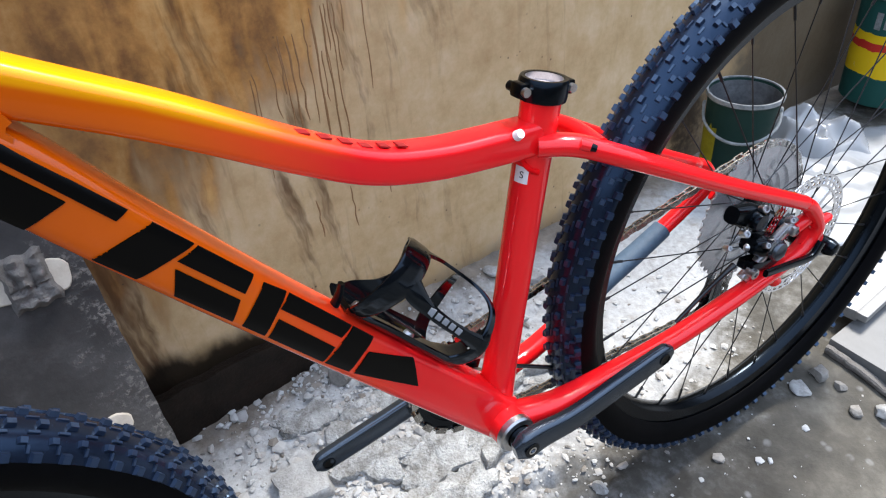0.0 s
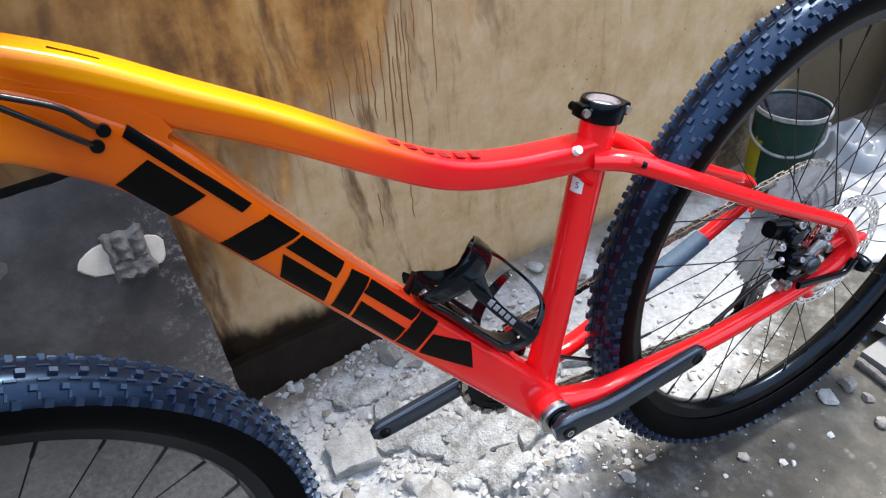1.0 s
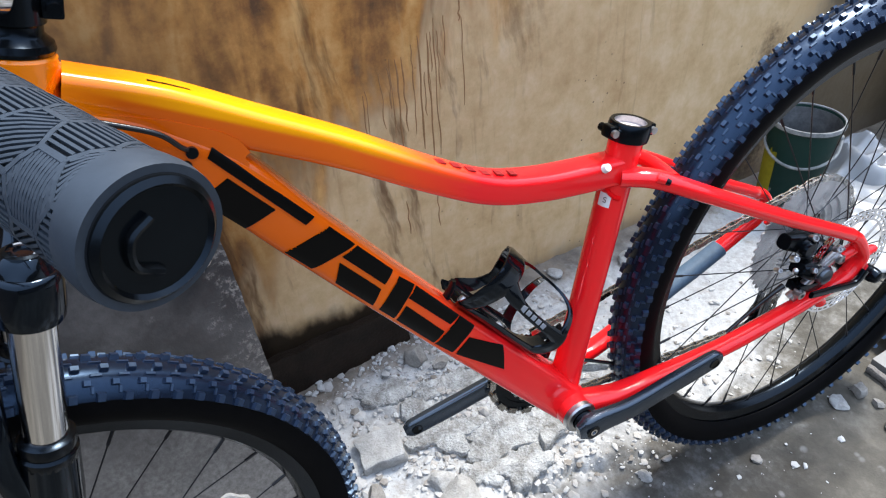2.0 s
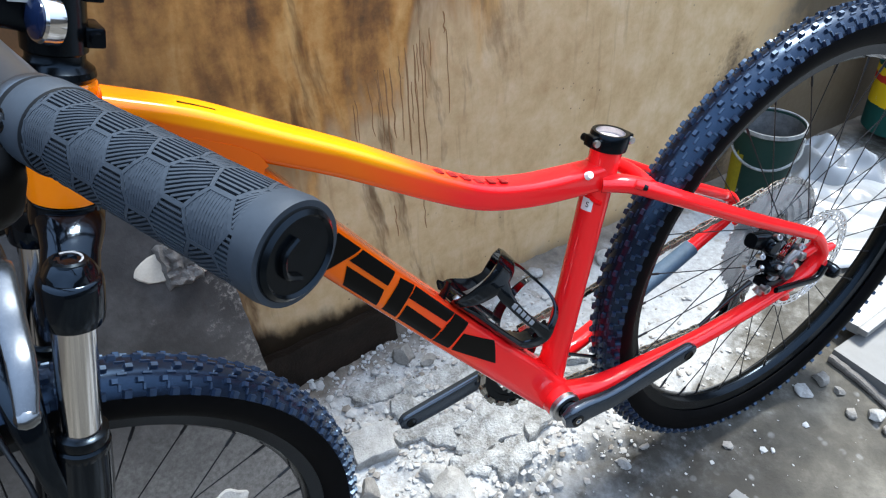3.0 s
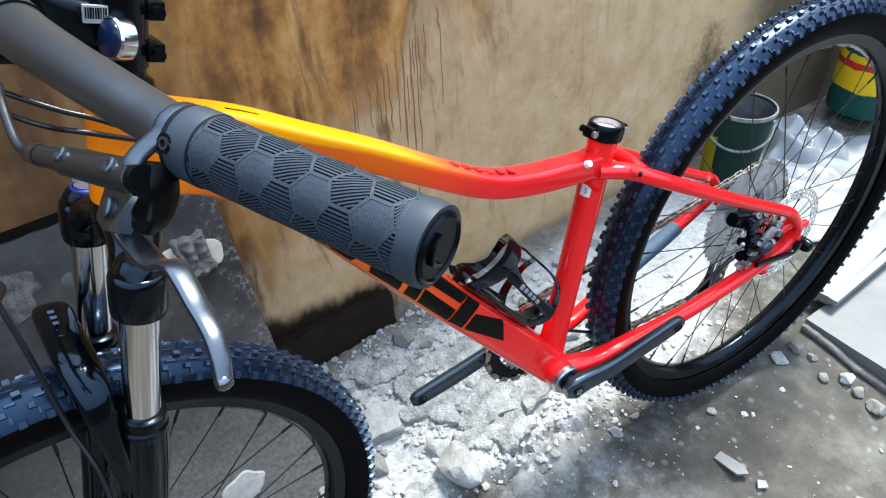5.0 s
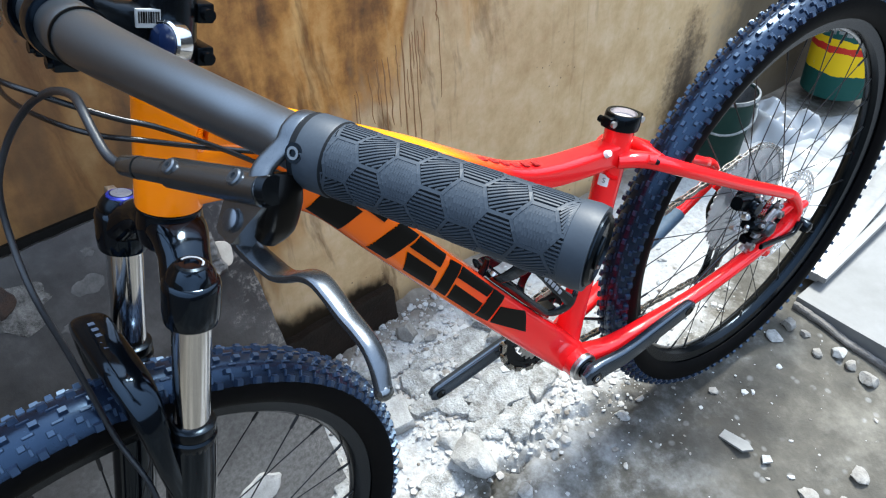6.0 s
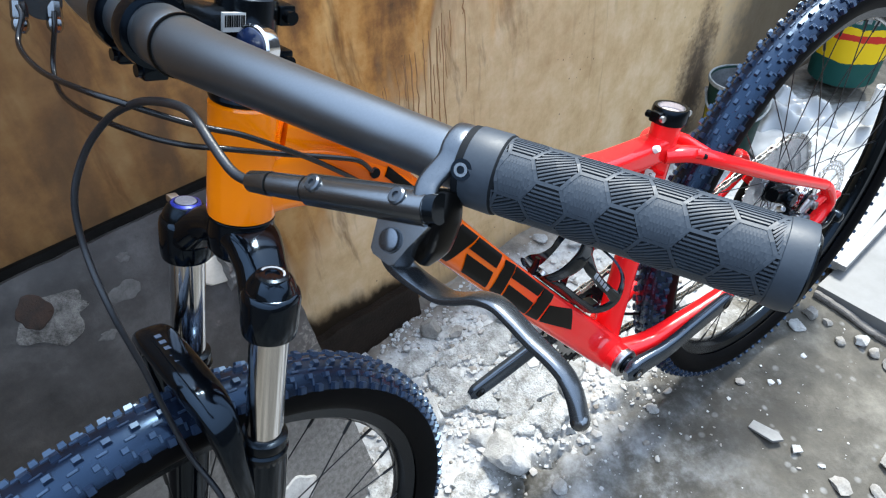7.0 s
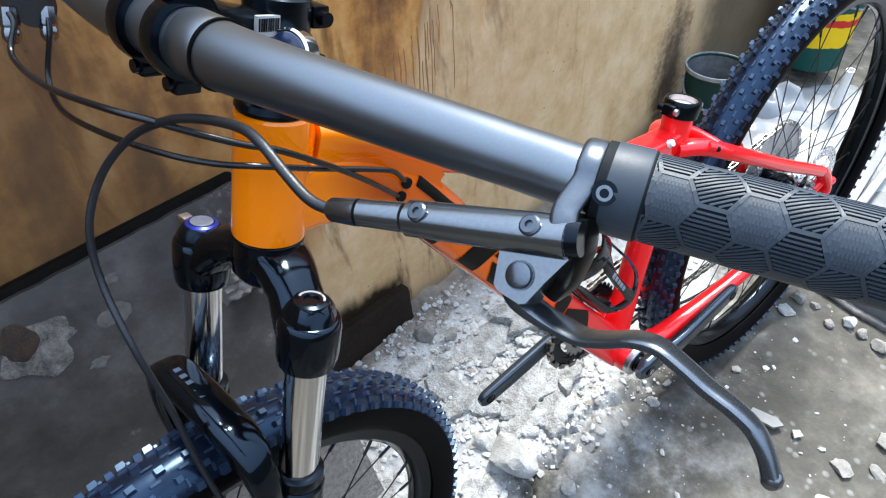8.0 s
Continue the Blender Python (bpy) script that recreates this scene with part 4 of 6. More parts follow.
def build_cockpit():
    left = curve([st(*p) for p in BAR_LEFT], 8)
    right = curve([st(a, -b, c) for a, b, c in BAR_LEFT], 8)
    radii = [0.0159, 0.0157, 0.0134, 0.0114, 0.0111, 0.0111, 0.0111]
    bar = part("handlebar", joined(sweep(left, radii, 32), sweep(right, radii, 32)), M_BAR, bicycle, "matt dark grey riser handlebar")
    part("shim", lathe([(0.0160, 0.024), (0.0166, 0.025), (0.0166, 0.0445), (0.0162, 0.0455), (0.0158, 0.0455)], st(0.066, 0, 0.05), LF_S, 36), M_BAR, bar)
    part("shim_edge", lathe([(0.0161, 0.0450), (0.0170, 0.0452), (0.0170, 0.0466), (0.0159, 0.0468)], st(0.066, 0, 0.05), LF_S, 40, True), M_DECAL, bar)
    build_grip(bar, GRIP_A, GRIP_B, True)
    build_grip(bar, st(0.0462, -0.2345, 0.0569), st(0.0117, -0.3435, 0.0609), False)
    t = unit(GRIP_B - GRIP_A)
    # lock ring bolt
    up_g = unit(UP_S - t * (UP_S @ t))
    out_g = math.cos(1.35) * up_g + math.sin(1.35) * np.cross(t, up_g)
    bolt_at = GRIP_A + t * 0.0005 + out_g * 0.0142
    part("lock_bolt", joined(sweep([bolt_at - out_g * 0.003, bolt_at + out_g * 0.0012], 0.0040, 18)), M_BLACK, bar)
    part("lock_screw", lathe([(0.0026, 0.0), (0.0026, 0.0026), (0.0015, 0.0026), (0.0015, 0.0012)], bolt_at - out_g * 0.0008, out_g, 16), M_LEVER, bar)
    # clamp of the brake lever round the bar
    c = st(0.0476, 0.2280, 0.0566)
    blade = [(0.0715, 0.222, 0.0225), (0.0708, 0.226, 0.0178), (0.0698, 0.2335, 0.0155), (0.0690, 0.2414, 0.0148), (0.0688, 0.2501, 0.0152), (0.0687, 0.2582, 0.0190), (0.0687, 0.2654, 0.0236), (0.0687, 0.2731, 0.0257), (0.0687, 0.281, 0.0240), (0.0687, 0.290, 0.0211), (0.0688, 0.299, 0.0192), (0.0689, 0.3056, 0.0166), (0.0693, 0.3107, 0.0122), (0.0700, 0.3150, 0.0062)]
    lever = part("brake_lever", sweep(curve([st(*p) for p in blade], 5), [(0.0054, 0.0038), (0.0058, 0.0028), (0.0058, 0.0019), (0.0055, 0.0018), (0.0050, 0.0019), (0.0045, 0.0019), (0.0041, 0.0020), (0.0038, 0.0021), (0.0036, 0.0023), (0.0030, 0.0026)], 16, 3.2, FW_S), M_BLADE, bicycle, "hydraulic brake lever in polished grey metal")
    part("lever_tip", lathe([(0.0006, -0.0034), (0.0022, -0.0027), (0.0031, -0.0010), (0.0032, 0.0008), (0.0024, 0.0025), (0.0006, 0.0033)], st(0.0700, 0.3152, 0.0058), FW_S, 20), M_LEVER, lever)
    # slim band clamp: it hugs the bar from behind, comes over the front and runs out along the cylinder
    up_b = unit(UP_S - t * (UP_S @ t))
    ahead = np.cross(up_b, t)
    ahead = ahead if ahead @ FW_S > 0 else -ahead
    hug = [c + 0.0128 * (math.cos(q) * up_b + math.sin(q) * ahead) for q in np.linspace(-2.4, 1.25, 9)]
    strap = hug + [st(0.0668, 0.2315, 0.0535), st(0.0705, 0.2335, 0.0490), st(0.0712, 0.2340, 0.0430)]
    part("bar_clamp", sweep(curve(strap, 4), [(0.0036, 0.0016), (0.0038, 0.0016), (0.0040, 0.0017), (0.0042, 0.0019), (0.0044, 0.0023), (0.0044, 0.0028)], 18, 3.0, t), M_BRACKET, lever)
    part("clamp_ring", lathe([(0.0113, 0.0032), (0.0144, 0.0032), (0.0147, 0.0042), (0.0144, 0.0053), (0.0113, 0.0053)], c, t, 36), M_DECAL, lever)
    body = [st(0.0875, 0.1475, 0.0215), st(0.0870, 0.149, 0.0220), st(0.0845, 0.160, 0.0250), st(0.0842, 0.161, 0.0253), st(0.0800, 0.178, 0.0297), st(0.0795, 0.180, 0.0303), st(0.0690, 0.236, 0.0455), st(0.0688, 0.237, 0.0458)]
    part("master_cylinder", joined(sweep(body[:3], [0.0036, 0.0047, 0.0054], 20), sweep(body[3:5], [0.0052, 0.0055], 20), sweep(body[5:7], [(0.0060, 0.0064), (0.0064, 0.0069)], 20, 2.6), sweep(body[6:], [0.0064, 0.0052], 20)), M_LEVER, lever, "grey hydraulic master cylinder")
    for f in (0.12, 0.82):
        p = body[5] + (body[6] - body[5]) * f
        out = unit(FW_S * 0.75 + UP_S * 0.66 - t * 0.1)
        part("cover_screw", lathe([(0.0036, 0.0045), (0.0036, 0.0074), (0.0029, 0.0080), (0.0014, 0.0080), (0.0012, 0.0070)], p, out, 16), M_BRACKET, lever)
    piv = st(0.0745, 0.2268, 0.0285)
    fwd = unit(FW_S * 0.9 + UP_S * 0.42)
    upw = unit(UP_S - fwd * (UP_S @ fwd))
    acr = np.cross(upw, fwd)
    hang = [(-0.0125, 0.0115), (-0.0115, 0.0122), (0.0115, 0.0110), (0.0118, 0.0090), (0.0072, -0.0066), (0.0050, -0.0080), (-0.0040, -0.0084), (-0.0060, -0.0070), (-0.0085, 0.0010)]
    part("lever_bracket", prism(hang, (-0.0065, 0.0030), lambda u, v, w: piv - acr * u + upw * v + fwd * w), M_LEVER, lever)
    part("pivot_bolt", joined(lathe([(0.0050, 0.0028), (0.0050, 0.0036), (0.0040, 0.0036), (0.0044, 0.0048), (0.0036, 0.0053)], piv, fwd, 24)), M_BLADE, lever)
    # black housing behind the lever
    part("lever_housing", sweep(curve([st(0.0600, 0.2345, 0.050), st(0.0620, 0.2365, 0.040), st(0.0640, 0.2360, 0.029), st(0.0670, 0.2340, 0.022)], 4), [(0.0065, 0.0042), (0.0085, 0.0052), (0.0085, 0.0052), (0.0050, 0.0035)], 14, 2.8, FW_S), M_DECAL, lever)
    part("cylinder_cap", sweep([body[6], body[7] + (body[7] - body[6]) * 3], [0.0063, 0.0058], 22), M_BLACK, lever)
    # stem
    stem = part("stem", joined(
        lathe([(0.0165, 0.016), (0.0192, 0.018), (0.0192, 0.066), (0.0168, 0.068)], HEAD_TOP, UP_S, 36),
        sweep([st(-0.004, 0, 0.042), st(0.02, 0, 0.0445), st(0.036, 0, 0.047), st(0.052, 0, 0.05)], [(0.015, 0.019), (0.0135, 0.0155), (0.0140, 0.0155), (0.0215, 0.0185)], 24, 3.4, LF_S)), M_BLACK, bicycle, "short black stem with bolted faceplate")
    for s in (1, -1):
        part("faceplate", joined(lathe([(0.0160, -0.0055), (0.0200, -0.005), (0.0205, 0.0), (0.0200, 0.005), (0.0160, 0.0055)], st(0.066, s * 0.0155, 0.05), LF_S, 32)), M_GLOSS, stem)
        for c2 in (1, -1):
            p = st(0.066, s * 0.0155, 0.05 + c2 * 0.0215)
            part("faceplate_bolt", joined(block(p + FW_S * 0.001, (0.007, 0.0050, 0.0050), (FW_S, LF_S, UP_S), 0.0015), sweep([p + FW_S * 0.007, p + FW_S * 0.0105], 0.0036, 14)), M_GLOSS, stem)
    for c2 in (0.028, 0.056):
        p = st(-0.021, 0, c2)
        part("pinch_bolt", joined(block(p, (0.006, 0.0135, 0.0065), (FW_S, LF_S, UP_S), 0.002), sweep([p + LF_S * 0.013, p + LF_S * 0.019], 0.0042, 14)), M_BLACK, stem)
    part("label", block(st(0.0175, 0.0150, 0.0535), (0.0075, 0.0012, 0.0055), (FW_S, LF_S, UP_S), 0), M_LABEL, stem, "grey-white barcode label")
    for k in range(9):
        part("label_bar", block(st(0.0115 + k * 0.0015, 0.0164, 0.0543), (0.0004 if k % 3 else 0.0006, 0.0003, 0.0034), (FW_S, LF_S, UP_S), 0), M_DECAL, stem)
    badge_at, badge_ax = st(0.004, 0.024, 0.040), unit(FW_S * 0.95 + LF_S * 0.25 + UP_S * 0.15)
    badge = part("stem_badge", lathe([(0.0118, -0.002), (0.0138, -0.001), (0.0141, 0.003), (0.0138, 0.0085), (0.0126, 0.0100), (0.0112, 0.0100)], badge_at, badge_ax, 36), M_CHROME, stem, "round badge with a silver rim and a dark blue face")
    part("badge_face", lathe([(0.0116, 0.0096), (0.0113, 0.0108), (0.0070, 0.0124), (0.0010, 0.0130)], badge_at, badge_ax, 36), M_BADGE, badge)
    part("badge_post", sweep([st(0.002, 0.012, 0.040), badge_at], 0.006, 14), M_BLACK, stem)
    part("top_cap", lathe([(0.0168, 0.068), (0.0172, 0.070), (0.0168, 0.073), (0.006, 0.0738), (0.005, 0.072)], HEAD_TOP, UP_S, 32), M_GLOSS, stem)
    part("top_print", lathe([(0.011, 0.0736), (0.0108, 0.0743)], HEAD_TOP, UP_S, 24), material("red_print", (0.6, 0.02, 0.03), 0.4), stem)
    part("headset_cover", lathe([(0.0222, 0.0005), (0.0232, 0.003), (0.0222, 0.007), (0.0185, 0.010), (0.0172, 0.012), (0.0172, 0.017)], HEAD_TOP, UP_S, 40), M_BLACK, bicycle)
    part("crown_race", lathe([(0.0205, -0.0875), (0.0232, -0.0865), (0.0234, -0.0845), (0.0222, -0.0835)], HEAD_TOP, UP_S, 40), M_BLACK, bicycle)
    # shifter under the right half of the bar
    shifter = part("shifter", sweep(curve([st(0.060, -0.185, 0.040), st(0.066, -0.170, 0.030), st(0.068, -0.150, 0.028)], 5), [(0.014, 0.013), (0.0185, 0.0165), (0.015, 0.013)], 24, 2.1), M_CRANK, bicycle, "dark grey trigger shifter")
    for a in (0.0845, 0.0625):
        part("cable_adjuster", lathe([(0.0052, -0.012), (0.0056, -0.002), (0.0048, 0.0), (0.0056, 0.002), (0.0052, 0.006), (0.0030, 0.009)], st(a - 0.002, -0.150, 0.014), -UP_S * 0.8 + LF_S * 0.25 + FW_S * 0.1, 8), M_LEVER, shifter)


build_cockpit()


def b_(x, y, z):
    return arr((x, y, z))


def build_cables():
    gear = [
        curve([st(0.083, -0.148, 0.024), st(0.083, -0.1428, 0.0178), st(0.090, -0.1327, 0.0023), st(0.097, -0.0723, 0.0034), st(0.094, -0.0149, 0.0095), st(0.082, 0.0115, 0.0093), st(0.066, 0.0228, 0.0043), st(0.045, 0.0337, -0.0017), b_(0.3837, 0.042, 0.5437), b_(0.3504, 0.036, 0.5101), b_(0.3263, 0.030, 0.4823), b_(0.3059, 0.0215, 0.4562), b_(0.300, 0.016, 0.450)], 7),
        curve([st(0.061, -0.148, 0.020), st(0.063, -0.1444, 0.0095), st(0.066, -0.1467, -0.0181), st(0.072, -0.1168, -0.0285), st(0.074, -0.0615, -0.0238), st(0.064, -0.0117, -0.0201), st(0.048, 0.0124, -0.0202), b_(0.3982, 0.038, 0.5397), b_(0.3637, 0.034, 0.517), b_(0.328, 0.031, 0.4952), b_(0.3083, 0.029, 0.4814), b_(0.2985, 0.024, 0.466), b_(0.294, 0.016, 0.459)], 7)]
    for line in gear:
        part("gear_cable", sweep(line, 0.0019, 12), M_CABLE, bicycle, "black cable housing")
    hose = curve([st(0.0872, 0.155, 0.0230), st(0.0885, 0.1490, 0.0223), st(0.090, 0.138, 0.0228), st(0.090, 0.1223, 0.0283), st(0.089, 0.1064, 0.0338), st(0.086, 0.0871, 0.0333), st(0.082, 0.0514, 0.0240), st(0.080, 0.0186, 0.0113), st(0.083, -0.0105, -0.0074), st(0.090, -0.0311, -0.035), st(0.098, -0.0347, -0.0663), st(0.098, -0.0266, -0.1003), st(0.095, 0.0000, -0.1343), st(0.082, 0.014, -0.180), st(0.070, 0.020, -0.225), st(0.060, 0.035, -0.262), st(0.046, 0.062, -0.300), st(0.040, 0.078, -0.36), st(0.03, 0.079, -0.5)], 7)
    part("brake_hose", sweep(hose, 0.0023, 12), M_HOSE, bicycle, "black brake hose")
    for p in (b_(0.294, 0.018, 0.459), b_(0.301, 0.018, 0.451)):
        part("cable_port", sweep([p - arr((0, 0.003, 0)), p + arr((0, 0.0035, 0))], 0.0042, 14), M_BLACK, bicycle)
    # rear brake hose along the far chain stay
    part("brake_hose", sweep(curve([(-0.04, -0.02, 0.02), (-0.14, 0.012, -0.022), (-0.24, 0.034, -0.016), (-0.33, 0.046, 0.008), (-0.372, 0.044, 0.036)], 6), 0.0024, 10), M_CABLE, bicycle)


M_HOSE = speckled("hose_sleeve", (0.007, 0.0085, 0.011), (0.012, 0.014, 0.018), 200, 0.38)
M_CABLE = speckled("cable_sleeve", (0.0025, 0.003, 0.004), (0.006, 0.007, 0.009), 200, 0.22)
build_cables()


M_CAPDISC = speckled("pale_blue_alloy", (0.20, 0.23, 0.32), (0.28, 0.31, 0.40), 150, 0.3, 0.8, 0.1, 0.0003)
M_PRINT = material("faint_blue_print", (0.035, 0.048, 0.078), 0.8, 0.0, 0.1)


def fork_details():
    for s, m in ((1, M_GLOSS), (-1, M_BLACK)):
        base = st(0.012, s * 0.059, 0)
        # turned knob, pinched by five finger hollows
        v, f = lathe([(0.0172, -0.1125), (0.0172, -0.1085), (0.0150, -0.1045), (0.0128, -0.1015), (0.0095, -0.1000), (0.0050, -0.0996), (0.0044, -0.1012), (0.0010, -0.1012)], base, UP_S, 60)
        if s > 0:
            rel = v - base
            along = rel @ UP_S
            flat_ = rel - along[:, None] * UP_S
            ang = np.arctan2(flat_ @ LF_S, flat_ @ FW_S)
            pinch = 1 - 0.14 * ((along > -0.111) & (np.linalg.norm(flat_, axis=1) > 0.012)) * (0.5 + 0.5 * np.cos(5 * ang + 0.6))
            v = base + along[:, None] * UP_S + flat_ * pinch[:, None]
        part("cap_knob", (v, f), m, fork)
        part("cap_ring", lathe([(0.0118, -0.1018), (0.0112, -0.1002), (0.0088, -0.0993), (0.0088, -0.1010)], base, UP_S, 28, True), M_BLUE if s < 0 else M_BLACK, fork)
        if s < 0:
            part("cap_disc", lathe([(0.0080, -0.1000), (0.0080, -0.0988), (0.0060, -0.0984), (0.0010, -0.0990)], base, UP_S, 24), M_CAPDISC, fork)
        if s > 0:
            part("cap_print", sweep(curve([base + UP_S * -0.0996 + 0.0082 * (math.cos(q) * FW_S + math.sin(q) * LF_S) for q in np.linspace(2.2, 5.2, 7)], 3), [(0.0009, 0.0004)] * 2, 6, 2, LF_S), M_GREY, fork)
    part("lockout_tab", block(st(0.012, -0.0785, -0.1065), (0.004, 0.0055, 0.0028), (FW_S, LF_S, UP_S), 0.001), M_STEEL, fork)
    # plain bars for the print on the arch
    for k in range(5):
        b = -0.030 + k * 0.0078
        part("arch_print", block(st(0.0515, b, -0.1943 - 0.00035 * k), (0.0024, 0.0020, 0.0005), (FW_S, LF_S, UP_S), 0), M_PRINT, fork)
    # quick release axle
    part("axle", lathe([(0.004, -0.08), (0.011, -0.078), (0.011, -0.070), (0.005, -0.068), (0.005, 0.068), (0.011, 0.070), (0.011, 0.080), (0.004, 0.082)], FRONT, LF_S, 20), M_BLACK, fork)


fork_details()


# ---- cranks, chain, rear end ----
def toothed(teeth, radius, inner, y0, y1, depth=0.0045):
    """A chain wheel: a ring with teeth, between two heights along its axis."""
    verts, faces = [], []
    n = teeth * 4
    for y in (y0, y1):
        for k in range(n):
            a = 2 * math.pi * k / n
            r = radius + (depth / 2 if k % 4 in (1, 2) else -depth / 2)
            verts += [(r * math.cos(a), y, r * math.sin(a)), (inner * math.cos(a), y, inner * math.sin(a))]
    m = 2 * n
    for k in range(n):
        j = (k + 1) % n
        faces += [(2 * k, 2 * j, 2 * j + 1, 2 * k + 1), (m + 2 * k, m + 2 * k + 1, m + 2 * j + 1, m + 2 * j), (2 * k, m + 2 * k, m + 2 * j, 2 * j), (2 * k + 1, 2 * j + 1, m + 2 * j + 1, m + 2 * k + 1)]
    return arr(verts), faces


def moved(geo, by):
    return geo[0] + arr(by), geo[1]


def build_drive():
    d = arr((-math.cos(radians(6.3)), 0, math.sin(radians(6.3)))) * 0.172
    for s in (1, -1):
        a, b = arr((0, s * 0.058, 0)), s * d + arr((0, s * 0.069, 0))
        up = unit(np.cross(LEFT, unit(b - a)))
        line = curve([a - (b - a) * 0.085, a, a + (b - a) * 0.1, a + (b - a) * 0.32 + LEFT * s * 0.004, a + (b - a) * 0.65 + LEFT * s * 0.002, b, b + (b - a) * 0.085], 5)
        arm = part("crank_arm", sweep(line, [(0.005, 0.010), (0.0090, 0.0175), (0.0088, 0.0165), (0.0076, 0.0145), (0.0072, 0.0135), (0.0072, 0.0138), (0.0064, 0.0130), (0.0045, 0.006)], 20, 3.8, LEFT), M_CRANK, bicycle, "black alloy crank arm without pedal")
        part("pedal_eye", lathe([(0.0072, -0.0072), (0.0072, 0.0074), (0.0058, 0.0074), (0.0058, -0.0072)], b, LEFT, 20, True), M_BLACK, arm)
        # black plug in place of the shade inside the pedal hole
        part("pedal_hole_shade", lathe([(0.0058, -0.006), (0.0058, 0.0066)], b, LEFT, 16), M_DECAL, arm)
        part("crank_bolt", lathe([(0.0085, 0.0085), (0.0085, 0.0096), (0.0052, 0.0098), (0.0050, 0.0088), (0.0030, 0.0088)], a, LEFT * s, 20), M_BLACK, arm)
        part("bolt_ring", lathe([(0.0046, 0.0090), (0.0046, 0.0102), (0.0030, 0.0102), (0.0030, 0.0090)], a, LEFT * s, 16, True), M_CHROME, arm)
    part("crank_axle", lathe([(0.0125, -0.058), (0.0125, 0.050)], (0, 0, 0), LEFT, 24), M_BLACK, bicycle)
    part("bearing_cup", lathe([(0.0205, 0.036), (0.0215, 0.037), (0.0215, 0.043), (0.0195, 0.045), (0.0140, 0.0455), (0.0140, 0.036)], (0, 0, 0), LEFT, 36, True), M_STEEL, bicycle)
    part("bearing_cup", lathe([(0.0205, -0.036), (0.0215, -0.037), (0.0215, -0.043), (0.014, -0.0445)], (0, 0, 0), LEFT, 36), M_STEEL, bicycle)
    ring = part("chainring", joined(toothed(34, 0.0680, 0.056, -0.0510, -0.0490), lathe([(0.058, -0.0515), (0.058, -0.050), (0.047, -0.050), (0.047, -0.0515)], (0, 0, 0), LEFT, 48, True)), M_BLACK, bicycle, "black toothed chainring")
    part("small_ring", toothed(22, 0.0445, 0.034, -0.0435, -0.0420), M_STEEL, ring)
    for k in range(4):
        a = k * math.pi / 2 + 0.5
        part("spider_arm", sweep([(0, -0.051, 0), (0.054 * math.cos(a), -0.0505, 0.054 * math.sin(a))], [(0.004, 0.011), (0.003, 0.006)], 10, 3, LEFT), M_BLACK, ring)
    # cassette
    cassette = part("cassette", lathe([(0.018, -0.055), (0.018, -0.026)], REAR, LEFT, 24), M_STEEL, bicycle, "steel sprocket cassette")
    for k, teeth in enumerate((46, 38, 32, 28, 24, 21, 18, 15, 12)):
        r = teeth * 0.0127 / (2 * math.pi)
        part("sprocket", moved(toothed(teeth, r, r * 0.78 if k < 4 else r * 0.5, -0.0285 - k * 0.0030, -0.0268 - k * 0.0030), REAR), M_STEEL, cassette)
    part("spoke_guard", lathe([(0.100, -0.0250), (0.100, -0.0242), (0.040, -0.0242), (0.040, -0.0250)], REAR, LEFT, 64, True), M_CLEAR, cassette, "clear plastic spoke guard disc")
    # chain: outer links strung along its run
    r1, r2 = 0.0690, 0.0930
    runs = [
        (arr((0.0, -0.0500, r1)), REAR + arr((0.018, -0.0300, r2 - 0.001))),
        (arr((0.0, -0.0500, -r1)), REAR + arr((0.045, -0.0435, -0.155))),
        (REAR + arr((0.012, -0.0435, -0.150)), REAR + arr((-0.012, -0.0435, -0.062)))]
    links = []

    def link(c, t, k):
        t = unit(t)
        up = unit(np.cross(t, LEFT))
        for s in (1, -1):
            off = 0.0034 if k % 2 else 0.0022
            links.append(block(c + LEFT * s * off, (0.0072, 0.0006, 0.0040), (t, LEFT, up), 0))
        links.append(sweep([c + t * 0.006 - LEFT * 0.004, c + t * 0.006 + LEFT * 0.004], 0.0030, 8))
    for p, q in runs:
        n = int(np.linalg.norm(q - p) / 0.0127)
        for k in range(n):
            sag = arr((0, 0, -0.003 * math.sin(math.pi * k / n)))
            link(p + (q - p) * (k / n) + sag, q - p, k)
    for k in range(9):
        a = -math.pi / 2 + math.pi * k / 9
        link(arr((r1 * math.cos(a), -0.05, r1 * math.sin(a))), arr((-math.sin(a), 0, math.cos(a))), k)
    for k in range(16):
        a = 1.38 + k * 0.1366
        link(REAR + arr((r2 * math.cos(a), -0.0285, r2 * math.sin(a))), arr((-math.sin(a), 0, math.cos(a))), k)
    tagged(part("chain", joined(*links), M_CHAIN, bicycle, "bare steel roller chain", smooth=0), kind="stuff")
    # rear derailleur
    mech = part("rear_derailleur", sweep(curve([REAR + arr((-0.008, -0.068, -0.012)), REAR + arr((0.012, -0.066, -0.040)), REAR + arr((0.022, -0.056, -0.070))], 4), [(0.011, 0.013), (0.013, 0.016), (0.010, 0.012)], 14, 3), M_BLACK, bicycle, "black rear derailleur")
    for y in (-0.0375, -0.0500):
        part("cage_plate", sweep(curve([REAR + arr((0.016, y, -0.066)), REAR + arr((0.030, y, -0.110)), REAR + arr((0.040, y, -0.160))], 4), [(0.0012, 0.012), (0.0012, 0.009), (0.0012, 0.012)], 10, 3, LEFT), M_LEVER, mech)
    for z, x in ((-0.072, 0.018), (-0.152, 0.038)):
        part("jockey_wheel", moved(toothed(11, 0.021, 0.004, -0.046, -0.0415), REAR + arr((x, 0, z))), M_BLACK, mech)
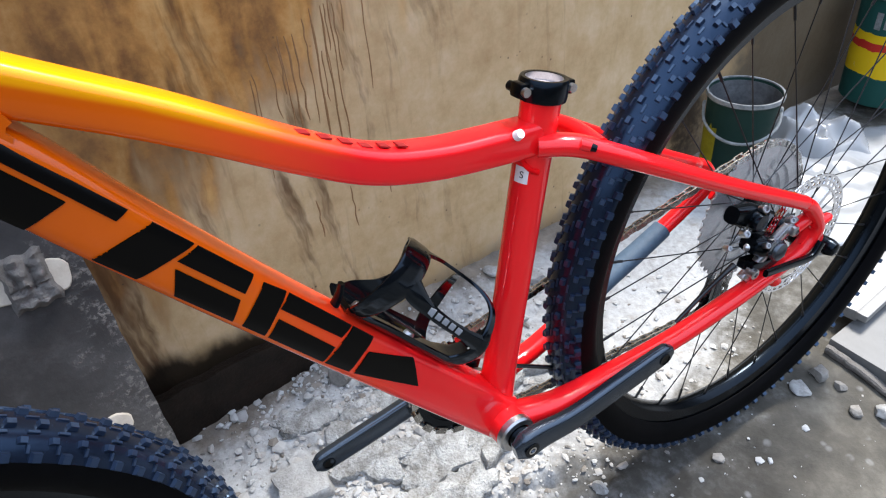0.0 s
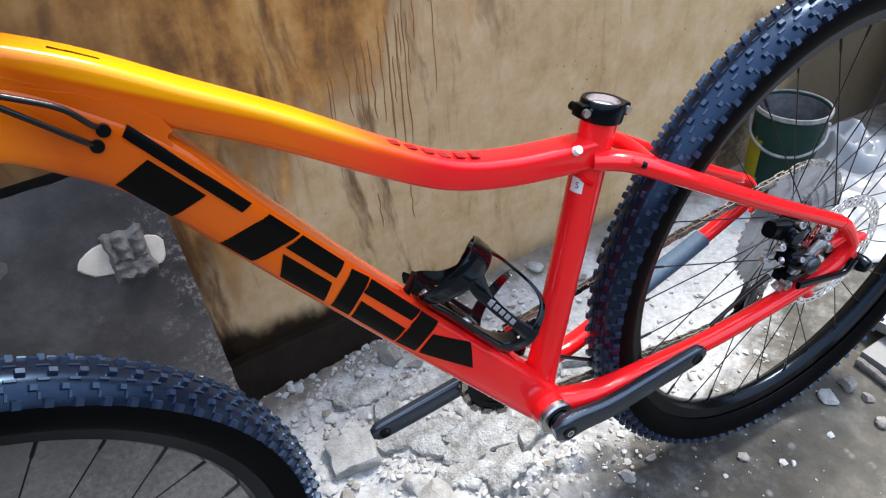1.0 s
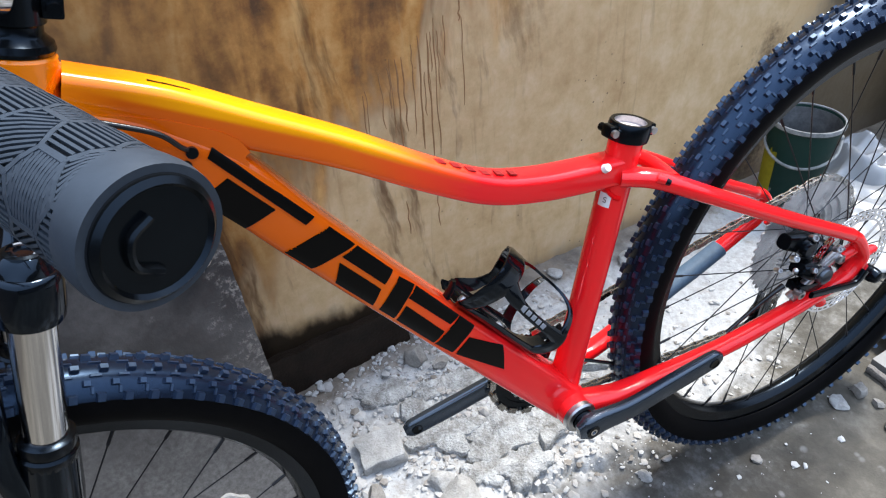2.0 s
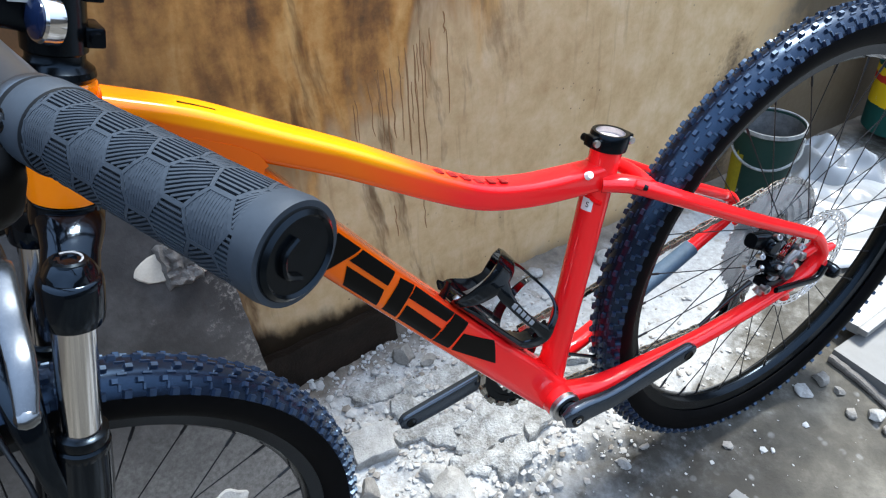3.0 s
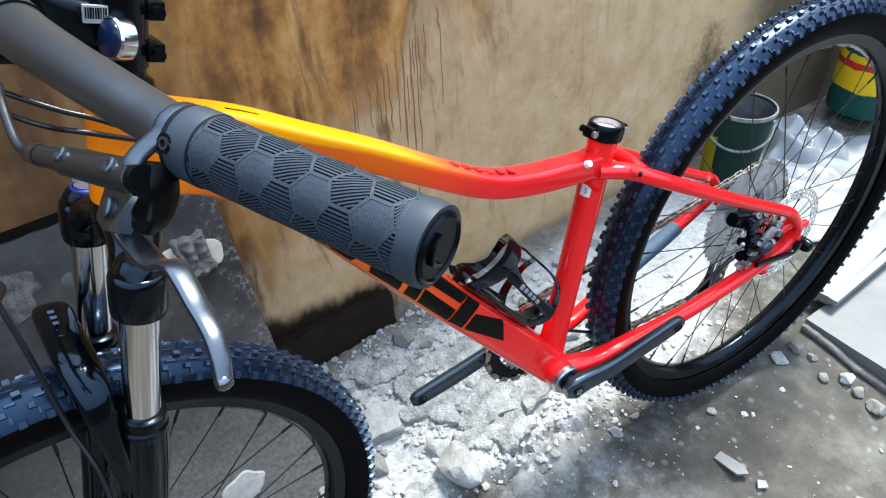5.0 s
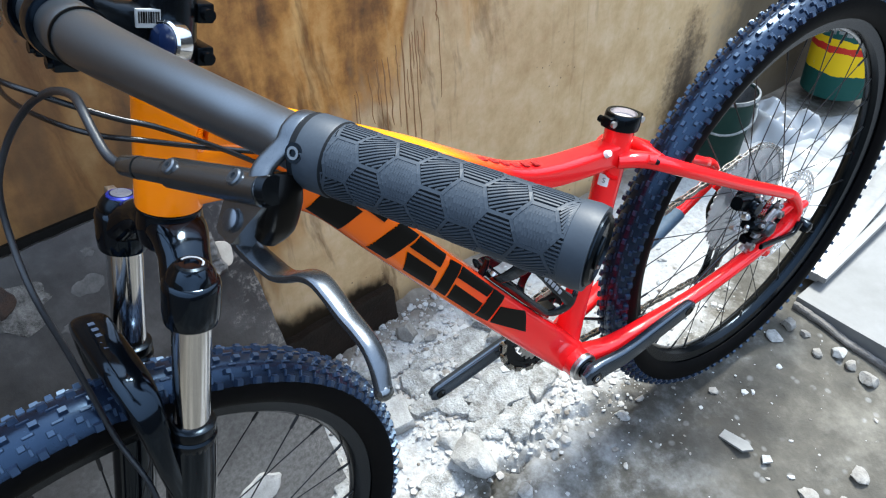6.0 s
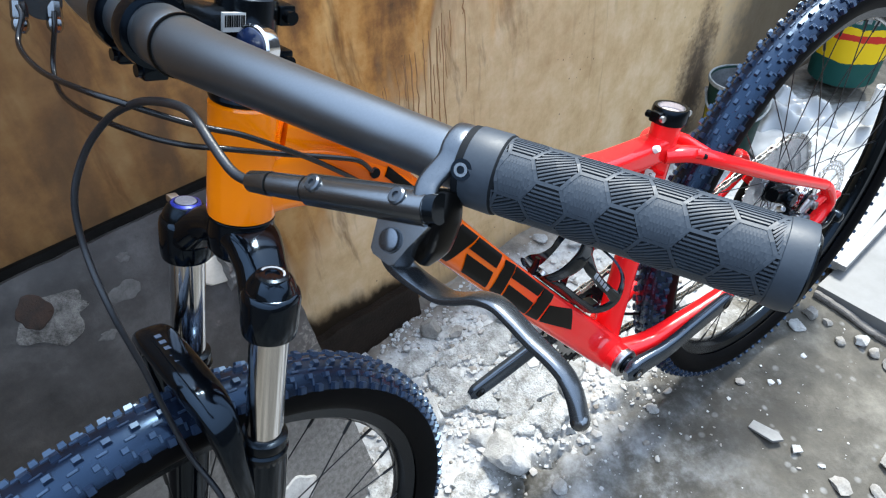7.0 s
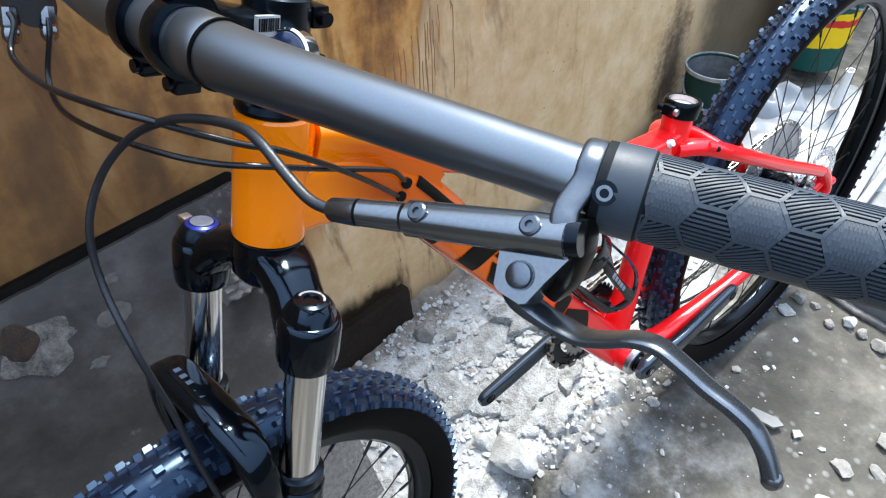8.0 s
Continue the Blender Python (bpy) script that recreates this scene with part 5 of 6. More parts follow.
    # rotor
    def ringpiece(r0, r1_):
        return lathe([(r0, 0.0402), (r1_, 0.0402), (r1_, 0.0418), (r0, 0.0418)], REAR, LEFT, 64, True)
    web = []
    for k in range(40):
        a = 2 * math.pi * k / 40
        for da, ra, rb in ((0.05, 0.0655, 0.0725), (-0.05, 0.0725, 0.0795)):
            p = REAR + arr((ra * math.cos(a), 0.041, ra * math.sin(a)))
            q = REAR + arr((rb * math.cos(a + da), 0.041, rb * math.sin(a + da)))
            web.append(sweep([p, q], [(0.0008, 0.0026)] * 2, 6, 4, LEFT))
    arms = []
    for k in range(6):
        a = k * math.pi / 3
        arms.append(sweep(curve([REAR + arr((0.020 * math.cos(a), 0.041, 0.020 * math.sin(a))), REAR + arr((0.045 * math.cos(a + 0.25), 0.041, 0.045 * math.sin(a + 0.25))), REAR + arr((0.066 * math.cos(a + 0.3), 0.041, 0.066 * math.sin(a + 0.3)))], 4), [(0.0008, 0.0045), (0.0008, 0.0030)], 6, 4, LEFT))
    part("brake_rotor", joined(ringpiece(0.064, 0.067), ringpiece(0.0715, 0.0735), ringpiece(0.0775, 0.080), ringpiece(0.017, 0.024), *web, *arms), M_CHROME, bicycle, "drilled steel brake rotor")
    # caliper between the stays
    cal = part("brake_caliper", joined(sweep(curve([(-0.378, 0.046, 0.048), (-0.366, 0.046, 0.053), (-0.340, 0.046, 0.066), (-0.326, 0.046, 0.073)], 4), [(0.011, 0.008), (0.016, 0.013), (0.016, 0.0125), (0.011, 0.008)], 18, 3.4, LEFT), block((-0.345, 0.052, 0.043), (0.030, 0.010, 0.006), (unit(arr((0.95, 0, 0.3))), LEFT, unit(arr((-0.3, 0, 0.95)))), 0.002)), M_BLACK, bicycle, "black hydraulic brake caliper")
    for x, z in ((-0.318, 0.046), (-0.380, 0.074)):
        part("mount_bolt", lathe([(0.0065, 0.0), (0.0065, 0.010), (0.0050, 0.011), (0.0030, 0.011), (0.0028, 0.007)], (x, 0.056, z), LEFT, 16), M_STEEL, cal)
    part("caliper_plate", block((-0.350, 0.0645, 0.066), (0.014, 0.0015, 0.007), (unit(arr((0.9, 0, 0.45))), LEFT, unit(arr((-0.45, 0, 0.9)))), 0.001), M_LEVER, cal)
    ca, cn = unit(arr((0.9, 0, 0.45))), unit(arr((-0.45, 0, 0.9)))
    part("caliper_half", joined(sweep(curve([arr((-0.362, 0.032, 0.088)), arr((-0.340, 0.030, 0.099)), arr((-0.312, 0.030, 0.112))], 4), [(0.010, 0.011), (0.013, 0.014), (0.009, 0.010)], 16, 2.8, LEFT), lathe([(0.011, -0.004), (0.012, 0.006), (0.010, 0.011), (0.006, 0.0115)], (-0.338, 0.040, 0.098), LEFT, 22)), M_BLACK, cal)
    part("piston_cover", lathe([(0.012, 0.0), (0.012, 0.006), (0.0105, 0.0085), (0.004, 0.009)], (-0.353, 0.061, 0.061), LEFT, 22), M_BRACKET, cal)
    part("pad_spring", sweep(curve([arr((-0.352, 0.042, 0.094)) + ca * u * 0.012 + cn * 0.006 * math.cos(u * 6) for u in (-1, -0.6, -0.2, 0.2, 0.6, 1)], 4), [(0.0012, 0.0028)] * 2, 8, 3), M_STEEL, cal)
    part("bleed_nipple", lathe([(0.0034, 0), (0.0034, 0.006), (0.0022, 0.007), (0.0026, 0.010), (0.0016, 0.0105)], (-0.318, 0.050, 0.074), unit(arr((0.5, 0.3, 0.8))), 12), M_STEEL, cal)
    part("adapter", sweep(curve([(-0.312, 0.054, 0.036), (-0.335, 0.056, 0.052), (-0.365, 0.056, 0.070), (-0.390, 0.056, 0.080)], 4), [(0.006, 0.008), (0.005, 0.006), (0.006, 0.008)], 12, 3, LEFT), M_STEEL, cal)
    for x, y, z, r in ((-0.318, 0.046, 0.092, 0.0045), (-0.345, 0.046, 0.112, 0.0045), (-0.300, 0.040, 0.078, 0.0035), (-0.360, 0.064, 0.052, 0.0042), (-0.335, 0.062, 0.076, 0.0036), (-0.372, 0.062, 0.092, 0.0040)):
        part("caliper_bolt", lathe([(r, -0.006), (r, 0.003), (r * 0.8, 0.004), (r * 0.5, 0.004), (r * 0.45, 0.001)], (x, y, z), unit(arr((0.2, 0.8, 0.5))), 14), M_STEEL, cal)
    part("banjo", sweep(curve([(-0.300, 0.050, 0.060), (-0.285, 0.050, 0.056), (-0.262, 0.046, 0.040), (-0.22, 0.044, 0.018)], 4), [0.0040, 0.0030, 0.0026, 0.0024], 12), M_CABLE, cal)
    part("mount_boss", sweep([(-0.402, 0.062, 0.080), (-0.384, 0.060, 0.074)], 0.008, 12), M_PAINT, bicycle)
    part("mount_boss", sweep([(-0.362, 0.063, 0.010), (-0.352, 0.060, 0.026)], 0.008, 12), M_PAINT, bicycle)
    part("rack_boss", sweep([(-0.412, 0.067, 0.068), (-0.430, 0.070, 0.072), (-0.433, 0.070, 0.0725)], [0.007, 0.0058, 0.004], 14), M_PAINT, bicycle)
    # quick release
    part("quick_release", joined(lathe([(0.0095, 0.058), (0.0105, 0.060), (0.0105, 0.074), (0.0080, 0.082), (0.004, 0.084)], REAR + arr((-0.012, 0, -0.006)), LEFT, 22)), M_BLACK, bicycle)
    part("release_lever", sweep(curve([REAR + arr((0.0191, 0.080, 0.0217)), REAR + arr((0.0343, 0.080, 0.0082)), REAR + arr((0.0762, 0.080, 0.0184)), REAR + arr((0.1164, 0.080, 0.0292))], 4), [(0.004, 0.006), (0.0035, 0.005), (0.003, 0.0045)], 12, 2.6, LEFT), M_BLACK, bicycle)
    part("chain_stay_guard", sweep(curve([(-0.14, -0.0570, -0.007), (-0.213, -0.066, 0.0085), (-0.269, -0.067, 0.0245), (-0.315, -0.0675, 0.0395)], 4), [(0.0115, 0.0145), (0.011, 0.0135), (0.0105, 0.0125)], 16, 2.4), M_GUARD, bicycle, "blue-grey neoprene chain stay guard")


M_CHAIN = speckled("chain_steel", (0.25, 0.24, 0.22), (0.7, 0.68, 0.64), 90, 0.25, 1.0, 0.2, 0.0004)
M_CLEAR = material("clear_plastic", (0.95, 0.96, 0.97), 0.1)
M_CLEAR.node_tree.nodes["Principled BSDF"].inputs["Alpha"].default_value = 0.09
M_GUARD = speckled("neoprene", (0.05, 0.09, 0.14), (0.08, 0.13, 0.19), 160, 0.6)
build_drive()


# ---- bottle cage ----
def build_cage():
    a, d, nrm = arr((0.237, 0, 0.357)), arr((-0.546, 0, -0.838)), arr((-0.838, 0, 0.546))
    R, mid = 0.0375, 0.0605

    def at(s, y, v):
        return a + s * d + y * LEFT + v * nrm

    def wrap(s, arc, r=R):
        """A place on the round of the bottle that is missing: arc runs from its top over the side."""
        return at(s, r * math.sin(arc / R), mid + r * math.cos(arc / R))

    def band(points, halves, sgn=1, thick=0.0026):
        """A moulded plastic band that hugs the bottle's round."""
        line = curve([(p[0], p[1], 0) for p in points], 6)
        hw = np.interp(np.linspace(0, len(halves) - 1, len(line)), range(len(halves)), halves)
        tan = np.gradient(line, axis=0)
        verts, faces, m = [], [], 6
        for k in range(len(line)):
            t = unit(tan[k])
            for i in range(m + 1):
                off = hw[k] * (2 * i / m - 1)
                s_, q_ = line[k][0] - t[1] * off, line[k][1] + t[0] * off
                rim = thick * (0.5 if i in (0, m) else 1.0)
                for r in (R - 0.0004, R + rim):
                    p = wrap(s_, q_, r)
                    verts.append(p * arr((1, sgn, 1)))
        w = 2 * (m + 1)
        for k in range(len(line) - 1):
            for i in range(m):
                p, q = k * w + 2 * i, (k + 1) * w + 2 * i
                faces += [(p, q, q + 2, p + 2), (p + 1, p + 3, q + 3, q + 1)]
            faces += [(k * w, k * w + 1, (k + 1) * w + 1, (k + 1) * w), (k * w + 2 * m, (k + 1) * w + 2 * m, (k + 1) * w + 2 * m + 1, k * w + 2 * m + 1)]
        for k in (0, len(line) - 1):
            faces += [(k * w + 2 * i, k * w + 2 * i + 1, k * w + 2 * i + 3, k * w + 2 * i + 2) for i in range(m)]
        return arr(verts), faces
    cage = part("bottle_cage", sweep([at(0.176, 0, 0.026), at(0.190, 0, 0.0255), at(0.250, 0, 0.0265), at(0.300, 0, 0.028), at(0.322, 0, 0.034), at(0.330, 0, 0.044)], [(0.009, 0.0025), (0.013, 0.003), (0.013, 0.003), (0.015, 0.003), (0.014, 0.003), (0.010, 0.0025)], 14, 3, LEFT), M_GLOSS, bicycle, "black plastic bottle cage, empty")
    part("upper_arm", band([(0.178, 0.102), (0.172, 0.088), (0.172, 0.066), (0.179, 0.044), (0.186, 0.026), (0.196, 0.009), (0.203, -0.004)], [0.007, 0.0095, 0.0125, 0.0140, 0.0135, 0.0115, 0.0105]), M_GLOSS, cage)
    part("far_strap", band([(0.202, -0.001), (0.213, -0.020), (0.227, -0.038), (0.236, -0.056), (0.224, -0.074), (0.196, -0.090), (0.180, -0.104)], [0.0105, 0.0065, 0.0050, 0.0050, 0.0065, 0.0085, 0.0090]), M_GLOSS, cage)
    part("side_band", band([(0.186, 0.046), (0.202, 0.0520), (0.219, 0.0552), (0.243, 0.0572), (0.272, 0.0574), (0.298, 0.0580)], [0.0105, 0.0080, 0.0056, 0.0052, 0.0054, 0.0085]), M_GLOSS, cage)
    part("hoop", band([(0.197, 0.009), (0.212, 0.007), (0.2356, -0.001), (0.258, -0.003), (0.280, 0.002), (0.2925, 0.0146), (0.2970, 0.0270), (0.2965, 0.046), (0.2985, 0.060), (0.296, 0.078), (0.290, 0.096)], [0.0070, 0.0024, 0.0018, 0.0018, 0.0022, 0.0028, 0.0036, 0.0056, 0.0080, 0.0090, 0.0095]), M_GLOSS, cage)
    for sgn in (1, -1):
        part("base_flange", band([(0.172, 0.100), (0.200, 0.095), (0.250, 0.094), (0.292, 0.093)], [0.0060, 0.0070, 0.0070, 0.0085], sgn), M_GLOSS, cage)
    part("far_hoop", band([(0.262, 0.004), (0.274, 0.016), (0.288, 0.036), (0.296, 0.060), (0.290, 0.096)], [0.0018, 0.0030, 0.0045, 0.0070, 0.0090], -1), M_GLOSS, cage)
    part("hook", sweep(curve([at(0.166, 0.004, 0.022), at(0.163, 0.004, 0.032), at(0.158, 0.004, 0.040)], 4), [(0.005, 0.003), (0.0035, 0.0025)], 10, 2.4, LEFT), M_BLACK, bicycle)
    for s in (0.186, 0.252):
        part("cage_bolt", lathe([(0.0050, 0.026), (0.0050, 0.031), (0.0042, 0.033), (0.002, 0.033)], at(s, 0.004, 0), nrm, 16), M_STEEL, cage)
    # pale unreadable print on the side band
    for k in range(5):
        s0 = 0.2165 + k * 0.0100
        part("band_print", band([(s0, 0.0553 + 0.0005 * k), (s0 + 0.0068, 0.0556 + 0.0005 * k)], [0.0034, 0.0034 if k else 0.0046], 1, 0.0030), M_GREY, cage)


build_cage()


# ---- the board leaning on the wall ----
def board_material():
    m = material("weathered_board", (0.07, 0.066, 0.062), 0.5)
    n = Net(m)
    v = n.coord()
    p = n.xyz(v)
    big = n.noise(v, 6, 6, 0.6)
    mid = n.noise(v, 26, 6, 0.7)
    fine = n.noise(v, 130, 4, 0.7)
    col = n.ramp(n.math("MULTIPLY_ADD", big, 0.6, n.math("MULTIPLY", mid, 0.4)), [(0.36, (0.014, 0.012, 0.010)), (0.5, (0.036, 0.032, 0.029)), (0.66, (0.085, 0.079, 0.074))])
    # flaked pale crust near the free edge and in scattered patches
    rim = n.math("ADD", n.math("MULTIPLY", p[0], 9.0), n.math("MULTIPLY", mid, 2.4))
    crust = n.math("MULTIPLY", n.step(rim, 9.4, 9.9), n.step(fine, 0.48, 0.6))
    patch = n.math("MULTIPLY", n.step(n.noise(n.mapping(v, loc=(3.1, 0.4, 0)), 11, 5, 0.65), 0.64, 0.74), n.step(fine, 0.42, 0.6))
    col = n.mix(n.math("MULTIPLY", n.math("MAXIMUM", crust, patch), 0.55), col, (0.3, 0.27, 0.235))
    # the damp brown half away from the free edge
    damp = n.step(n.math("ADD", p[0], n.math("MULTIPLY", n.math("SUBTRACT", n.noise(v, 5, 5, 0.6), 0.5), 0.35)), 0.70, 0.52)
    col = n.mix(n.math("MULTIPLY", damp, 0.85), col, n.ramp(mid, [(0.35, (0.009, 0.007, 0.005)), (0.7, (0.040, 0.031, 0.023))]))
    low = n.math("MULTIPLY", n.step(n.math("ADD", p[1], n.math("MULTIPLY", n.math("SUBTRACT", mid, 0.5), 0.3)), 0.40, 0.10), n.step(p[0], 0.4, 0.7))
    col = n.mix(n.math("MULTIPLY", low, 0.7), col, n.ramp(fine, [(0.35, (0.13, 0.122, 0.112)), (0.65, (0.27, 0.26, 0.245))]))
    n.base(col)
    n.rough(n.math("MULTIPLY_ADD", mid, 0.35, 0.3))
    n.bump(n.math("ADD", n.math("MULTIPLY", fine, 0.4), n.math("ADD", mid, crust)), 0.35, 0.003)
    return m


BOARD_H, BOARD_N = unit(arr((0.721, 0.574, 0))), unit(arr((0.574, -0.721, 0.388)))
BOARD_UP = np.cross(BOARD_N, BOARD_H)
BOARD_CORNER = arr((-0.455, 0.615, 0.523))


def frame_of(x, y, z, at):
    m = Matrix.Identity(4)
    for k, col in enumerate((x, y, z, at)):
        for r in range(3):
            m[r][k] = col[r]
    return m


def on_board(h, u, out=0.0):
    return BOARD_CORNER + h * BOARD_H + u * BOARD_UP + out * BOARD_N


def grain_box(lx, ly, lz, step, seed, rough_edge=0.002):
    """A slab from 0 to lx, ly, its rim worn and ragged, its face at z = 0."""
    nx, ny = int(lx / step), int(ly / step)
    verts, faces = [], []
    for side, z in ((0, 0.0), (1, -lz)):
        for i in range(nx + 1):
            for j in range(ny + 1):
                x, y = lx * i / nx, ly * j / ny
                e = rough_edge * noise.noise(Vector((x * 40 + seed, y * 40, 0.3)))
                x += e if i in (0, nx) else 0
                y += e if j in (0, ny) else 0
                zz = z + (0.0012 * noise.noise(Vector((x * 9, y * 9, seed))) if side == 0 else 0)
                if i in (0, nx) or j in (0, ny):
                    zz -= 0.0012 if side == 0 else 0
                verts.append((x, y, zz))
    k = (nx + 1) * (ny + 1)
    idx = lambda i, j: i * (ny + 1) + j
    for i in range(nx):
        for j in range(ny):
            faces.append((idx(i, j), idx(i + 1, j), idx(i + 1, j + 1), idx(i, j + 1)))
            faces.append((k + idx(i, j), k + idx(i, j + 1), k + idx(i + 1, j + 1), k + idx(i + 1, j)))
    for i in range(nx):
        faces += [(idx(i, 0), k + idx(i, 0), k + idx(i + 1, 0), idx(i + 1, 0)), (idx(i, ny), idx(i + 1, ny), k + idx(i + 1, ny), k + idx(i, ny))]
    for j in range(ny):
        faces += [(idx(0, j), idx(0, j + 1), k + idx(0, j + 1), k + idx(0, j)), (idx(nx, j), k + idx(nx, j), k + idx(nx, j + 1), idx(nx, j + 1))]
    return arr(verts), faces


board = part("leaning_board", grain_box(0.95, 0.60, 0.014, 0.02, 4.0), board_material(), smooth=40)
board.matrix_world = frame_of(BOARD_H, BOARD_UP, BOARD_N, BOARD_CORNER - BOARD_H * 0.95 - BOARD_UP * 0.60)
tagged(board, "dark grey weathered board leaning against the stained wall", "board")

# black strip added for the shade in the gap between board and wall
gap = part("batten", block(on_board(-0.46, 0.002, -0.026), (0.47, 0.008, 0.011), (BOARD_H, BOARD_UP, BOARD_N), 0.003), speckled("gap_shade", (0.003, 0.0025, 0.002), (0.007, 0.006, 0.005), 30, 0.8, 0, 0.2, 0.001, 0.05), smooth=30)
tagged(gap, "black strip put in for the shade between the board's top edge and the wall", "batten")


# ---- stones, crust and rubble ----
def rock_geo(seed, size, flat=0.7, cuts=7):
    """A broken stone: a ball cut by random planes, then roughened."""
    r = random.Random(seed)
    bm = bmesh.new()
    bmesh.ops.create_icosphere(bm, subdivisions=3, radius=1.0)
    planes = []
    for _ in range(cuts):
        d = Vector((r.uniform(-1, 1), r.uniform(-1, 1), r.uniform(-1, 1))).normalized()
        planes.append((d, r.uniform(0.45, 0.8)))
    sx, sy, sz = r.uniform(0.75, 1.15), r.uniform(0.75, 1.15), flat * r.uniform(0.8, 1.1)
    verts = []
    for v in bm.verts:
        c = v.co.copy()
        for d, off in planes:
            e = c.dot(d) - off
            if e > 0:
                c -= d * e
        c *= 1 + 0.10 * noise.noise(c * 2.6 + Vector((seed, 0, 0))) + 0.05 * noise.noise(c * 8 + Vector((0, seed, 0)))
        verts.append((c.x * sx * size, c.y * sy * size, c.z * sz * size))
    faces = [tuple(x.index for x in f.verts) for f in bm.faces]
    bm.free()
    return arr(verts), faces


def rock(x, y, size, seed, label, flat=0.7, mat=None, name="stone", group="stones on the ground", lift=0.55):
    ob = part(name, rock_geo(seed, size, flat), mat or M_CHIP, smooth=28)
    r = random.Random(seed)
    ob.matrix_world = pose(x, y, ground_height(x, y) + size * flat * lift, r.uniform(-12, 12), r.uniform(-12, 12), r.uniform(0, 360))
    return tagged(ob, label, "stone", group)


M_GREYSTONE = speckled("grey_stone", (0.16, 0.148, 0.132), (0.31, 0.295, 0.27), 40, 0.9, 0, 0.6, 0.003)
ROCKS = [
    (0.556, 0.740, 0.018, 11, 0.8, "rounded grey-brown stone by the slab's edge", M_GREYSTONE),
    (0.520, 0.713, 0.016, 12, 0.5, "broken white plaster lump by the tyre", None),
    (0.583, 0.716, 0.011, 13, 0.7, "small pale plaster lump", M_GREYSTONE),
    (0.590, 0.672, 0.012, 14, 0.6, "small pale plaster lump", M_GREYSTONE),
    (0.628, 0.664, 0.018, 15, 0.6, "angular white plaster piece by the slab's edge", None),
    (0.642, 0.638, 0.014, 16, 0.6, "angular grey plaster piece", M_GREYSTONE),
    (0.660, 0.604, 0.021, 17, 0.75, "pointed pale plaster piece", M_GREYSTONE),
    (0.490, 0.760, 0.016, 18, 0.6, "small pale stone in the dust", None),
    (-0.110, 0.462, 0.042, 21, 0.85, "pale lump of broken concrete beside the crack", None),
    (-0.150, 0.500, 0.020, 22, 0.7, "small pale concrete lump", None),
    (-0.246, 0.470, 0.022, 23, 0.7, "pale concrete lump below the front wheel", M_GREYSTONE),
    (-0.03, 0.415, 0.016, 24, 0.6, "small pale concrete lump", None),
    (0.02, 0.52, 0.013, 25, 0.6, "small white lump in the dust", None),
    (0.17, 0.55, 0.013, 26, 0.6, "small white lump on the concrete", None),
    (0.24, 0.70, 0.017, 27, 0.6, "white lump under the rear wheel's spokes", None),
    (0.30, 0.78, 0.014, 28, 0.6, "white lump in the dust", None),
    (0.12, 0.95, 0.020, 29, 0.6, "pale lump near the wall's foot", None),
    (0.04, 0.965, 0.017, 30, 0.7, "pale lump near the wall's foot", None),
    (0.20, 1.03, 0.022, 31, 0.6, "white lump near the wall's foot", None),
    (-0.215, 0.735, 0.030, 32, 0.9, "brown chunk of plaster at the wall's foot", M_GREYSTONE),
    (-0.17, 0.72, 0.016, 33, 0.7, "grey lump of plaster at the wall's foot", M_GREYSTONE),
    (0.44, 0.385, 0.020, 34, 0.35, "flat pale chip on the concrete", M_GREYSTONE),
    (0.50, 0.37, 0.017, 35, 0.35, "flat pale chip on the concrete", M_GREYSTONE),
    (0.545, 0.42, 0.02, 36, 0.4, "flat grey chip on the concrete", M_GREYSTONE),
    (0.38, 0.34, 0.016, 37, 0.4, "small pale chip on the concrete", None),
]
for x, y, size, seed, flat, label, mat in ROCKS:
    rock(x, y, size, seed, label, flat, mat)

# the squared lump of concrete under the down tube
lump = part("concrete_block", block((0, 0, 0), (0.037, 0.031, 0.015), None, 0.005), M_CHIP, smooth=25)
bm = bmesh.new()
bm.from_mesh(lump.data)
bmesh.ops.subdivide_edges(bm, edges=bm.edges[:], cuts=4, use_grid_fill=True)
for v in bm.verts:
    v.co += Vector((noise.noise(v.co * 45), noise.noise(v.co * 45 + Vector((9, 0, 0))), noise.noise(v.co * 45 + Vector((0, 9, 0))))) * 0.006
bm.to_mesh(lump.data)
bm.free()
lump.matrix_world = pose(-0.250, 0.548, ground_height(-0.25, 0.548) + 0.010, 4, -6, 25)
tagged(lump, "squared lump of broken pale concrete in the dust", "concrete lump")


def shard(points, thick, mat, at, turn, tilt, label, name="tile_shard", group=""):
    """A flat broken piece with a sharp outline."""
    ob = part(name, prism(points, (0, thick), lambda u, v, w: (u, v, w)), mat, smooth=0)
    ob.matrix_world = pose(at[0], at[1], ground_height(*at) + 0.004, tilt[0], tilt[1], turn)
    return tagged(ob, label, "shard", group)


M_SLATE = speckled("grey_tile", (0.15, 0.15, 0.146), (0.21, 0.21, 0.204), 30, 0.6, 0, 0.15, 0.001)
shard([(-0.026, -0.009), (0.018, -0.012), (0.031, 0.002), (0.018, 0.011), (-0.025, 0.010)][::-1], 0.005, M_SLATE, (0.352, 0.487), -48, (2, -4), "pointed grey tile shard on the concrete")
shard([(-0.010, -0.006), (0.008, -0.008), (0.010, 0.004), (-0.003, 0.008)], 0.004, M_CHIP, (0.392, 0.452), 10, (3, 2), "small pale tile shard beside the grey one", group="pale shards")


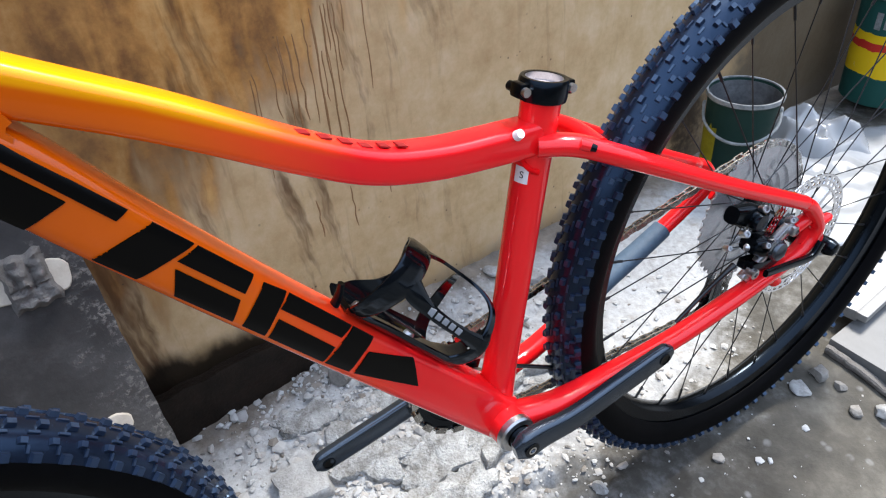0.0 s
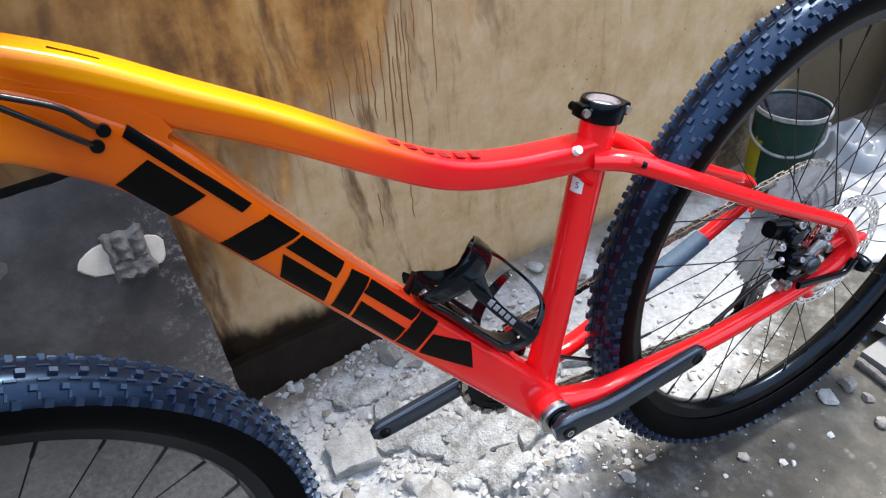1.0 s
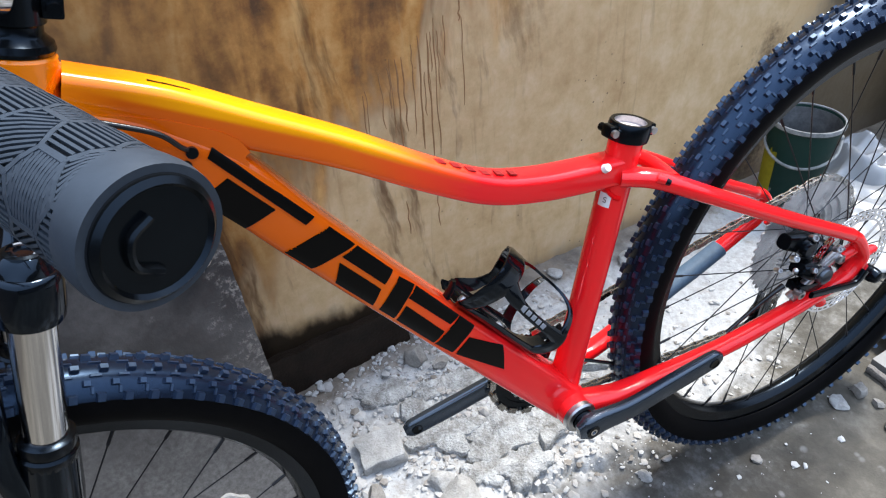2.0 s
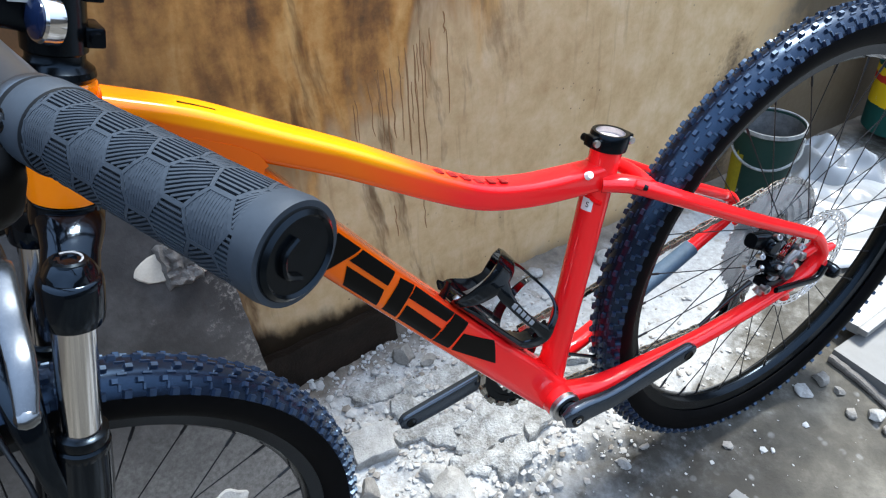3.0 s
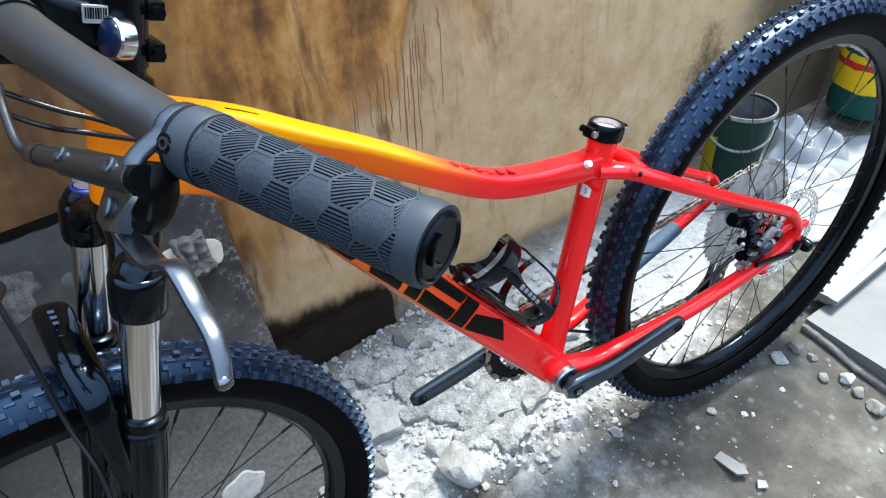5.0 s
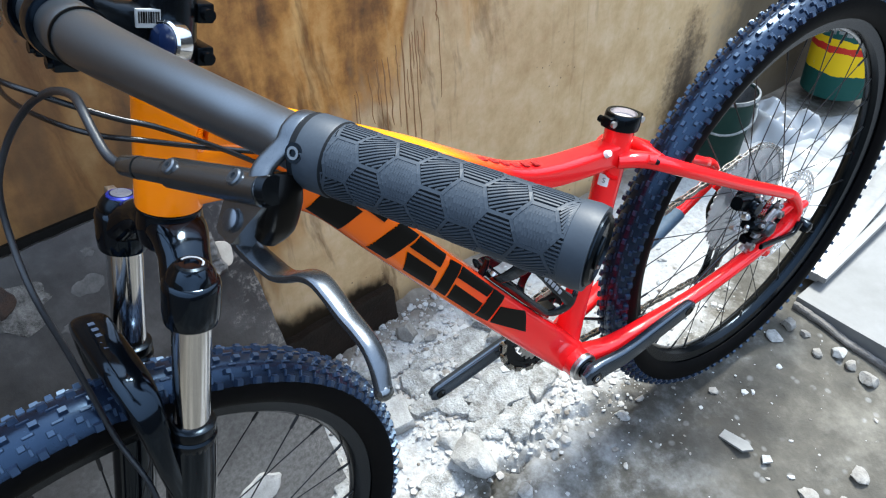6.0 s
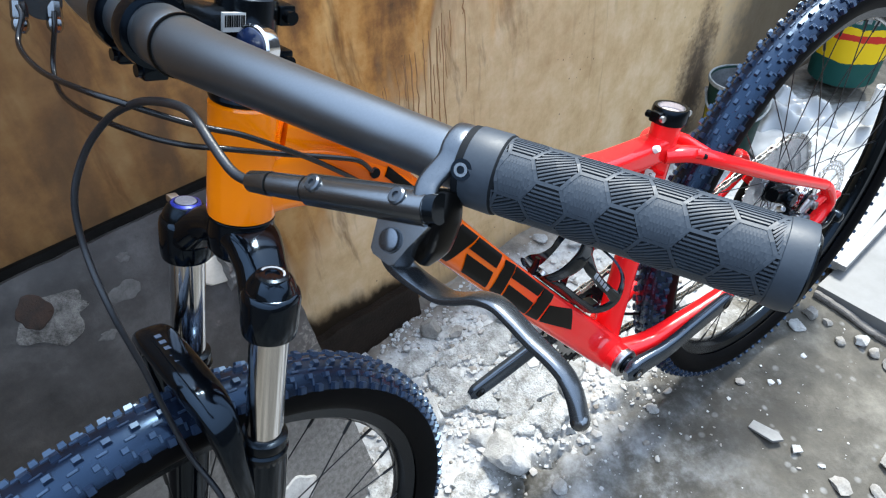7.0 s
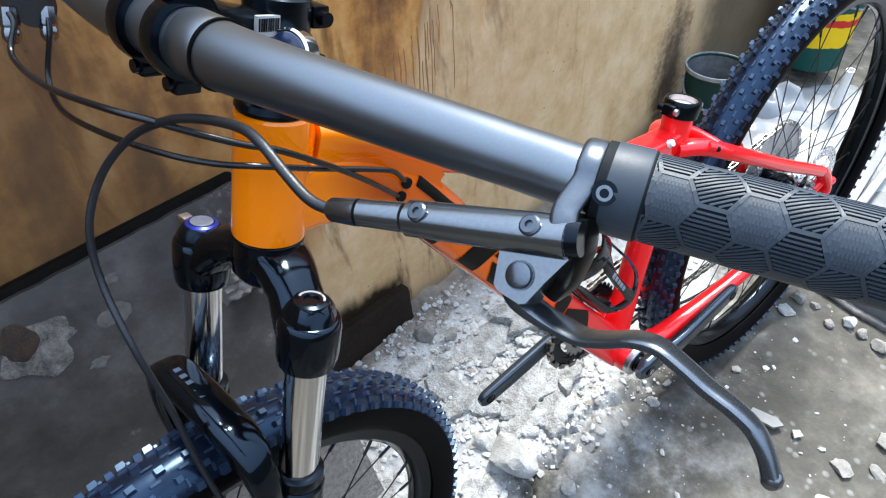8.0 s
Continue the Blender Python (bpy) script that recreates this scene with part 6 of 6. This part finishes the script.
def crust_plate(x, y, size, seed, turn, tilt):
    """A thin plate of hardened plaster with a broken outline, its rim lifted off the ground."""
    r = random.Random(seed)
    n = 40
    rim = []
    for k in range(n):
        a = 2 * math.pi * k / n
        q = size * (0.72 + 0.45 * noise.noise(Vector((math.cos(a) * 1.3 + seed, math.sin(a) * 1.3, 0))) + 0.2 * noise.noise(Vector((math.cos(a) * 4.5, math.sin(a) * 4.5 + seed, 7))) + 0.035 * r.uniform(-1, 1))
        rim.append((q * 1.35 * math.cos(a), q * 0.8 * math.sin(a)))
    verts, faces = [], []
    levels = [(1.0, -0.016), (1.02, -0.006), (0.96, 0.0), (0.88, 0.001), (0.76, 0.002), (0.62, 0.002), (0.46, 0.003), (0.3, 0.003), (0.12, 0.004)]
    for f, z in levels:
        for u, v in rim:
            verts.append((u * f, v * f, z + 0.006 * noise.noise(Vector((u * f * 32, v * f * 32, seed))) + 0.003 * noise.noise(Vector((u * f * 90, v * f * 90, seed)))))
    for k in range(len(levels) - 1):
        faces += [(k * n + i, k * n + (i + 1) % n, (k + 1) * n + (i + 1) % n, (k + 1) * n + i) for i in range(n)]
    faces += [tuple(range((len(levels) - 1) * n, len(levels) * n)), tuple(reversed(range(n)))]
    ob = part("plaster_crust", (arr(verts), faces), M_CRUST, smooth=40)
    ob.matrix_world = pose(x, y, ground_height(x, y) + 0.0075, tilt[0], tilt[1], turn)
    return tagged(ob, "cracked plate of hardened white plaster on the ground", "plaster crust", "plaster crust plates")


M_CRUST = speckled("white_crust", (0.13, 0.123, 0.11), (0.50, 0.51, 0.505), 34, 0.9, 0, 0.9, 0.006)
for args in [(-0.065, 0.600, 0.085, 3, 25, (5, -3)), (0.03, 0.650, 0.075, 4, 60, (-3, 4)), (-0.150, 0.585, 0.060, 5, 10, (6, 2)), (-0.02, 0.545, 0.055, 6, 40, (7, -2)), (-0.11, 0.700, 0.080, 7, 35, (2, 3)), (0.02, 0.76, 0.09, 8, 10, (-2, 2)), (-0.195, 0.640, 0.055, 9, 80, (3, -4)), (-0.085, 0.520, 0.045, 10, 15, (8, 3)), (0.11, 0.71, 0.06, 12, 0, (2, -2)), (-0.165, 0.425, 0.05, 13, 30, (3, 3)), (-0.26, 0.66, 0.05, 14, 30, (3, 3)), (-0.31, 0.44, 0.055, 15, 70, (-3, 3))]:
    crust_plate(*args)


def rubble():
    """Fine broken plaster, too much of it to count."""
    r = random.Random(77)
    protos = []
    for k in range(8):
        bm = bmesh.new()
        bmesh.ops.create_icosphere(bm, subdivisions=1, radius=1.0)
        v = arr([tuple(q.co * (0.7 + 0.6 * r.random())) for q in bm.verts]) * arr((1, r.uniform(0.6, 1), r.uniform(0.25, 0.7)))
        protos.append((v, [tuple(q.index for q in f.verts) for f in bm.faces]))
        bm.free()
    pieces = []
    for k in range(7000):
        kind = r.random()
        if kind < 0.72:
            x, y = r.gauss(-0.08, 0.18), r.gauss(0.66, 0.13)
        elif kind < 0.82:
            x, y = r.uniform(-0.3, 0.5), r.gauss(0.8, 0.15)
        else:
            x, y = r.uniform(0.0, 0.85), r.uniform(0.25, 0.75)
        if (arr((x, y, 0)) - WALL_P) @ WALL_N < 0.02 or x < -0.5 or (x > 0.6 and y > 1.35 - x):
            continue
        if kind < 0.82 and crust_edge(x, y) < -0.02 and r.random() < 0.75:
            continue
        if kind >= 0.82 and r.random() < 0.9:
            continue
        size = 0.0015 + 0.0062 * r.random() ** 4 + (0.006 if r.random() < 0.04 else 0)
        if kind >= 0.82:
            size *= 0.62
        v, f = protos[r.randrange(8)]
        a = r.uniform(0, 6.28)
        m = arr(((math.cos(a), math.sin(a), 0), (-math.sin(a), math.cos(a), 0), (0, 0, 1)))
        pieces.append(((v * size) @ m + arr((x, y, ground_height(x, y) + size * 0.25)), f))
    ob = part("rubble", joined(*pieces), rubble_material(), smooth=0)
    return tagged(ob, "fine white and grey plaster rubble strewn over the ground", "rubble", kind="stuff")


def rubble_material():
    m = material("rubble_bits", (0.6, 0.58, 0.55), 0.9)
    n = Net(m)
    g = m.node_tree.nodes.new("ShaderNodeNewGeometry")
    f = n.noise(n.coord(), 120, 3)
    n.base(n.ramp(n.math("MULTIPLY_ADD", g.outputs["Random Per Island"], 0.8, n.math("MULTIPLY", f, 0.2)), [(0.0, (0.09, 0.075, 0.06)), (0.12, (0.2, 0.18, 0.155)), (0.3, (0.38, 0.36, 0.335)), (0.55, (0.42, 0.415, 0.40)), (1.0, (0.50, 0.505, 0.50))]))
    n.bump(f, 0.4, 0.002)
    return m


rubble()


# pieces stuck on the board
def chip(points, thick, h, u, mat, label, name="plaster_flake", bend=0.0):
    n = len(points)
    rim = points
    verts, faces = [], []
    levels = [(1.0, 0.0), (1.0, thick * 0.6), (0.93, thick), (0.5, thick * 1.15)]
    for f, z in levels:
        verts += [(x * f, y * f, z + bend * math.sin(x * 120) * (z > 0)) for x, y in rim]
    for k in range(len(levels) - 1):
        faces += [(k * n + i, k * n + (i + 1) % n, (k + 1) * n + (i + 1) % n, (k + 1) * n + i) for i in range(n)]
    faces += [tuple(reversed(range(n))), tuple(range(3 * n, 4 * n))]
    ob = part(name, (arr(verts), faces), mat, smooth=30)
    ob.matrix_world = frame_of(BOARD_H, BOARD_UP, BOARD_N, on_board(h, u, 0.0))
    return tagged(ob, label, "flake")


def blob(rx, ry, seed, n=22, wob=0.18):
    return [((rx * (1 + wob * noise.noise(Vector((math.cos(a) * 1.6 + seed, math.sin(a) * 1.6, 0))))) * math.cos(a), (ry * (1 + wob * noise.noise(Vector((math.cos(a) * 1.6, math.sin(a) * 1.6 + seed, 4))))) * math.sin(a)) for a in [2 * math.pi * k / n for k in range(n)]]


M_FLAKE = speckled("cream_plaster", (0.48, 0.42, 0.34), (0.6, 0.54, 0.45), 50, 0.85, 0, 0.3, 0.001)
M_MORTAR = speckled("grey_mortar", (0.10, 0.092, 0.085), (0.2, 0.185, 0.17), 55, 0.9, 0, 0.7, 0.004)
chip(blob(0.034, 0.019, 2.0), 0.004, -0.078, -0.103, M_FLAKE, "cream plaster flake stuck on the dark board")
chip(blob(0.014, 0.019, 5.0), 0.004, -0.030, -0.110, M_FLAKE, "round cream plaster flake stuck on the dark board")


def mortar_chunk():
    """A lump of mortar that kept the ridges of what it was pressed against."""
    n = 30
    verts, faces = [], []
    for j in range(n + 1):
        for i in range(n + 1):
            a, b = 2 * i / n - 1, 2 * j / n - 1
            x = 0.0245 * a + 0.004 * noise.noise(Vector((b * 2.2, 3, a)))
            y = 0.031 * b + 0.005 * noise.noise(Vector((a * 2.2, b, 7)))
            rim = min(1.0, 5 * (1 - max(abs(a), abs(b))))
            ridge = abs(math.cos(a * 4.4 + 0.6)) if b > -0.15 + 0.2 * noise.noise(Vector((a * 2, 0, 1))) else 0.35
            z = rim * (0.007 + 0.010 * ridge + 0.005 * noise.noise(Vector((x * 130, y * 130, 2))))
            verts.append((x, y, max(z, 0.0)))
    m = n + 1
    faces = [(j * m + i, j * m + i + 1, (j + 1) * m + i + 1, (j + 1) * m + i) for j in range(n) for i in range(n)]
    base = len(verts)
    verts += [(x, y, -0.001) for x, y, _ in verts[:base]]
    faces += [(base + j * m + i, base + (j + 1) * m + i, base + (j + 1) * m + i + 1, base + j * m + i + 1) for j in range(n) for i in range(n)]
    ring = [i for i in range(m)] + [j * m + n for j in range(1, m)] + [n * m + i for i in range(n - 1, -1, -1)] + [j * m for j in range(n - 1, 0, -1)]
    faces += [(ring[k], base + ring[k], base + ring[(k + 1) % len(ring)], ring[(k + 1) % len(ring)]) for k in range(len(ring))]
    ob = part("mortar_lump", (arr(verts), faces), M_MORTAR, smooth=40)
    ob.matrix_world = frame_of(BOARD_H, BOARD_UP, BOARD_N, on_board(-0.057, -0.106, 0.001))
    return tagged(ob, "ridged lump of grey mortar stuck on the board", "mortar")


M_PALEFLAKE = speckled("grey_white_plaster", (0.30, 0.292, 0.275), (0.48, 0.47, 0.45), 60, 0.9, 0, 0.5, 0.002)
mortar_chunk()
chip(blob(0.022, 0.014, 9.0), 0.004, -0.052, -0.300, M_FLAKE, "cream plaster flake low on the dark board")
chip(blob(0.036, 0.024, 3.3, 34, 0.3), 0.004, -0.128, -0.470, M_PALEFLAKE, "pale plaster flake low on the dark board")
chip(blob(0.024, 0.018, 13.3, 30, 0.3), 0.005, -0.172, -0.486, M_PALEFLAKE, "pale plaster flake low on the dark board")
M_SCALE = speckled("thin_scale", (0.05, 0.046, 0.042), (0.10, 0.094, 0.087), 50, 0.8, 0, 0.3, 0.001)
M_CRUMB = speckled("board_crust", (0.022, 0.019, 0.016), (0.17, 0.158, 0.142), 60, 0.9, 0, 0.7, 0.003)
chip(blob(0.040, 0.030, 24.0, 60, 0.55), 0.0012, -0.276, -0.058, M_CRUMB, "ragged pale crust round the rusty patch on the board", "plaster_crust")
chip(blob(0.019, 0.019, 21.0, 40, 0.3), 0.0022, -0.290, -0.044, speckled("rust_crust", (0.006, 0.003, 0.0015), (0.035, 0.015, 0.006), 60, 0.8, 0, 0.6, 0.003), "dark round rusty patch high on the board", "rust_patch")
for k, (h, u, rx, ry) in enumerate([(-0.196, -0.070, 0.019, 0.013), (-0.180, -0.032, 0.008, 0.006), (-0.236, -0.110, 0.010, 0.006)]):
    chip(blob(rx, ry, 31.0 + k, 36, 0.5), 0.0006, h, u, M_SCALE, "thin grey scale on the dark board", "scale_flake")

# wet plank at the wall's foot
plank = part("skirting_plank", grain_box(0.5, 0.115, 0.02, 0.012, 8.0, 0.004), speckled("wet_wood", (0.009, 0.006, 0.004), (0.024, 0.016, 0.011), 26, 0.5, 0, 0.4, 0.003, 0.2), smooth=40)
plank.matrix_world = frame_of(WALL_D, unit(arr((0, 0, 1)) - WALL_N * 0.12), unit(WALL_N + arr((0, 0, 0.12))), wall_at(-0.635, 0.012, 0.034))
tagged(plank, "dark wet plank leaning at the foot of the wall", "plank")


# ---- the far corner: slab, panels, pails, plastic ----
M_SLAB = speckled("white_slab", (0.125, 0.125, 0.122), (0.185, 0.185, 0.182), 6, 0.55, 0, 0.2, 0.002)
outline = [(0.600, 0.800), (0.655, 0.716), (0.716, 0.628), (1.25, -0.10), (2.6, 1.0), (1.62, 1.58), (0.93, 1.035)]
slab = part("low_slab", joined(prism(outline[::-1], (-0.06, 0.017), lambda u, v, w: (u, v, w))), M_SLAB, smooth=0)
tagged(slab, "low pale concrete slab with a broken grey edge", "slab")
lip = curve([(0.592, 0.790, 0), (0.630, 0.738, 0), (0.665, 0.682, 0), (0.703, 0.632, 0), (0.78, 0.525, 0), (0.90, 0.36, 0)], 8)
for k in range(len(lip)):
    lip[k] += arr((0.004 * noise.noise(Vector((k * 0.9, 0, 0))), 0.004 * noise.noise(Vector((0, k * 0.9, 3))), ground_height(lip[k][0], lip[k][1]) + 0.006))
edge = part("slab_edge", sweep(lip, [(0.008, 0.007), (0.006, 0.009), (0.009, 0.006), (0.007, 0.008)], 10, 2.6, arr((0, 0, 1))), M_MORTAR, smooth=30)
tagged(edge, "rough grey mortar edge along the low slab", "kerb", kind="structure")

M_PANEL = speckled("white_panel", (0.17, 0.17, 0.167), (0.25, 0.25, 0.246), 20, 0.4, 0, 0.1, 0.001)
for k, (p, q, wdt, th) in enumerate([((0.640, 0.845), (1.20, 1.365), 0.020, 0.022), ((0.662, 0.842), (1.24, 1.345), 0.011, 0.018), ((0.655, 0.824), (1.30, 1.320), 0.010, 0.015)]):
    a, b = arr((*p, 0)), arr((*q, 0))
    t = unit(b - a)
    geo = block(((0, 0, 0)), (np.linalg.norm(b - a) / 2, wdt, th / 2), None, 0.003)
    ob = part("white_panel", geo, M_PANEL, smooth=30)
    mid = (a + b) / 2
    ob.matrix_world = Matrix.Translation((mid[0], mid[1], 0.030 + th / 2 + 0.004 * k)) @ Matrix.Rotation(math.atan2(t[1], t[0]), 4, "Z") @ Matrix.Rotation(radians(-1.0), 4, "Y")
    tagged(ob, "long white panel strip lying on the slab", "panel", "white panel strips")


def pail(name, x, y, z, r_top, r_base, high, mat, label, handle_turn=0.0):
    """An open paint pail with rim, bail handle and two ears."""
    top = new(name)
    top.matrix_world = pose(x, y, z, 0, 0, handle_turn)
    tagged(top, label, "bucket")
    part("body", lathe([(r_base * 0.95, 0), (r_base, 0.004), (r_top * 0.97, high - 0.012), (r_top, high - 0.010), (r_top * 1.03, high - 0.008), (r_top * 1.03, high), (r_top * 0.98, high + 0.001), (r_top * 0.96, high - 0.004), (r_base * 0.96, 0.006), (0.004, 0.006)], (0, 0, 0), (0, 0, 1), 48), mat, top)
    part("rim", lathe([(r_top * 1.035, high - 0.007), (r_top * 1.045, high - 0.003), (r_top * 1.03, high + 0.002), (r_top * 0.975, high + 0.002), (r_top * 0.97, high - 0.006)], (0, 0, 0), (0, 0, 1), 48, True), M_RIM, top)
    for s in (1, -1):
        part("ear", lathe([(0.007, 0), (0.007, 0.005), (0.004, 0.007)], (s * r_top * 0.97, 0, high - 0.035), (s, 0, 0), 14), M_RIM, top)
    pts = [(r_top * 1.05 * math.cos(a), -0.12 * r_top - r_top * 1.0 * math.sin(a), high - 0.035 - 0.045 * math.sin(a)) for a in np.linspace(0, math.pi, 9)]
    part("bail", sweep(curve([(r_top * 1.02, 0, high - 0.035)] + pts[1:-1] + [(-r_top * 1.02, 0, high - 0.035)], 3), [(0.0032, 0.0030)] * 2, 8), M_RIM, top)
    part("lining", lathe([(r_base * 0.955, 0.008), (r_top * 0.955, high - 0.006), (r_top * 0.945, high - 0.006), (r_base * 0.94, 0.012), (0.004, 0.012), (0.004, 0.008)], (0, 0, 0), (0, 0, 1), 40, True), M_LINING, top, "dusty grey inside of the pail")
    return top


M_RIM = speckled("worn_white_rim", (0.12, 0.13, 0.13), (0.33, 0.345, 0.345), 40, 0.5)


M_LINING = speckled("dried_paint", (0.045, 0.05, 0.055), (0.15, 0.155, 0.16), 26, 0.7)


def pail_paint(name, colours):
    """Stained printed pail; colours: (height, colour) rows."""
    m = material(name, colours[0][1], 0.4)
    n = Net(m)
    v = n.coord()
    p = n.xyz(v)
    z = n.math("ADD", p[2], n.math("MULTIPLY", n.math("SUBTRACT", n.noise(v, 14, 4), 0.5), 0.03))
    col = n.ramp(n.math("MULTIPLY", z, 3.0), [(h * 3.0, c) for h, c in colours])
    col.node.color_ramp.interpolation = "CONSTANT"
    splash = n.step(n.noise(v, 32, 5, 0.7), 0.66, 0.72)
    n.base(n.mix(n.math("MULTIPLY", splash, 0.7), col, (0.5, 0.52, 0.5)))
    n.rough(n.math("MULTIPLY_ADD", n.noise(v, 60, 4), 0.3, 0.45))
    n.b.inputs["Specular IOR Level"].default_value = 0.2
    return m


green = pail("paint_pail", 0.585, 1.285, 0.058, 0.074, 0.064, 0.19, pail_paint("green_pail", [(0.0, (0.006, 0.026, 0.02)), (0.1, (0.008, 0.032, 0.025)), (0.19, (0.012, 0.045, 0.036))]), "dark green open paint pail with white rim and handle", handle_turn=-20)
printed = pail("paint_pail", 1.085, 1.625, 0.055, 0.106, 0.092, 0.27, pail_paint("yellow_pail", [(0.0, (0.012, 0.07, 0.058)), (0.075, (0.75, 0.5, 0.01)), (0.140, (0.5, 0.03, 0.02)), (0.158, (0.75, 0.5, 0.01)), (0.178, (0.015, 0.08, 0.07))]), "large yellow and green paint pail with printed bands", handle_turn=40)
# plain pale blocks printed on its green band
for k in range(6):
    pv, pf = [], []
    for i in range(5):
        a = radians(164 + 12.5 * k + 8.5 * i / 4)
        for z in (0.192 + 0.004 * (k % 2), 0.232 - 0.003 * (k % 3)):
            r = 0.092 + (0.1028 - 0.092) * z / 0.258 + 0.0008
            pv.append((r * math.cos(a), r * math.sin(a), z))
    pf = [(2 * i, 2 * i + 2, 2 * i + 3, 2 * i + 1) for i in range(4)]
    part("print_block", (arr(pv), pf), M_RIM, printed)
# torn yellow label on the green pail's side
lab_v, lab_f, nl = [], [], 12
for k in range(nl + 1):
    a = radians(190 + 42 * k / nl)
    for z in (0.012 + 0.012 * noise.noise(Vector((k * 0.7, 0, 0))), 0.125 + 0.015 * noise.noise(Vector((k * 0.7, 4, 0)))):
        r = 0.064 + (0.0718 - 0.064) * z / 0.178 + 0.0008
        lab_v.append((r * math.cos(a), r * math.sin(a), z))
lab_f = [(2 * k, 2 * k + 2, 2 * k + 3, 2 * k + 1) for k in range(nl)]
part("label", (arr(lab_v), lab_f), speckled("yellow_label", (0.19, 0.165, 0.008), (0.28, 0.24, 0.014), 30, 0.6, 0, 0.2, 0.001, 0.2), green, "torn yellow label")


def sheet(name, x0, x1, y0, y1, lift, seed, mat, label, category):
    """A crumpled sheet lying on the ground."""
    n = 46
    verts = []
    for j in range(n + 1):
        for i in range(n + 1):
            u, v = i / n, j / n
            x, y = x0 + (x1 - x0) * u, y0 + (y1 - y0) * v
            x += 0.03 * noise.noise(Vector((v * 3, seed, 0)))
            y += 0.03 * noise.noise(Vector((u * 3, seed, 5)))
            f = 1 - abs(noise.noise(Vector((x * 7 + seed, y * 7, 0)))) * 1.6
            g = 1 - abs(noise.noise(Vector((x * 17, y * 17 + seed, 2)))) * 1.6
            fall = min(1.0, 6 * min(u, 1 - u, v, 1 - v))
            verts.append((x, y, ground_height(x, y) + 0.012 + lift * fall * max(0, 0.6 * f + 0.35 * g)))
    faces = [(j * (n + 1) + i, j * (n + 1) + i + 1, (j + 1) * (n + 1) + i + 1, (j + 1) * (n + 1) + i) for j in range(n) for i in range(n)]
    ob = part(name, (arr(verts), faces), mat, smooth=70)
    sol = ob.modifiers.new("thick", "SOLIDIFY")
    sol.thickness = 0.0015
    return tagged(ob, label, category)


M_SHEET = material("white_plastic", (0.62, 0.64, 0.66), 0.3)
nsh = Net(M_SHEET)
nsh.base(nsh.ramp(nsh.noise(nsh.coord(), 9, 5), [(0.35, (0.22, 0.228, 0.235)), (0.65, (0.37, 0.378, 0.385))]))
sheet("plastic_sheet", 0.66, 1.18, 1.02, 1.50, 0.028, 3.0, M_SHEET, "crumpled pale plastic sheet on the ground", "sheet")
M_BAG = material("clear_bag", (0.6, 0.62, 0.64), 0.18)
M_BAG.node_tree.nodes["Principled BSDF"].inputs["Transmission Weight"].default_value = 0.55
sheet("plastic_bag", 0.70, 0.95, 1.32, 1.52, 0.085, 8.0, M_BAG, "crumpled clear plastic bag between the pails", "bag")

pipe = part("pipe_offcut", lathe([(0.014, 0), (0.0155, 0.002), (0.0155, 0.05), (0.012, 0.06), (0.012, 0.115), (0.009, 0.116), (0.009, 0.002)], (0, 0, 0), (0, 0, 1), 24, True), M_WHITE, smooth=30)
pipe.matrix_world = pose(0.995, 1.335, 0.065, 8, -6, 0)
tagged(pipe, "short white plastic pipe offcut standing on the sheet", "pipe")
